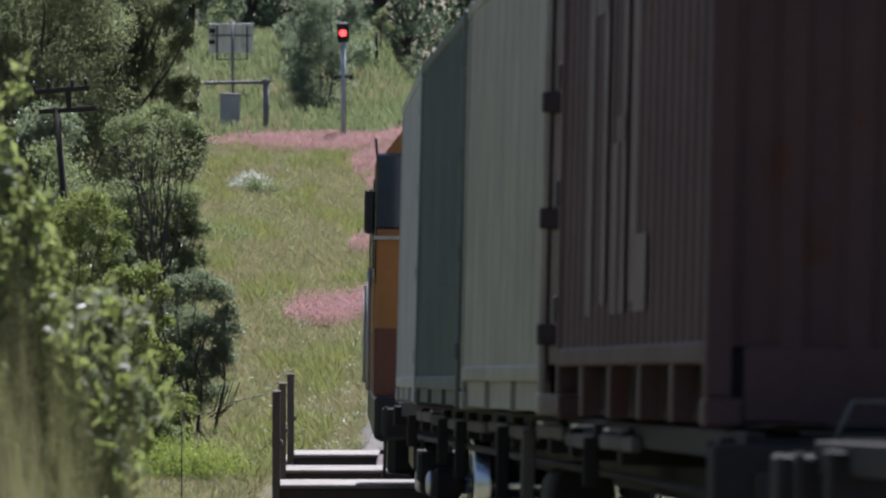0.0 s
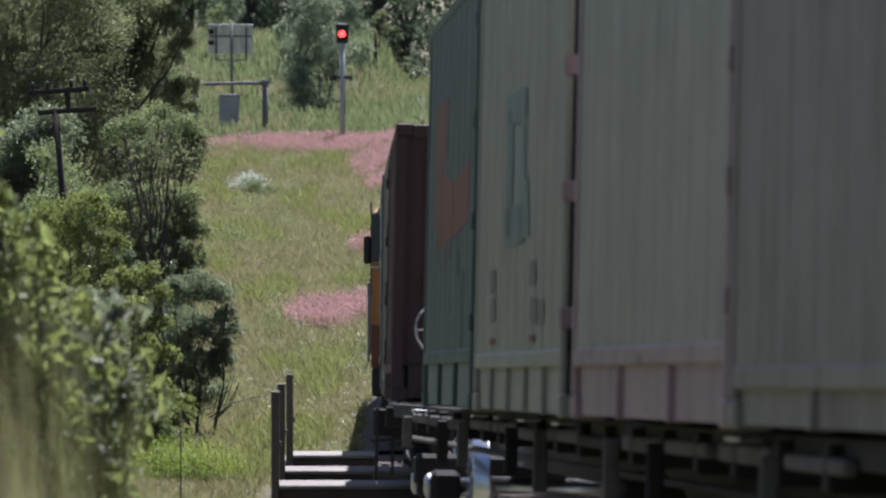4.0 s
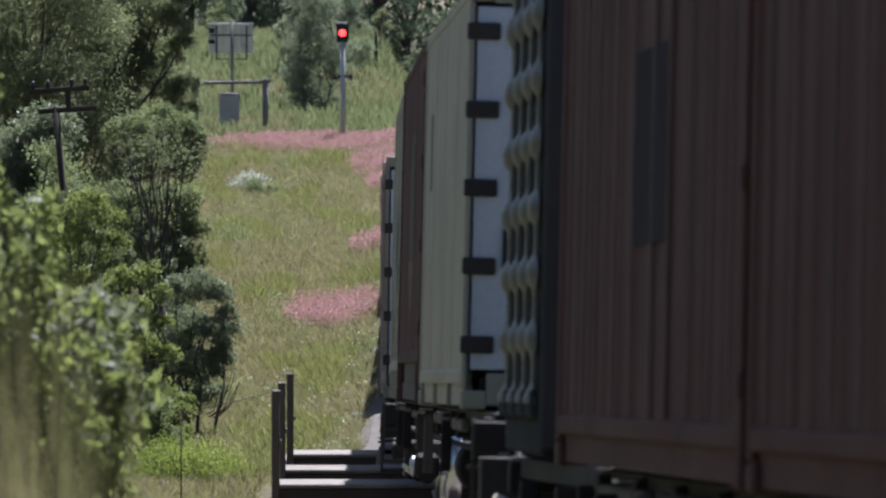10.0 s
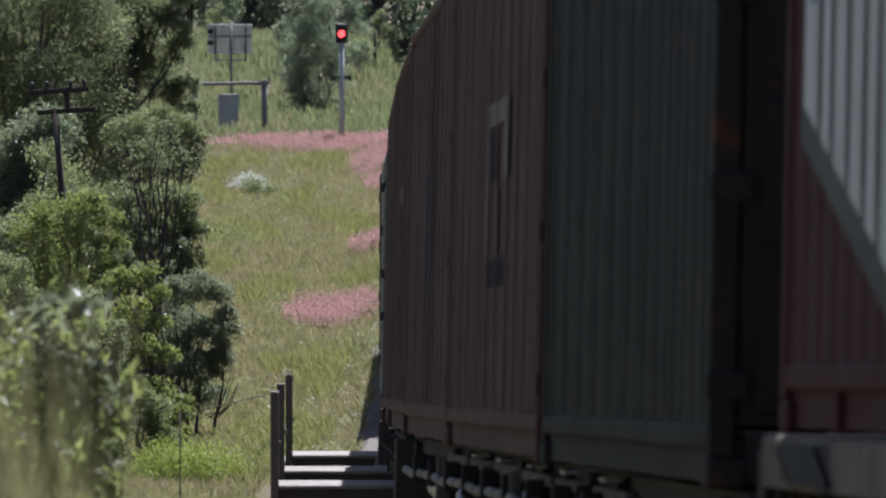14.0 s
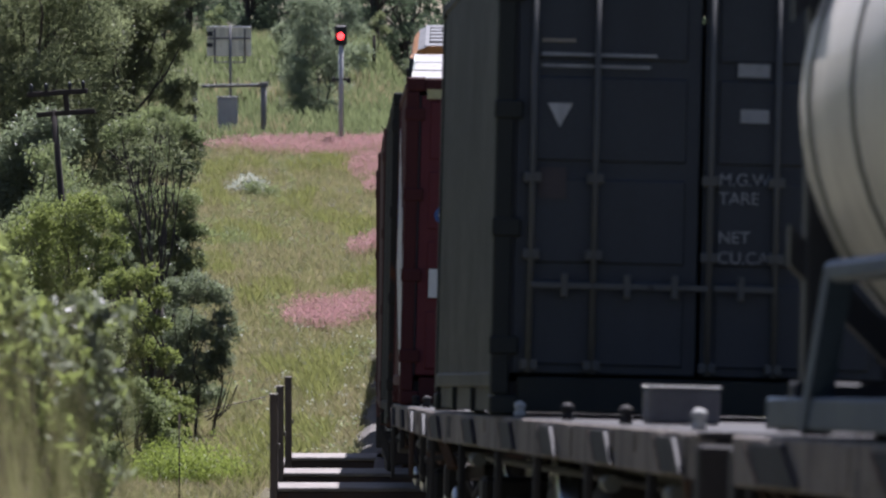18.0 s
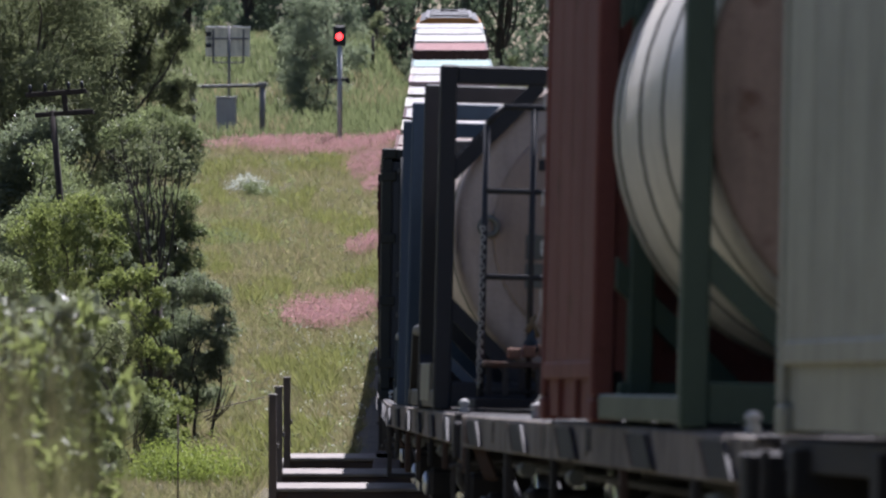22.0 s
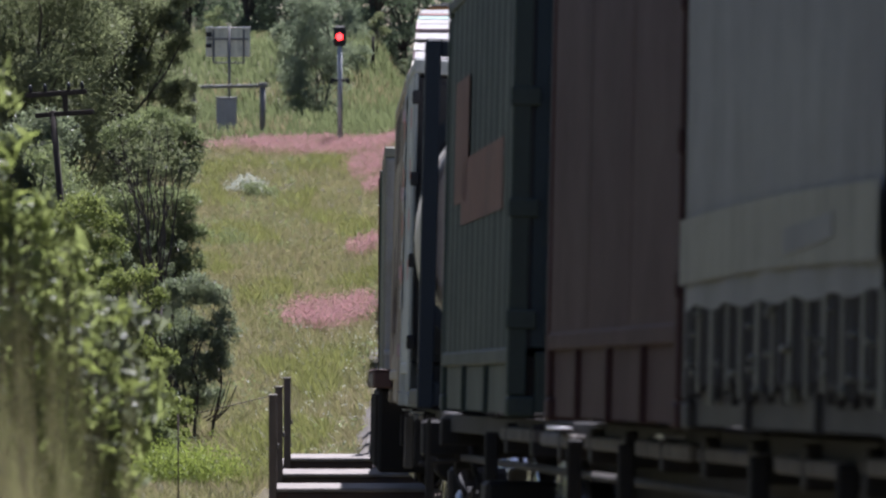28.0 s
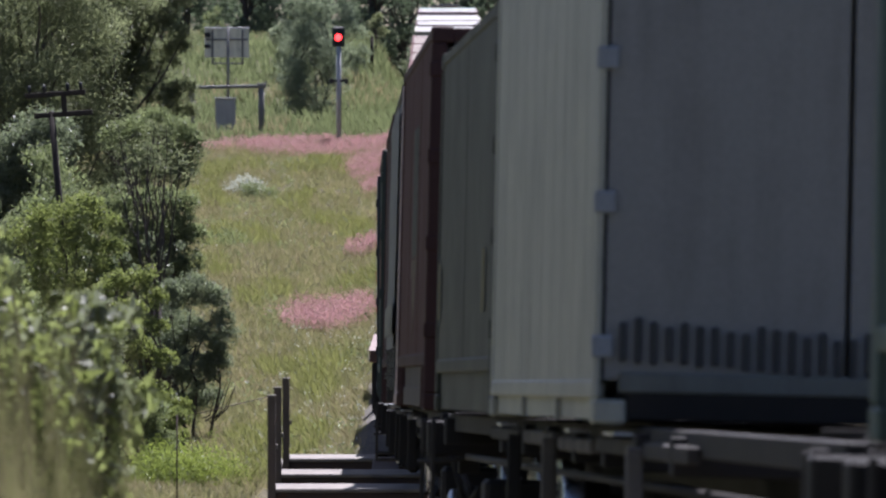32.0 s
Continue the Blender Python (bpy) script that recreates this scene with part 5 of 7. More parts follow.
def tank(label, far, near, shell, frame, cap=None, far_frame=None, R=1.16, H=2.59, nose=0.0, plate=.97, legs=True, front=True, name="tank_container", zc=None, bands=4, narrow=True):
    """A tank in an open frame: lagged barrel with domed ends, straps, end frames with braces, saddle legs."""
    L = far - near
    c = new(name)
    yn, yf = -L / 2, L / 2
    zc = zc or H / 2 + .06
    a, b = yn + .2, yf - .12 + nose
    prof = [(a - .13, .05), (a - .13, R * .9), (a - .11, R * .97), (a - .06, R), (b - .02, R), (b + .03, R * .93), (b + .07, R * .6), (b + .08, .05)]
    part("barrel", turned(bmesh.new(), prof, "y", 48), shell, c).location.z = zc
    if cap:
        cp = turned(bmesh.new(), [(a - .15, .05), (a - .15, R * plate * .97), (a - .142, R * plate), (a - .1, R * plate)], "y", 40)
        part("end_cap", cp, cap, c, "stained tan end plate").location.z = zc
    for i in range(bands):
        y = a + .25 + (b - a - .5) * i / max(1, bands - 1)
        bm = turned(bmesh.new(), [(y - .035, R - .02), (y - .03, R + .008), (y + .03, R + .008), (y + .035, R - .02)], "y", 48)
        part("strap", bm, STRAP, c).location.z = zc
    for e, y in ((-1, yn), (1, yf))[:2 if front else 1]:
        y0, y1 = sorted((y, y - e * .12))
        fm = frame if e < 0 else (far_frame or frame)
        for s in (-1, 1):
            x0, x1 = sorted((s * 1.22, s * 1.1)) if e < 0 or not narrow else sorted((s * 1.06, s * .94))
            part("frame_post", box(bmesh.new(), x0, x1, y0, y1, .0, H, .012), fm, c)
            for z0, z1 in ((.72, .12), (H - .75, H - .1)):
                bm = bmesh.new()
                pa, pb = Vector((s * 1.12, y0 + .02, z0)), Vector((s * .5, y0 + .02, z1))
                up = Vector((0, 0, .075))
                vs = [bm.verts.new(q + dz + Vector((0, dy, 0))) for dy in (0, .08) for q, dz in ((pa, -up), (pb, -up), (pb, up), (pa, up))]
                for f in ((0, 1, 2, 3), (7, 6, 5, 4), (0, 4, 5, 1), (1, 5, 6, 2), (2, 6, 7, 3), (3, 7, 4, 0)):
                    bm.faces.new([vs[i] for i in f])
                part("brace", bm, fm, c)
        part("top_beam", box(bmesh.new(), -1.1, 1.1, y0 + .01, y1 - .01, H - .13, H - .005, .01), fm, c)
        part("bottom_beam", box(bmesh.new(), -1.1, 1.1, y0 + .01, y1 - .01, .02, .2, .01), fm, c)
    for s in (-1, 1):
        x0, x1 = sorted((s * 1.2, s * 1.08))
        part("base_rail", box(bmesh.new(), x0, x1, yn + .1, yf - .1, .02, .14, .01), frame, c)
    if legs:
        for s in (-1, 1):
            bm = bmesh.new()
            m = -.42
            x0, x1 = sorted((s * 1.21, s * 1.12))
            for q in (-1.28, 1.28):
                v = []
                for (yy, zz) in ((m + q, .02), (m + q * .6, .58)):
                    v.append((yy, zz))
                (ya, za), (yb, zb) = v
                x0, x1 = sorted((s * 1.21, s * 1.12))
                vs = [bm.verts.new((x, y, z)) for x in (x0, x1) for y, z in ((ya - .07, za), (ya + .07, za), (yb + .07, zb), (yb - .07, zb))]
                for f in ((0, 1, 2, 3), (7, 6, 5, 4), (0, 4, 5, 1), (1, 5, 6, 2), (2, 6, 7, 3), (3, 7, 4, 0)):
                    bm.faces.new([vs[i] for i in f])
            box(bm, x0, x1, m - .84, m + .84, .55, .63, .02)
            part("saddle_leg", bm, frame, c)
    bm = box(bmesh.new(), -.25, .25, a + .6, b - .6, zc + R, zc + R + .05, .01)
    part("walkway", bm, GREYM, c)
    bm = bmesh.new()
    turned(bm, [(a - .22, .0), (a - .22, .09), (a - .1, .1)], "y", 12)
    part("drain_valve", bm, DARK, c).location = (0, 0, zc - R * .6)
    tagged(c, label, "tank", G_BOX)
    carry(c, (far + near) / 2, 1.1)
    c["half"] = L / 2
    return c


def slab(parent, mat, W, pts, name="marking", label="", off=.008, thick=.003):
    """A painted shape on a flat left wall: its outline in (along, up)."""
    bm = bmesh.new()
    a = [bm.verts.new((-W / 2 + off, y, z)) for y, z in pts]
    b = [bm.verts.new((-W / 2 + off + thick, y, z)) for y, z in pts]
    bm.faces.new(a)
    bm.faces.new(b[::-1])
    for i in range(len(pts)):
        k = (i + 1) % len(pts)
        bm.faces.new((a[k], a[i], b[i], b[k]))
    bmesh.ops.recalc_face_normals(bm, faces=bm.faces[:])
    return part(name, bm, mat, parent, label)


def end_bars(parent, mat, x0, z, y, lens, h=.035, gap=.03, name="marking"):
    """Unreadable lines of print on a rear door."""
    for i, ln in enumerate(lens):
        part(name, box(bmesh.new(), x0, x0 + ln, y - .006, y, z - i * (h + gap), z - i * (h + gap) + h), mat, parent)


def end_sheet(parent, mat, x0, x1, z0, z1, y, name="placard", label=""):
    return part(name, box(bmesh.new(), x0, x1, y - .008, y - .002, z0, z1), mat, parent, label)


def locomotive():
    lo = new("locomotive")
    org = paint("loco_orange", (0.30, 0.13, 0.035), rough=0.45, dirt=0.35)
    skirt = paint("loco_red_brown", (0.13, 0.05, 0.03), rough=0.5, dirt=0.4)
    blk = paint("loco_black", (0.015, 0.015, 0.017), rough=0.35, dirt=0.2)
    glass = plain("cab_glass", (0.02, 0.03, 0.045), 0.08)
    grey = paint("loco_roof_grey", (0.075, 0.075, 0.075), rough=0.6, dirt=0.5, streak=False)
    w = 1.38
    part("frame", box(bmesh.new(), -w, w, -9.4, 9.4, .75, 1.15, .03), blk, lo)
    # body with sloped roof shoulders, as one long hull
    bm = bmesh.new()
    prof = [(-w, 1.15), (-w, 3.12), (-w + .07, 3.42), (-w + .26, 3.66), (-w + .6, 3.8), (w - .6, 3.8), (w - .26, 3.66), (w - .07, 3.42), (w, 3.12), (w, 1.15)]
    r0 = [bm.verts.new((x, -9.2, z)) for x, z in prof]
    r1 = [bm.verts.new((x, 9.2, z)) for x, z in prof]
    for i in range(len(prof)):
        j = (i + 1) % len(prof)
        bm.faces.new((r0[i], r0[j], r1[j], r1[i]))
    bm.faces.new(r0)
    bm.faces.new(r1[::-1])
    bmesh.ops.recalc_face_normals(bm, faces=bm.faces[:])
    part("hood", bm, org, lo)
    part("cab_band", box(bmesh.new(), -w - .016, w + .016, -9.05, -4.8, 2.2, 3.15, .004), blk, lo, "black cab window band")
    part("side_band", box(bmesh.new(), -w - .012, w + .012, -9.22, 9.0, 1.16, 1.78, .004), skirt, lo, "red-brown lower band")
    part("cab", box(bmesh.new(), -w - .02, w + .02, -8.2, -6.2, 1.3, 3.4, .05), org, lo)
    for s in (-1, 1):
        x0, x1 = sorted((s * (w + .016), s * (w + .036)))
        part("side_window", box(bmesh.new(), x0, x1, -8.0, -6.4, 2.35, 3.2, .01), glass, lo, "dark cab side window")
        x0, x1 = sorted((s * (w + .02), s * (w + .12)))
        m = part("mirror", box(bmesh.new(), x0, x1, -9.15, -9.05, 2.66, 3.07, .02), blk, lo)
        for y in (-8.3, -6.1, 5.5, 7.5):
            part("hand_rail", rod(bmesh.new(), (s * (w + .06), y, 1.2), (s * (w + .06), y, 2.35), .018, 6), CHALK, lo, "white hand rail")
        for k in range(6):
            x0, x1 = sorted((s * (w + .004), s * (w + .016)))
            part("grille", box(bmesh.new(), x0, x1, -4.8 + k * 2.1, -3.2 + k * 2.1, 2.3, 3.1, .006), blk, lo)
    part("rear_window", box(bmesh.new(), -w - .012, -.1, -9.24, -9.19, 2.7, 3.4, .02), glass, lo)
    part("rear_window", box(bmesh.new(), .1, w + .012, -9.24, -9.19, 2.7, 3.4, .02), glass, lo)
    part("grab_iron", rod(bmesh.new(), (-w - .03, -9.28, 2.62), (-w + .3, -9.28, 2.62), .02, 6), CHALK, lo)
    part("aerial", rod(bmesh.new(), (-w + .02, -8.9, 3.1), (-w - .02, -8.9, 3.55), .015, 6), blk, lo)
    for k in range(5):
        part("roof_hatch", box(bmesh.new(), -.75, .75, -7 + k * 3.0, -5.2 + k * 3.0, 3.8, 3.9, .03), grey, lo)
    part("roof_cover", box(bmesh.new(), -.9, .9, -9.1, 9.1, 3.805, 3.825, .005), grey, lo, "dusty grey roof")
    for sx in (-1, 1):
        bm = bmesh.new()
        v = [bm.verts.new((sx * x, y, z)) for x, z in ((w - .25, 3.672), (w - .6, 3.815), (w - .6, 3.805), (w - .27, 3.662)) for y in (-9.15, 9.15)]
        for q in range(4):
            bm.faces.new((v[2 * q], v[2 * q + 1], v[(2 * q + 3) % 8], v[(2 * q + 2) % 8]))
        part("roof_shoulder", bm, grey, lo)
    part("exhaust", box(bmesh.new(), -.35, .35, 1.0, 1.8, 3.74, 3.98, .04), blk, lo)
    part("fuel_tank", box(bmesh.new(), -1.2, 1.2, -2.2, 2.2, .25, .78, .08), blk, lo)
    part("coupler", box(bmesh.new(), -.15, .15, -9.95, -9.3, .62, .86, .03), RUSTY, lo)
    for y in (-6.2, 6.2):
        bm = bmesh.new()
        for s in (-1, 1):
            x0, x1 = sorted((s * .8, s * 1.0))
            box(bm, x0, x1, y - 2.0, y + 2.0, .42, .72, .04)
        b = part("bogie", bm, blk, lo)
        for q in (-1.6, 0, 1.6):
            wheelset(b, y + q, .46)
    tagged(lo, "orange and red-brown diesel locomotive with black cab windows", "locomotive")
    carry(lo, 62.0, 0.0, 12.4)


def build_train():
    P = paint
    white = P("box_white", (0.38, 0.39, 0.37), rough=.5, dirt=.3)
    cream = P("box_cream", (0.31, 0.297, 0.238), rough=.5, dirt=.3)
    creamy = P("box_cream_green", (0.285, 0.276, 0.218), rough=.5, dirt=.35)
    grgreen = P("box_grey_green", (0.10, 0.12, 0.105), rough=.6, dirt=.4)
    umber = P("box_umber", (0.06, 0.033, 0.032), rough=.65, dirt=.4, spec=.1)
    brown = P("box_brown", (0.088, 0.05, 0.046), rough=.6, dirt=.4, rust=.2)
    brown2 = P("box_red_brown", (0.071, 0.029, 0.029), rough=.65, dirt=.3, spec=.08)
    teal = P("box_teal", (0.070, 0.100, 0.092), rough=.55, dirt=.35)
    stained = P("box_stained", (0.26, 0.235, 0.2), rough=.6, dirt=.75, dirt_col=(.14, .11, .09))
    vanb = P("van_brown", (0.092, 0.049, 0.043), rough=.7, dirt=.45, rust=.25, spec=.1)
    vang = P("van_green", (0.029, 0.029, 0.026), rough=.7, dirt=.45, rust=.12, spec=.1)
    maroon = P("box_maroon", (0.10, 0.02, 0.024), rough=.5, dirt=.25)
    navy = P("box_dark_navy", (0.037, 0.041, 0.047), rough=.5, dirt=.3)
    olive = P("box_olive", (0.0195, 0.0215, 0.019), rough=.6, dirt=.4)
    dgreen = P("box_dark_green", (0.055, 0.058, 0.046), rough=.6, dirt=.4)
    rwhite = P("reefer_white", (0.52, 0.56, 0.62), rough=.45, dirt=.2)
    pinkp = P("post_pink", (0.345, 0.25, 0.25), rough=.5, dirt=.35, rust=.12)
    orange = P("logo_orange", (0.2, 0.08, 0.052), rough=.65, dirt=.65, dirt_col=(.1, .1, .09))
    fgreen = P("logo_faded_green", (0.20, 0.245, 0.215), rough=.6, dirt=.4)
    ghost = P("label_brown", (0.225, 0.20, 0.165), rough=.7, dirt=.4)
    ghostw = P("label_white", (0.6, 0.6, 0.57), rough=.6, dirt=.35)
    blueg = P("logo_blue", (0.05, 0.10, 0.26), rough=.5, dirt=.15)
    yellow = P("logo_yellow", (0.44, 0.41, 0.22), rough=.6, dirt=.35)
    gold = P("worn_gold", (0.11, 0.078, 0.050), rough=.7, dirt=.5)
    curtain = P("curtain_grey", (0.175, 0.175, 0.168), rough=.6, dirt=.3)
    blackf = P("frame_black", (0.03, 0.03, 0.032), rough=.5, dirt=.3)
    bluef = P("frame_blue", (0.035, 0.055, 0.085), rough=.5, dirt=.3)
    greenf = P("frame_green", (0.042, 0.064, 0.045), rough=.5, dirt=.35)
    shell = P("tank_cream", (0.48, 0.45, 0.39), rough=.4, dirt=.4, metal=.1)
    shellp = P("tank_pinkish", (0.44, 0.36, 0.31), rough=.45, dirt=.4)
    roofw = P("roof_white", (0.38, 0.365, 0.345), rough=.6, dirt=.45, streak=False)

    # pink, mint and beige roofs: strong sun on top put into the colour
    pink_roof = P("roof_sunlit_red", (0.31, 0.16, 0.15), rough=.7, dirt=.3, streak=False)
    mint_roof = P("roof_sunlit_teal", (0.33, 0.44, 0.39), rough=.7, dirt=.3, streak=False)
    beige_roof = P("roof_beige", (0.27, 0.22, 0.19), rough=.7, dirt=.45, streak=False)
    dark_roof = P("roof_dark", (0.07, 0.07, 0.07), rough=.7, dirt=.4, streak=False)
    locomotive()
    # first wagon
    wagon("black container wagon loaded with four boxes", 50.6, 22.4, seed=3)
    container("white ribbed shipping container", 49.9, 43.8, 2.59, white, "flat", roof_mat=roofw)
    container("grey-green weathered steel container", 43.3, 37.0, 2.59, grgreen)
    c = container("cream white insulated container with black hinges", 36.4, 30.3, 2.59, creamy, "flat", hinges=4, hinge_mat=GREYM, base=.22, roof_mat=roofw)
    h = c["half"]
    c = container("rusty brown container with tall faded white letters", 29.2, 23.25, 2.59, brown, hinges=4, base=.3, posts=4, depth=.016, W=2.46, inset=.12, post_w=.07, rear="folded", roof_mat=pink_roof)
    h = c["half"]
    for y0, y1, z0, z1 in ((1.5, 1.7, .5, 2.1), (.9, 1.08, .55, 2.15), (.45, .62, .5, 1.3), (.1, .28, .5, 2.2), (-.35, -.15, .55, 2.1), (-.75, -.25, .5, .85), (.9, 1.45, 1.95, 2.12), (.1, .5, 1.3, 1.42)):
        patch(c, P("letter_chalk", (0.215, 0.165, 0.135), rough=.7, dirt=.5), 2.46, y0, y1, z0, z1)
    # second wagon
    wagon("black container wagon with two brake hand wheels", 20.6, -14.0, bogies=(2.2, 2.9), wheels=((-.93, 15.5, .60, .218, P("wheel_white", (0.50, 0.48, 0.46), rough=.6, dirt=.4, rust=.3, streak=False)), (-.56, -14.02, .62, .22, STRAP)), seed=4)
    c = container("dull teal container with a faded orange emblem", 11.6, 5.55, 2.75, teal, "flat", ribs=9, base=.34, posts=2, roof_mat=mint_roof, base_mat=P("base_pale", (0.17, 0.19, 0.17), rough=.6, dirt=.5))
    slab(c, orange, 2.44, [(-2.35, 1.2), (-.5, 1.13), (-.5, 1.52), (-2.35, 1.6)], off=.009)
    slab(c, orange, 2.44, [(-.43, 1.16), (.9, 1.1), (.9, 1.62), (-.43, 1.5)], off=.009)
    slab(c, orange, 2.44, [(.94, 1.08), (2.0, 1.3), (2.0, 2.12), (.5, 2.12), (.5, 1.72), (.94, 1.66)], off=.009)
    for y, z0, z1 in ((1.2, .95, 1.2), (.5, .9, 1.1), (-.2, 1.0, 1.14), (1.5, 1.1, 1.3)):
        slab(c, orange, 2.44, [(y, z0), (y + .05, z0), (y + .08, z1), (y - .02, z1)], off=.0085)
    for y, z0, z1 in ((-1.3, .85, 1.05), (-1.9, .3, .9), (-1.95, .35, .6)):
        slab(c, DARK, 2.44, [(y, z0), (y + .03, z0), (y + .06, z1), (y, z1)], "stain", off=.0085)
    # black doors: shade of the gap behind the box put into their colour
    c = container("off-white ribbed container with a faded green emblem", 5.1, -.9, 2.75, creamy, "flat", base=.3, posts=4, frame_mat=cream, hinges=4, hinge_mat=pinkp, hinge_len=.1, door_mat=blackf)
    faded_marks(c, fgreen, ghost, orange)
    container("pale cream container with pinkish corner posts", -1.5, -7.2, 2.75, cream, "flat", base=.3, frame_mat=pinkp, hinges=5)
    c = container("stained refrigerated container with white doors", -7.3, -13.1, 2.62, stained, "flat", rwhite, stained, base=.2, hinges=5, hinge_mat=GREYM, hinge_len=.07, rods=(-.62, .62), rod_mat=blackf, door_ribs=0, roof_mat=roofw, sill_mat=DARK)
    h = c["half"]
    for k in range(4):
        part("door_rib", box(bmesh.new(), -1.05, 1.05, -h - .004, -h + .02, .62 + k * .5, .64 + k * .5), blackf, c)
    end_sheet(c, ghost, -.92, -.70, 1.25, 1.52, -h)
    end_sheet(c, yellow, -.9, .3, 2.05, 2.17, -h, "emblem")
    end_sheet(c, yellow, -.7, .0, 1.92, 2.05, -h, "emblem")
    end_sheet(c, blueg, -.42, -.24, 2.27, 2.43, -h, "emblem")
    end_bars(c, blackf, -1.0, .5, -h, (.34, .28))
    # third wagon
    wagon("black container wagon loaded with three boxes", -15.3, -40.6, bogies=(2.4, 1.9), seed=5)
    # the shaded gap to the next box is painted as black doors
    c = container("off-white ribbed container with a faded green emblem", -19.2, -25.15, 2.75, creamy, "flat", base=.3, posts=4, frame_mat=cream, hinges=4, hinge_mat=pinkp, hinge_len=.1, door_mat=blackf)
    faded_marks(c, fgreen, ghost, orange)
    c = container("red-brown container with worn gold lettering", -25.9, -32.1, 2.75, brown2, "flat", base=.36, post_at=(.06, .13, .84, .91), frame_mat=umber, ribs=3, base_mat=P("base_tan", (0.082, 0.068, 0.060), rough=.7, dirt=.5))
    gold_marks(c, gold, P("panel_dark_green", (0.020, 0.024, 0.022), rough=.6, dirt=.4))
    c = container("cream insulated container with white rear doors", -32.6, -38.5, 2.72, cream, "flat", rwhite, cream, base=.2, hinges=5, hinge_mat=GREYM, rods=(), door_ribs=0, roof_mat=roofw, ribs=4)
    h = c["half"]
    r = part("emblem", letter("R", .34), blueg, c, "blue letter")
    r.matrix_basis = pose(-.80, -h - .004, 1.98, 90, 0, 0)
    end_sheet(c, blackf, -.98, -.72, .89, 1.155, -h)
    end_sheet(c, blueg, -.45, .1, 2.4, 2.56, -h, "emblem")
    patch(c, P("mark_faint", (0.25, 0.26, 0.21), rough=.6, dirt=.3), 2.44, 1.9, 2.15, 1.55, 2.1, lift=-.004)
    # ribbed bulkhead box and the tall vans
    bulge_box(-41.85, -44.3, P("bulkhead_grey", (0.066, 0.071, 0.068), rough=.45, dirt=.35), P("bulkhead_dark", (0.028, 0.031, 0.032), rough=.85, dirt=.3, spec=.08))
    for far, near, mat, lab in ((-46.0, -52.75, vanb, "tall brown steel van body with upright ribs"), (-52.95, -60.0, vanb, "tall brown steel van body with faded white mark"), (-60.2, -67.4, vanb, "tall brown steel van body with upright ribs"),
                                (-67.6, -74.9, vanb, "tall brown steel van body with faded white mark"), (-75.2, -81.85, vang, "tall dark green-brown steel van body with ribs")):
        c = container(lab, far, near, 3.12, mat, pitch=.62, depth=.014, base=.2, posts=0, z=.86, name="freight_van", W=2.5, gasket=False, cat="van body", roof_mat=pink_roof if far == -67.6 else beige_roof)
        # ribs paler than the walls: light on their edges put into the colour
        vr = P("van_rib_lit", (0.17, 0.125, 0.11), rough=.75, dirt=.55) if mat is vanb else P("van_rib_lit_green", (0.085, 0.085, 0.075), rough=.75, dirt=.5)
        hh = (far - near) / 2
        rq = random.Random(int(-far))
        for k in range(10):
            y = -hh + .35 + (2 * hh - .7) * (k + rq.uniform(-.12, .12)) / 9
            part("rib", box(bmesh.new(), -1.2485, -1.236, y - .013, y + .013, .27, 3.0, .003), vr, c)
        if "faded" in lab:
            for y0, y1, z0, z1 in ((.3, .55, 1.17, 2.0), (-1.15, .55, 1.92, 2.06), (-1.15, -.8, 1.6, 1.92), (-.4, -.2, 1.17, 1.55)):
                patch(c, P("mark_pale", (0.155, 0.125, 0.108), rough=.7, dirt=.5), 2.5, y0, y1, z0, z1)
            for y0, y1, z0, z1 in ((-.35, .26, 1.6, 1.88), (-.9, .3, .98, 1.13)):
                patch(c, P("mark_navy", (0.022, 0.022, 0.029), rough=.9, dirt=.2, spec=.05), 2.5, y0, y1, z0, z1)
        elif mat is vanb:
            patch(c, P("mark_blue", (0.036, 0.033, 0.037), rough=.9, dirt=.25, spec=.05), 2.5, -.8, .3, 1.03, 1.9)
    for far, near, s in ((-41.4, -60.1, 6), (-60.3, -82.2, 7)):
        w = wagon("low dark van wagon with a pale pipe along its sill", far, near, seed=s, deck=.86, name="van_wagon", fittings=False)
        L = far - near
        n = int(L / 1.8)
        step = (L - 1) / n
        for i in range(n):
            bm = bmesh.new()
            a = -L / 2 + .5 + i * step
            sag = .035 if i % 2 else .015
            rod(bm, (-1.18, a + .04, .62), (-1.18, a + step * .5, .62 - sag), .032, 8)
            rod(bm, (-1.18, a + step * .5, .62 - sag), (-1.18, a + step - .08, .605), .032, 8)
            pipe = part("sill_pipe", bm, SILLPIPE, w, "dusty pale sill pipe")
            part("pipe_bracket", box(bmesh.new(), -1.225, -1.12, a - .04, a + .04, .54, .74, .008), DARK, pipe)
        part("end_plate", box(bmesh.new(), -1.24, -1.0, L / 2 - .2, L / 2 - .02, .35, .84, .01), GREYM, w)
    # flats with sparse loads
    wagon("flat wagon with dusty grey sill and bare deck", -82.9, -94.2, "flat", seed=8, name="flat_wagon")
    wagon("flat wagon with dusty grey sill and bare deck", -94.8, -111.4, "flat", seed=9, name="flat_wagon")
    wagon("flat wagon carrying tank containers", -112.2, -128.0, "flat", seed=10, name="flat_wagon")
    wagon("flat wagon with dusty grey sill", -128.8, -142.9, "flat", seed=11, name="flat_wagon")
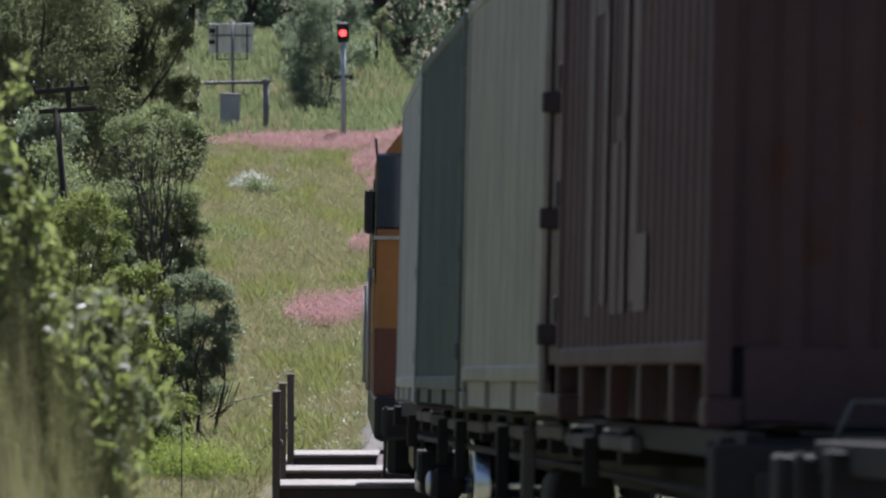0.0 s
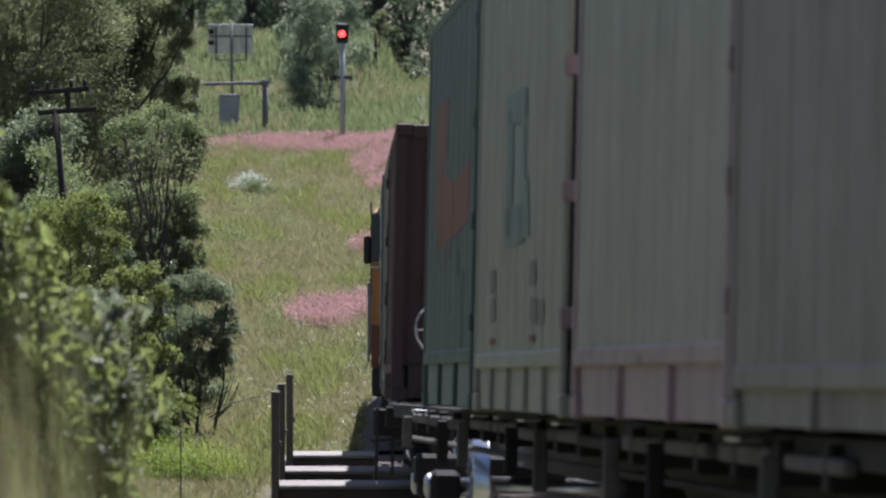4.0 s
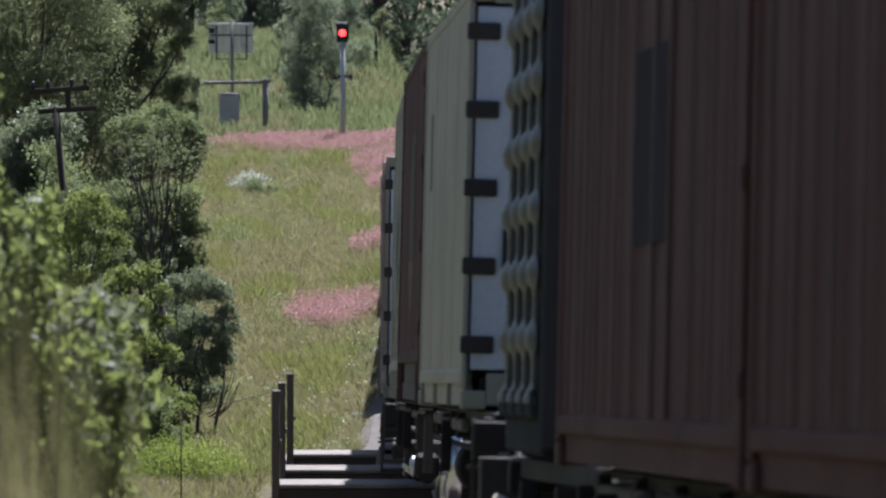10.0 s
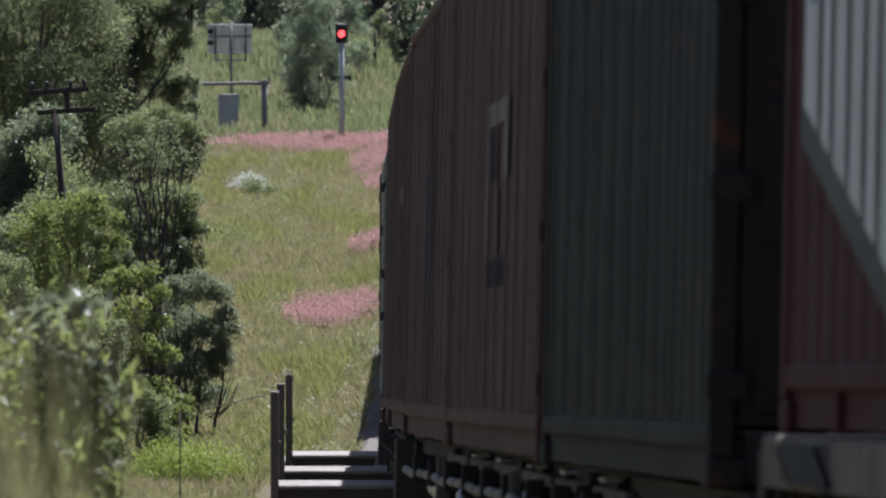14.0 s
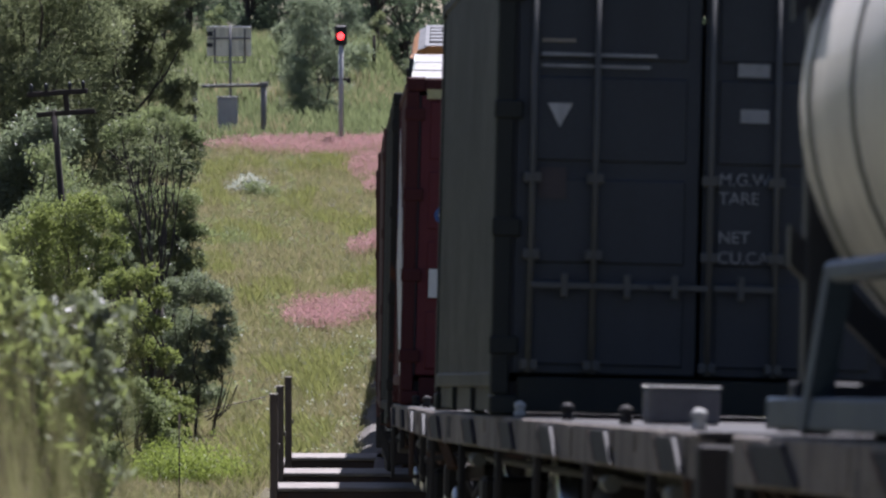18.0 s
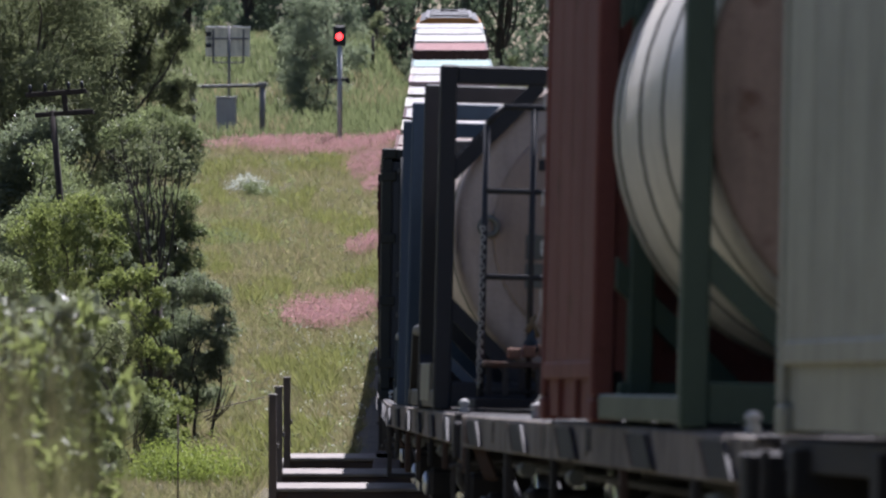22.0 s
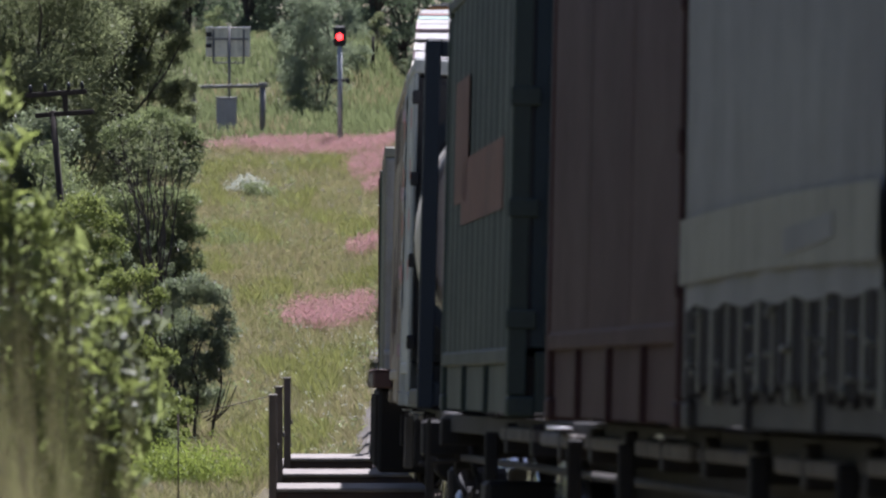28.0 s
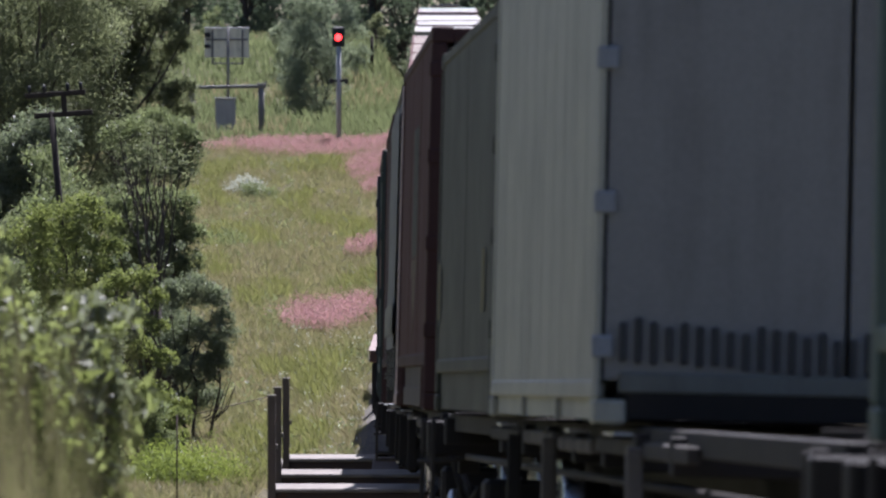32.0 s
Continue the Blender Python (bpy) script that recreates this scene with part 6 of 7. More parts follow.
    # sides darker than the doors: their deeper shade is put into the paint
    c = container("short maroon container with white slanted lettering", -83.45, -87.1, 2.74, P("box_maroon_shaded", (0.062, 0.021, 0.021), rough=.65, dirt=.3, spec=.08), door_mat=maroon, frame_mat=P("box_maroon_shaded", (0, 0, 0)), rods=(-.69, .52, .9), rod_mat=P("rod_pale", (0.45, 0.5, 0.52), rough=.5, dirt=.2), base=.2, pitch=.3, depth=.008, roof_mat=mint_roof)
    h = c["half"]
    def foot(y):
        return 1.2 - .36 * (1.42 - y)
    slab(c, navy, 2.44, [(1.5, foot(1.5) - .16), (-1.42, foot(-1.42) - .16), (-1.42, foot(-1.42) + .25), (1.5, foot(1.5) + .02)], off=.009)
    for y0, y1, top in ((1.42, 1.12, 1.25), (1.02, .86, 1.05), (.76, .52, 1.2), (.42, .18, .95), (.08, -.1, 1.2), (-.2, -.46, 1.0), (-.56, -.74, 1.2), (-.84, -1.12, .9), (-1.22, -1.36, 1.1)):
        slab(c, ghostw, 2.44, [(y0, foot(y0)), (y1, foot(y1)), (y1, min(2.5, foot(y1) + top)), (y0, min(2.55, foot(y0) + top))], off=.004)
    slab(c, blueg, 2.44, [(1.34, 1.6), (1.2, 1.55), (1.2, 1.9), (1.34, 1.95)], off=.001)
    end_sheet(c, ghostw, -1.0, -.81, .9, 1.14, -h)
    end_sheet(c, ghostw, -.61, -.4, 1.0, 1.07, -h)
    rd = part("round_label", turned(bmesh.new(), [(-.006, .075), (0, .075)], "y", 20), blueg, c)
    rd.location = (-.89, -h - .002, 1.59)
    wd = part("round_label_centre", turned(bmesh.new(), [(-.008, .045), (0, .045)], "y", 20), ghostw, c)
    wd.location = (-.89, -h - .002, 1.59)
    y = end_sheet(c, P("caution_yellow", (0.6, 0.36, 0.05), rough=.5, dirt=.15), -.61, -.33, 1.46, 1.77, -h, "height_label", "yellow height warning label")
    for txt, zz in (("CAUTION", 1.67), ("9'6\"", 1.58), ("HIGH", 1.49)):
        q = part("lettering", letter(txt, .052), blackf, y)
        q.matrix_basis = pose(-.59, -h - .012, zz, 90, 0, 0)
    for k in range(8):
        part("hazard_stripe", box(bmesh.new(), -1.05 + k * .28, -.93 + k * .28, -h - .006, -h, 2.56, 2.64), yellow, c)
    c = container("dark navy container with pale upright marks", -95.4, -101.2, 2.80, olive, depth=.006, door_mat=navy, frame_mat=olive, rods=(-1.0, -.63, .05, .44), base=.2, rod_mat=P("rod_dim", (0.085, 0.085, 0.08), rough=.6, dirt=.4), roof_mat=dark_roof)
    h = c["half"]
    tri = bmesh.new()
    vs = [tri.verts.new(p) for p in ((-.92, -h - .012, 1.84), (-.77, -h - .012, 1.84), (-.845, -h - .012, 1.70), (-.92, -h, 1.84), (-.77, -h, 1.84), (-.845, -h, 1.70))]
    for f in ((0, 2, 1), (3, 4, 5), (0, 1, 4, 3), (1, 2, 5, 4), (2, 0, 3, 5)):
        tri.faces.new([vs[i] for i in f])
    part("triangle_mark", tri, P("triangle_grey", (0.38, 0.38, 0.38), rough=.7, dirt=.4), c)
    faded = P("mark_faded", (0.26, 0.265, 0.27), rough=.7, dirt=.5)
    end_bars(c, faded, -.96, 2.12, -h - .006, (.68, .64), .018, .05)
    end_bars(c, ghost, -.96, 2.2, -h - .006, (.2,), .02)
    for txt, x, zz in (("M.G.W.", .1, 1.38), ("TARE", .1, 1.27), ("NET", .1, 1.04), ("CU.CAP.", .1, .92)):
        q = part("lettering", letter(txt, .075), faded, c)
        q.matrix_basis = pose(x, -h - .012, zz, 90, 0, 0)
    end_bars(c, faded, .2, 2.02, -h - .006, (.19,), .08)
    end_bars(c, faded, .22, 1.75, -h - .006, (.17,), .08)
    end_sheet(c, P("label_faint", (0.06, 0.05, 0.05), rough=.6), -.96, -.8, 1.28, 1.46, -h)
    crate = new("sill_box")
    part("body", box(bmesh.new(), -.17, .17, -.15, .15, 0, .17, .015), P("crate_grey", (0.16, 0.145, 0.14), rough=.7, dirt=.5), crate)
    part("lid", box(bmesh.new(), -.175, .175, -.155, .155, .17, .185, .006), CHALK, crate)
    tagged(crate, "small grey box on the wagon deck", "box")
    carry(crate, -107.5, 1.1)
    OFFSET[crate.name] = -.82
    tank("cream lagged tank in a dark blue frame with saddle legs", -112.85, -116.5, shell, bluef, cap=shellp, far_frame=blackf, H=2.4, R=1.1)
    tank("cream lagged tank in a dark blue frame with saddle legs", -119.6, -122.45, shell, blackf, cap=shellp, far_frame=bluef, narrow=False, H=2.4, R=1.1)
    c = tank("pinkish lagged tank with ladder frame and hanging chain", -122.58, -125.05, shellp, blackf, cap=P("cap_tan", (0.33, 0.25, 0.20), rough=.6, dirt=.45), legs=False, bands=2, front=False, nose=.1, plate=.76, H=2.4, R=1.1)
    h = c["half"]
    e = h + 1.05
    bm = bmesh.new()
    for x, top in ((-.95, 1.94), (-.63, 2.06), (-.35, 2.06), (-.05, 2.06), (.3, 2.06)):
        rod(bm, (x, -e - .06, .1), (x, -e - .06, top), .022, 6)
    for zz in (.14, .91, 1.49):
        rod(bm, (-.95, -e - .06, zz), (.6, -e - .06, zz), .022, 6)
    rod(bm, (-.95, -e - .06, 1.94), (-.84, -e - .06, 2.06), .024, 6)
    rod(bm, (-.84, -e - .06, 2.06), (.6, -e - .06, 2.06), .024, 6)
    part("ladder_frame", bm, blackf, c)
    bm = bmesh.new()
    for k in range(34):
        ring_of(bm, (-.97 + .006 * (k % 2), -e - .1, .18 + k * .032), .017, .005, "y" if k % 2 else "x", 8, 4)
    part("chain", bm, CHALK, c, "bright hanging chain")
    end_bars(c, blackf, -.52, 1.68, -h + .045, (.42,), .075, .06)
    end_bars(c, blackf, -.26, 1.85, -h + .06, (.3,), .075, .06)
    for z0 in (.86, 1.06):
        end_sheet(c, STRAP, -.6, -.38, z0, z0 + .17, -h + .045)
    rg = random.Random(3)
    for k in range(8):
        x = -.78 + k * .1
        part("timber_block", box(bmesh.new(), x, x + .085, -e - .3, -e - .1, .36 + .01 * k, .43 + .01 * k + .02 * rg.random(), .012), P("block_orange_brown", (0.17, 0.09, 0.06), rough=.8, dirt=.4), c)
    part("end_deck", box(bmesh.new(), -1.0, .9, -e - .3, -h, .02, .09, .01), DARK, c)
    vr = ring_of(bmesh.new(), (-.86, -h + .0, 1.28), .06, .022, "y", 18, 6)
    part("valve_ring", vr, STRAP, c)
    part("dust_plate", box(bmesh.new(), -1.21, -1.18, h - 1.5, h - .1, .06, .33, .006), STRAP, c, "dusty grey plate")
    part("shelf", box(bmesh.new(), -.95, .6, -e - .34, -e - .07, .30, .34, .006), RUSTY, c)
    for k in range(14):
        x = -.93 + k * .11
        part("shelf_strap", box(bmesh.new(), x, x + .04, -e - .33, -e - .31, .1 + .05 * rg.random(), .3, .006), (DARK, GREYM)[k % 2], c)
    for k, x in enumerate((-.62, -.48, -.25, -.1)):
        for z0, z1, r, m in ((.44, .56, .038, P("strap_blue", (0.04, 0.055, 0.07), rough=.8, dirt=.4)), (.54, .66, .026, P("strap_ochre", (0.15, 0.11, 0.06), rough=.8, dirt=.4))):
            bm = bmesh.new()
            rod(bm, (x - .03, -e - .2, z0), (x + .02, -e - .2, z1), r, 8, r * .6)
            rod(bm, (x + .04, -e - .22, z0 - .03), (x - .01, -e - .2, z1 - .02), r * .7, 8, r * .5)
            part("lashing", bm, m, c)
    part("rope", rod(bmesh.new(), (-.62, -e - .1, .5), (-.3, -e - .08, 1.5), .008, 6), CHALK, c)
    c = container("narrow rust-red steel container", -134.6, -137.2, 2.72, P("box_rust_red", (0.155, 0.055, 0.045), rough=.65, dirt=.3, rust=.15, spec=.1), "flat", base=.25, posts=2, gasket=False, ribs=4, rear="wall")
    for k in range(8):
        patch(c, ghostw, 2.44, 1.28, 1.34, .6 + k * .26, .68 + k * .26, lift=.008)
    tank("cream lagged tank in a green frame", -137.25, -140.6, shell, greenf, cap=P("cap_rusty", (0.25, 0.18, 0.145), rough=.7, dirt=.5, rust=.5), legs=False, H=2.72)
    # boxes with a cooling unit at the rear end
    wagon("black container wagon with red-brown end platform", -143.0, -171.0, seed=12, bogies=(3, 8.5))
    c = container("off-white refrigerated container with cooling unit at its end", -143.3, -148.0, 2.75, creamy, "flat", base=.3, posts=0, rear="wall", frame_mat=creamy, roof_mat=roofw)
    cooling_unit(c, P("unit_dirty_white", (0.35, 0.335, 0.30), rough=.6, dirt=.55), blackf)
    end_platform(-149.2, -156.2)
    c = container("white container streaked with dark stains", -156.05, -161.3, 2.75, P("box_streaked", (0.33, 0.285, 0.22), rough=.6, dirt=.6, dirt_col=(.17, .13, .10)), base=.25, posts=0, hinges=4, hinge_mat=pinkp, hinge_len=.06, depth=.014, pitch=.5)
    drips(c, P("drip_brown", (0.11, 0.082, 0.065), rough=.8, dirt=.5))
    # rear doors, hinges and sill painted black for the shade on that end
    c = container("pale grey panel container with red reflector strips", -162.25, -164.65, 2.75, P("box_pale_grey", (0.36, 0.38, 0.36), rough=.5, dirt=.2), "flat", door_mat=blackf, hinge_mat=blackf, hinge_len=.06, sill_mat=blackf, base=.3, posts=2, ribs=1)
    rs = plain("reflector_red", (0.5, .09, .07), .4)
    for yy in (-1.05, .98):
        for k in range(9):
            patch(c, rs if k % 2 else ghostw, 2.44, yy, yy + .12, .8 + k * .2, .96 + k * .2, lift=.012)
    c = tank("cream tank in a dark blue frame with data plates", -164.7, -167.15, shell, P("frame_navy", (0.024, 0.03, 0.04), rough=.5, dirt=.3), cap=shellp, legs=False, bands=2, front=False, H=2.75, R=1.2, zc=1.33)
    h = c["half"]
    for k, z0 in enumerate((1.9, 1.6, 1.3)):
        part("data_plate", box(bmesh.new(), -.62, -.2, -h - .02, -h - .012, z0, z0 + .2, .002), ghostw, c)
    part("side_cabinet", box(bmesh.new(), -1.0, -.83, -h - .12, -h - .02, .22, .74, .02), PANEL, c)
    # last wagons
    wagon("black container wagon with three boxes", -170.9, -199.6, seed=13)
    c = container("dark teal container with a faded orange band", -171.2, -177.4, 2.75, P("box_dark_teal", (0.038, 0.052, 0.045), rough=.6, dirt=.4), base=.34, posts=2, pitch=.5, depth=.016, door_mat=P("door_blue", (0.025, 0.04, 0.045), rough=.5, dirt=.3))
    dull = P("logo_orange_dull", (0.14, 0.06, 0.042), rough=.65, dirt=.6)
    patch(c, dull, 2.44, -2.3, 1.5, 1.2, 1.62)
    patch(c, dull, 2.44, .9, 2.2, 1.35, 2.15)
    container("brown container on a panelled base", -179.85, -185.4, 2.75, umber, "flat", base=.4, posts=3, ribs=3, frame_mat=umber)
    c = container("curtain-sided container, its grey sheet torn at the foot", -185.6, -190.7, 2.75, curtain, "flat", base=.22, ribs=3, frame_mat=P("frame_grimy", (0.045, 0.042, 0.04), rough=.6, dirt=.4), roof_mat=roofw)
    torn_curtain(c, curtain, P("band_cream", (0.215, 0.21, 0.17), rough=.6, dirt=.35))
    p = new("steel_stanchion")
    part("upright", box(bmesh.new(), -1.22, -1.02, -.45, .55, 0, 2.72, .02), pinkp, p)
    part("foot", box(bmesh.new(), -1.23, 1.23, -.6, .6, 0, .12, .02), pinkp, p)
    part("upright", box(bmesh.new(), 1.02, 1.22, -.55, .55, 0, 2.72, .02), pinkp, p)
    tagged(p, "pink-grey painted steel end stanchion", "stanchion")
    carry(p, -191.4, 1.1)
    c = container("red-brown container with worn gold lettering", -192.4, -198.7, 2.75, brown2, "flat", door_mat=P("door_wine", (0.05, 0.018, 0.022), rough=.5, dirt=.3), base=.36, post_at=(.06, .13, .84, .91), frame_mat=umber, ribs=3, base_mat=P("base_tan", (0.082, 0.068, 0.060), rough=.7, dirt=.5))
    gold_marks(c, gold, P("panel_dark_green", (0.020, 0.024, 0.022), rough=.6, dirt=.4))
    end_sheet(c, ghost, -.95, -.78, .9, 1.05, -c["half"])
    wagon("black container wagon with two boxes", -200.2, -219.2, seed=14)
    c = container("dark green container with small yellow marks", -200.5, -206.1, 2.44, dgreen, "flat", base=.3, posts=0, ribs=2)
    for yy in (2.4, -2.1):
        patch(c, P("mark_yellow_worn", (0.17, 0.145, 0.06), rough=.7, dirt=.5), 2.44, yy, yy + .14, .62, 1.0)
    # black sill: the shaded opening under the doors put into its colour
    c = container("white refrigerated container with pale grey rear doors", -206.25, -212.25, 2.75, P("box_pale_cream", (0.35, 0.35, 0.30), rough=.5, dirt=.3), "flat", P("door_blue_grey", (0.225, 0.225, 0.222), rough=.6, dirt=.3), P("box_pale_cream", (0.35, 0.35, 0.30)), base=.16, hinges=4, hinge_mat=P("hinge_grey", (0.25, 0.27, 0.30), rough=.5, dirt=.3), hinge_len=.09, sill_mat=DARK, rods=(), door_ribs=0, roof_mat=roofw)
    h = c["half"]
    fr = bmesh.new()
    rg = random.Random(9)
    for k in range(30):
        x = -1.1 + k * .074
        sag = .05 * math.cos(k / 29 * math.pi) ** 2
        box(fr, x, x + .035, -h - .012, -h + .025, .24 + sag + .02 * rg.random(), .42 + sag + .05 * rg.random(), .008)
    part("fringe", fr, P("slat_grey", (0.06, 0.063, 0.065), rough=.7, dirt=.6), c, "row of grimy vertical slats")
    part("hem", box(bmesh.new(), -1.1, 1.1, -h - .008, -h + .02, .15, .25, .01), P("hem_grey", (0.15, 0.16, 0.15), rough=.6, dirt=.4), c)
    wagon("black container wagon at the tail", -219.9, -242.0, seed=15)
    container("dark teal steel container", -220.2, -226.3, 2.75, teal, base=.34, posts=2)
    container("grey-green weathered steel container", -226.6, -232.7, 2.75, grgreen, base=.3, posts=3)


OFFSET = {}


def letter(txt, size):
    """Writing as flat raised characters, as a bmesh."""
    cu = bpy.data.curves.new("writing", "FONT")
    cu.body, cu.size, cu.extrude = txt, size * 1.35, .002
    ob = bpy.data.objects.new("writing", cu)
    scene.collection.objects.link(ob)
    me = ob.to_mesh()
    bm = bmesh.new()
    bm.from_mesh(me)
    ob.to_mesh_clear()
    bpy.data.objects.remove(ob)
    bpy.data.curves.remove(cu)
    return bm


def faded_marks(c, fgreen, ghost, orange):
    for y0, y1, z0, z1 in ((.35, .8, 1.0, 1.75), (-.5, -.1, .95, 1.62), (-.5, .8, 1.64, 1.82), (-.5, .8, .95, 1.18), (-.8, -.5, .98, 1.3)):
        patch(c, fgreen, 2.44, y0, y1, z0, z1, slant=.06, lift=-.004)
    for y0, z0 in ((1.5, .70), (1.45, .53), (-1.3, .70), (-1.4, .5), (-1.85, .48)):
        patch(c, ghost, 2.44, y0, y0 + .38, z0, z0 + .14, lift=-.004)
    for y0 in (1.45, -1.35):
        patch(c, orange, 2.44, y0, y0 + .36, .4, .435, lift=-.004)


P2PALE = paint("panel_pale", (0.36, 0.36, 0.35), rough=.55, dirt=.35)
P2DARK = paint("recess_shade", (0.06, 0.055, 0.05), rough=.7, dirt=.4)


def drips(c, mat):
    """Dark run-down stains on the left wall, ragged above."""
    rg = random.Random(8)
    y = -.35
    while y < 2.0:
        w = rg.uniform(.1, .26)
        z = .62 + rg.uniform(0, .08)
        top = z + rg.uniform(.22, .62)
        slab(c, mat, 2.44, [(y, z), (y + w, z - .02), (y + w * .9, z + .25 * (top - z)), (y + w * .55, top), (y + w * .35, top - .08), (y + .04, z + .3 * (top - z))], "stain", off=.0085)
        y += w * rg.uniform(.75, 1.5)
    for k in range(16):
        y, z = rg.uniform(-2.4, 2.3), rg.uniform(.3, .9)
        h = rg.uniform(.6, 1.7)
        slab(c, mat, 2.44, [(y, z), (y + .035, z), (y + .05, z + .6 * h), (y + .03, z + h), (y + .01, z + h)], "stain", off=.0083)
    for y in (-1.6, -.2, .9, 1.9):
        slab(c, mat, 2.44, [(y, 2.2), (y + .3, 2.15), (y + .28, 2.62), (y, 2.62)], "stain", off=.0083)


def gold_marks(c, gold, grn):
    """A worn emblem: two dark panes in a ragged gold border over a neck that runs down to a point."""
    rg = random.Random(5)
    for y0, y1 in ((.42, -.03), (-.13, -.6)):
        slab(c, grn, 2.44, [(y0, 1.16), (y1, 1.16), (y1, 2.15), (y0, 2.15)], "dark_pane", off=.0085)
    slab(c, gold, 2.44, [(.5, 1.0), (-.7, 1.0), (-.7, 1.14), (.5, 1.14)], off=.0085)
    slab(c, gold, 2.44, [(-.03, 1.16), (-.13, 1.16), (-.11, 2.15), (-.06, 2.15)], off=.0085)
    slab(c, gold, 2.44, [(.32, .995), (-.5, .995), (-.42, .82), (-.2, .72), (-.12, .58), (-.04, .7), (.12, .78), (.26, .86)], "drip", off=.0085)
    for k in range(22):
        z = 1.05 + k * .05
        for y in (.46, -.66):
            if rg.random() < .85:
                a, b = rg.uniform(.02, .1), rg.uniform(.02, .1)
                slab(c, gold, 2.44, [(y + a, z), (y - b, z + .01), (y - b * .7, z + .06), (y + a * .8, z + .055)], "flake", off=.0088)
    for k in range(14):
        z = .5 + k * .035
        y = (-.1 + (.04 + .45 * max(0, z - .56)) * (1 if k % 2 else -1)) + rg.uniform(-.04, .04)
        slab(c, gold, 2.44, [(y + .03, z), (y - .04, z), (y - .03, z + .05), (y + .02, z + .045)], "flake", off=.0088)


def bulge_box(far, near, mat, dark):
    """A short box whose wall is pressed in four upright columns of bulges."""
    L = far - near
    c = new("bulkhead_container")
    yn, yf = -L / 2, L / 2
    for s in (-1, 1):
        for k in range(4):
            y0 = yn + .06 + k * (L - .12) / 4
            y1 = y0 + (L - .12) / 4
            ym = (y0 + y1) / 2
            bm = bmesh.new()
            rows = []
            n = 66
            for i in range(n + 1):
                z = .3 + 2.55 * i / n
                k2 = smooth01(-.3, .9, math.cos((z - .3) / .353 * math.tau))
                hw, b = .045 + .19 * k2, .004 + .03 * k2
                rows.append([bm.verts.new((s * (1.212 + dx), y, z)) for y, dx in ((ym - hw - .02, 0), (ym - hw * .6, b), (ym + hw * .6, b), (ym + hw + .02, 0))])
            for i in range(n):
                for j in range(3):
                    f = bm.faces.new((rows[i][j], rows[i][j + 1], rows[i + 1][j + 1], rows[i + 1][j]))
                    f.smooth = True
            bmesh.ops.recalc_face_normals(bm, faces=bm.faces[:])
            part("pressed_column", bm, mat, c)
            x0, x1 = sorted((s * 1.235, s * 1.06))
            part("foot_block", box(bmesh.new(), x0, x1, y0 + .05, y1 - .05, .22, .38, .02), dark, c)
    # core darker than the columns: shade between them put into its colour
    part("core", box(bmesh.new(), -1.18, 1.18, yn + .02, yf - .02, .02, 2.88, .02), dark, c)
    part("rear_wall", box(bmesh.new(), -1.2, 1.2, yn - .03, yn + .03, .05, 2.9, .02), paint("bulkhead_end", (0.046, 0.050, 0.052), rough=.7, dirt=.4), c)
    part("roof", box(bmesh.new(), -1.22, 1.22, yn, yf, 2.88, 2.94, .02), mat, c)
    tagged(c, "grey bulkhead container with pressed bulging columns", "container", G_BOX)
    carry(c, (far + near) / 2, .86)


def cooling_unit(c, white, black):
    """Plant at the end of a cold box: frame posts, air slots in a cowl, a hood bar, two doors and a foot tray."""
    h = c["half"]
    u = part("cooling_unit", box(bmesh.new(), -.98, 1.08, -h - .10, -h + .03, .45, 2.62, .03), white, c, "dirty white cooling unit")
    # gap beside the unit: its shade is put into the dark colour
    part("recess", box(bmesh.new(), -1.1, -.985, -h - .03, -h + .015, .4, 2.6), P2DARK, u)
    part("edge_channel", box(bmesh.new(), -1.19, -1.1, -h - .06, -h + .01, .3, 2.62, .012), white, u)
    cowl = part("cowl", box(bmesh.new(), -.96, -.5, -h - .15, -h - .1, 1.6, 2.6, .015), white, u)
    for k in range(9):
        z = 1.66 + k * .105
        for x0, x1 in (((-.9, -.78), (-.68, -.57)) if k == 4 else ((-.9, -.57),)):
            part("air_slot", box(bmesh.new(), x0, x1, -h - .158, -h - .148, z, z + .06, .004), black, cowl)
    part("hood_bar", box(bmesh.new(), -1.14, 1.1, -h - .22, -h - .08, 1.5, 1.56, .015), white, u)
    for x0, x1 in ((-.96, -.58), (-.55, .2), (.23, 1.0)):
        part("panel_door", box(bmesh.new(), x0, x1, -h - .125, -h - .1, .55, 1.47, .01), white, u)
    part("upper_panel", box(bmesh.new(), -.46, .2, -h - .125, -h - .1, 1.6, 2.6, .01), P2PALE, u, "cleaner white panel")
    for x in (-.3, -.22):
        part("pipe", rod(bmesh.new(), (x, -h - .15, 1.58), (x, -h - .15, 2.6), .018, 8), P2PALE, u)
    for k in range(10):
        part("vent_slit", box(bmesh.new(), -.78, -.66, -h - .131, -h - .122, .64 + k * .03, .655 + k * .03), black, u)
    part("foot_tray", box(bmesh.new(), -1.12, 1.05, -h - .14, -h, .3, .4, .02), STRAP, u)
    part("foot_bar", box(bmesh.new(), -1.1, 1.05, -h - .17, -h - .1, .42, .48, .012), STRAP, u)
    part("latch", box(bmesh.new(), -1.2, -1.08, -h - .08, -h - .05, .5, .56, .01), CHALK, u)
    faint = paint("mark_grey_green", (0.17, 0.195, 0.165), rough=.65, dirt=.5)
    slab(c, faint, 2.44, [(.35, 1.62), (-.72, 1.66), (-.72, 1.9), (.42, 1.86)], off=.0085)
    slab(c, faint, 2.44, [(-.05, 1.0), (-.62, 1.0), (-.66, 1.6), (-.02, 1.6)], off=.0085)


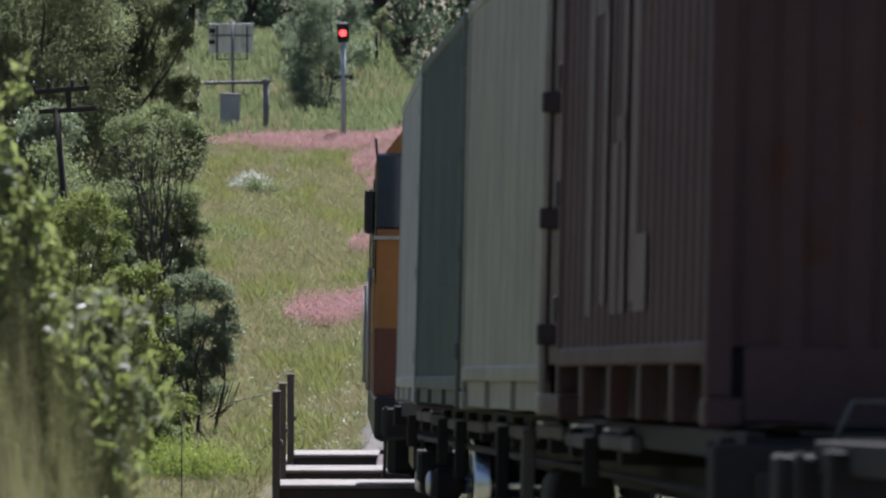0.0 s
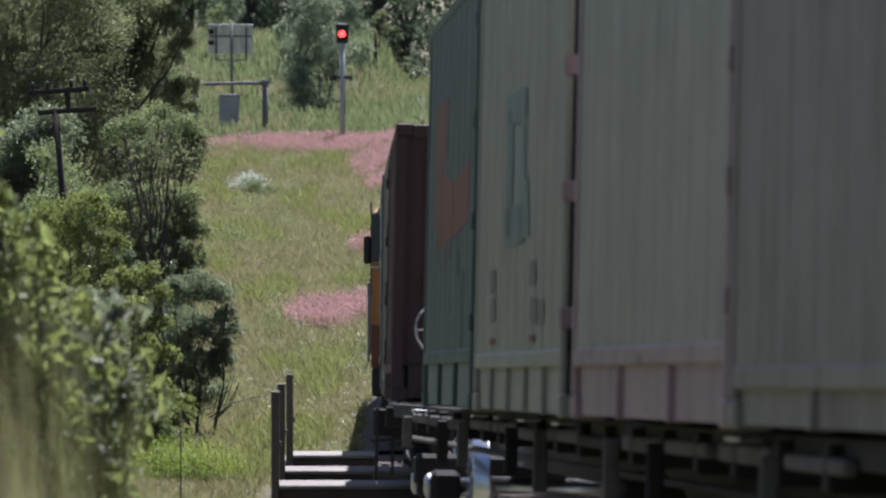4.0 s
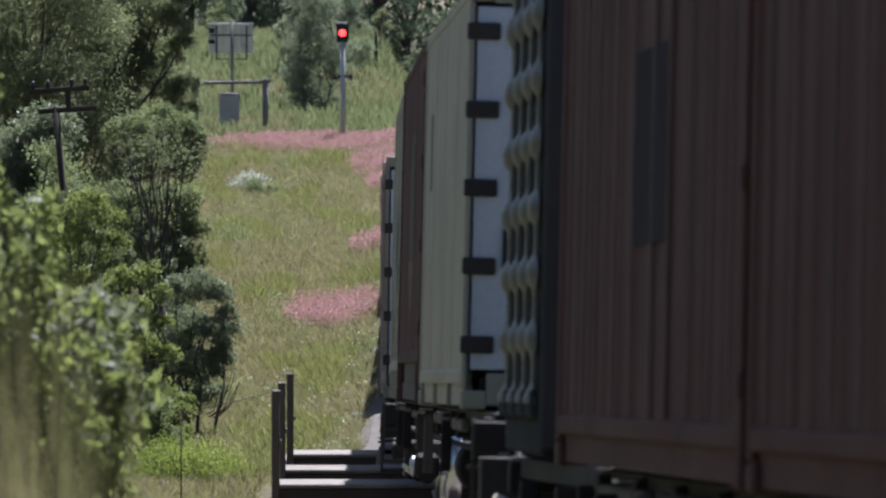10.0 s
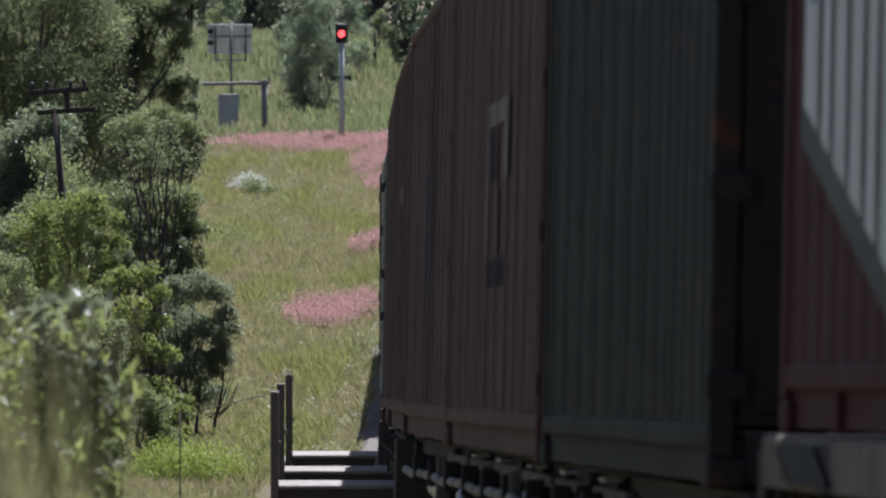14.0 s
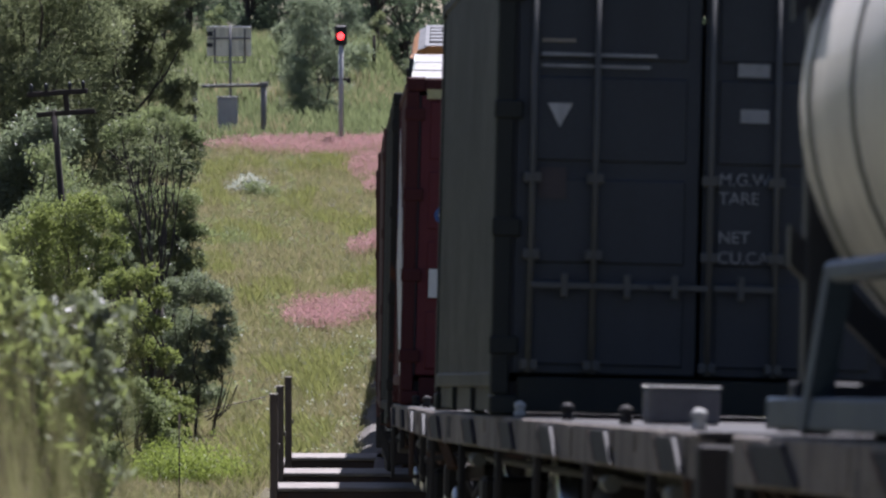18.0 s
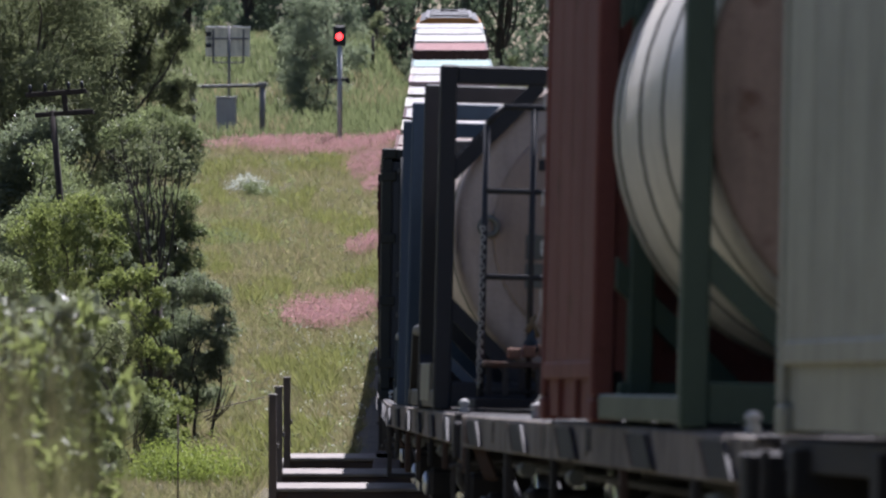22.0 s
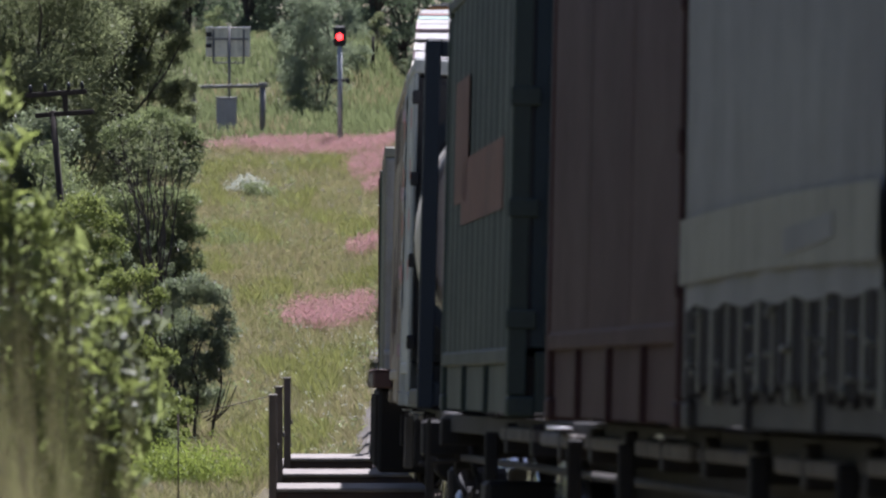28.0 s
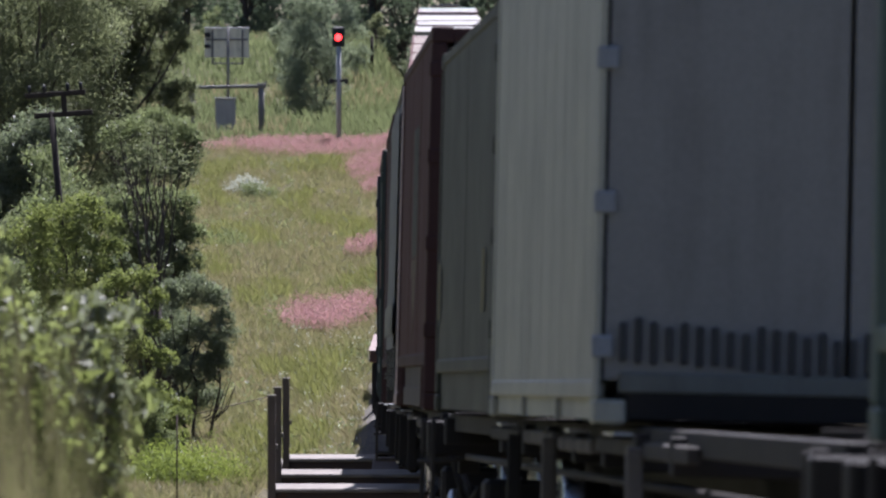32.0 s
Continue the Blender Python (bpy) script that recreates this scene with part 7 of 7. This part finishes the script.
def end_platform(far, near):
    p = new("generator_housing")
    L = far - near
    br = paint("platform_brown", (0.10, 0.058, 0.052), rough=.55, dirt=.35)
    part("beam", box(bmesh.new(), -1.37, -1.18, -L / 2, L / 2, .14, .31, .02), br, p, "brown box beam")
    # cap paler than the beam: sun on its top put into the colour
    part("beam_cap", box(bmesh.new(), -1.38, -1.17, -L / 2 - .01, L / 2 + .01, .31, .32, .004), paint("platform_cap_lit", (0.22, 0.165, 0.15), rough=.7, dirt=.5), p)
    part("deck_plate", box(bmesh.new(), -1.19, 1.2, -L / 2 + .4, L / 2 - .4, .1, .2, .01), DARK, p)
    for y, z0 in ((-1.9, .15), (.7, .2)):
        part("rib", box(bmesh.new(), -1.377, -1.36, y - .05, y + .05, z0, .27, .004), CHALK, p)
    soot = paint("housing_black", (0.012, 0.011, 0.011), rough=.75, dirt=.3, streak=False)
    part("lower_box", box(bmesh.new(), -1.31, 1.16, -L / 2 + .25, L / 2 - .6, -.65, .14, .03), soot, p)
    for k in range(24):
        y = -L / 2 + .6 + k * (L - 1.2) / 23
        part("slat", box(bmesh.new(), -1.34, -1.30, y - .03, y + .03, -.6, .08, .006), DARK, p)
    tagged(p, "brown box beam over a black slatted housing", "housing")
    carry(p, (far + near) / 2, 1.1)


def torn_curtain(c, curtain, cream):
    h = c["half"]
    W = 2.44
    bm = bmesh.new()
    n, m = 40, 14
    rows = []
    for j in range(m + 1):
        row = []
        for i in range(n + 1):
            y = -h + .15 + (2 * h - .3) * i / n
            z0 = .5 + .012 * math.sin(i * .9)
            z = z0 + (2.58 - z0) * j / m
            x = -W / 2 - .022 - .008 * math.sin(y * 7 + z) * (1 - j / m) - .008 * noise.noise((y * 3, z * 2, 0))
            row.append(bm.verts.new((x, y, z)))
        rows.append(row)
    for j in range(m):
        for i in range(n):
            bm.faces.new((rows[j][i], rows[j][i + 1], rows[j + 1][i + 1], rows[j + 1][i])).smooth = True
    part("curtain", bm, curtain, c, "sagging grey sheet")
    bm = bmesh.new()
    for i in range(n):
        y0 = -h + .15 + (2 * h - .3) * i / n
        y1 = y0 + (2 * h - .3) / n
        a, b = (.60 + .02 * math.sin(q * .08) for q in (i, i + 1))
        vs = [bm.verts.new((-W / 2 - .042, y, z)) for y, z in ((y0, a), (y1, b), (y1, b + .27), (y0, a + .27))]
        bm.faces.new(vs)
    part("pale_band", bm, cream, c, "pale band across the sheet")
    part("backing", box(bmesh.new(), -W / 2 - .004, -W / 2 + .02, -h + .12, h - .12, .2, .5), RUBBER, c)
    slab(c, curtain, W, [(-.4, .66), (-1.5, .7), (-1.5, .79), (-.4, .76)], off=-.047)
    rg = random.Random(2)
    for k in range(48):
        y = -h + .2 + (2 * h - .4) * k / 47
        wd = (.03, .008, .022, .006)[k % 4] * rg.uniform(.6, 1.3)
        y += rg.uniform(-.03, .03)
        part("strap", box(bmesh.new(), -W / 2 - .012, -W / 2 + .02, y - wd, y + wd, .1 + .08 * rg.random(), .52, .004), (STRAP, GREYM, DARK, GREYM)[k % 4], c)
    for k in range(30):
        y = -h + .3 + (2 * h - .6) * rg.random()
        z = .15 + .33 * rg.random()
        part("buckle", box(bmesh.new(), -W / 2 - .035, -W / 2, y - .02, y + .02, z - .012, z + .012, .006), STRAP, c)


build_train()


# ---- what moves ----
def chord(d, span):
    """Pose of a vehicle that rides on two pivots."""
    m = track(d)
    if span:
        a, b = track(d - span / 2).translation, track(d + span / 2).translation
        mid, way = (a + b) / 2, (b - a).normalized()
        m = Matrix.Translation(mid) @ Euler((math.asin(way.z), radians(cant(d)), -math.atan2(way.x, way.y)), "XYZ").to_matrix().to_4x4()
    return m


def motions():
    times = [i * 1.0 for i in range(33)]
    for ob, place, height, span in MOVERS:
        side = Matrix.Translation((OFFSET.get(ob.name, 0), 0, height))
        walk(ob, [(t, chord(place + SPEED * t, span) @ side) for t in times])
    # wheels roll
    steps = [min(32.0, i / 15) for i in range(481)]
    for ws, y, z in SPINNERS:
        walk(ws, [(t, pose(0, y, z, -math.degrees(SPEED * t / z) % 360)) for t in steps])
    # the bush close to the line tosses in the draught
    steps = [i * .4 for i in range(81)]
    gust = ((0, .05), (1, .15), (2, .3), (3, .3), (5, .15), (8, .0), (9, .0), (10, .15), (11, .6), (12, .7), (14, .9), (16, .8), (18, .65), (19, .85), (20, 1), (23, .95), (24, .45), (25, .75), (25.6, .8),
            (27.3, .0), (30, .0), (31, .2), (32, .45))
    for b, i, low in SWAY:
        rows = []
        for t in steps:
            k = next((j for j in range(len(gust) - 1) if gust[j + 1][0] >= t), len(gust) - 2)
            (t0, g0), (t1, g1) = gust[k], gust[k + 1]
            g = g0 + (g1 - g0) * min(1, (t - t0) / (t1 - t0))
            lean = -(8 if low else 21) * g
            rows.append((t, pose(0, 0, 0, 2.2 * math.sin(t * 2.9 + i * 1.7), lean + (1 + g) * (1.6 * math.sin(t * 3.7 + i * 2.3) + 1.0 * math.sin(t * 6.1 + i)), 2.5 * math.sin(t * 2.1 + i))))
        walk(b, rows)


motions()
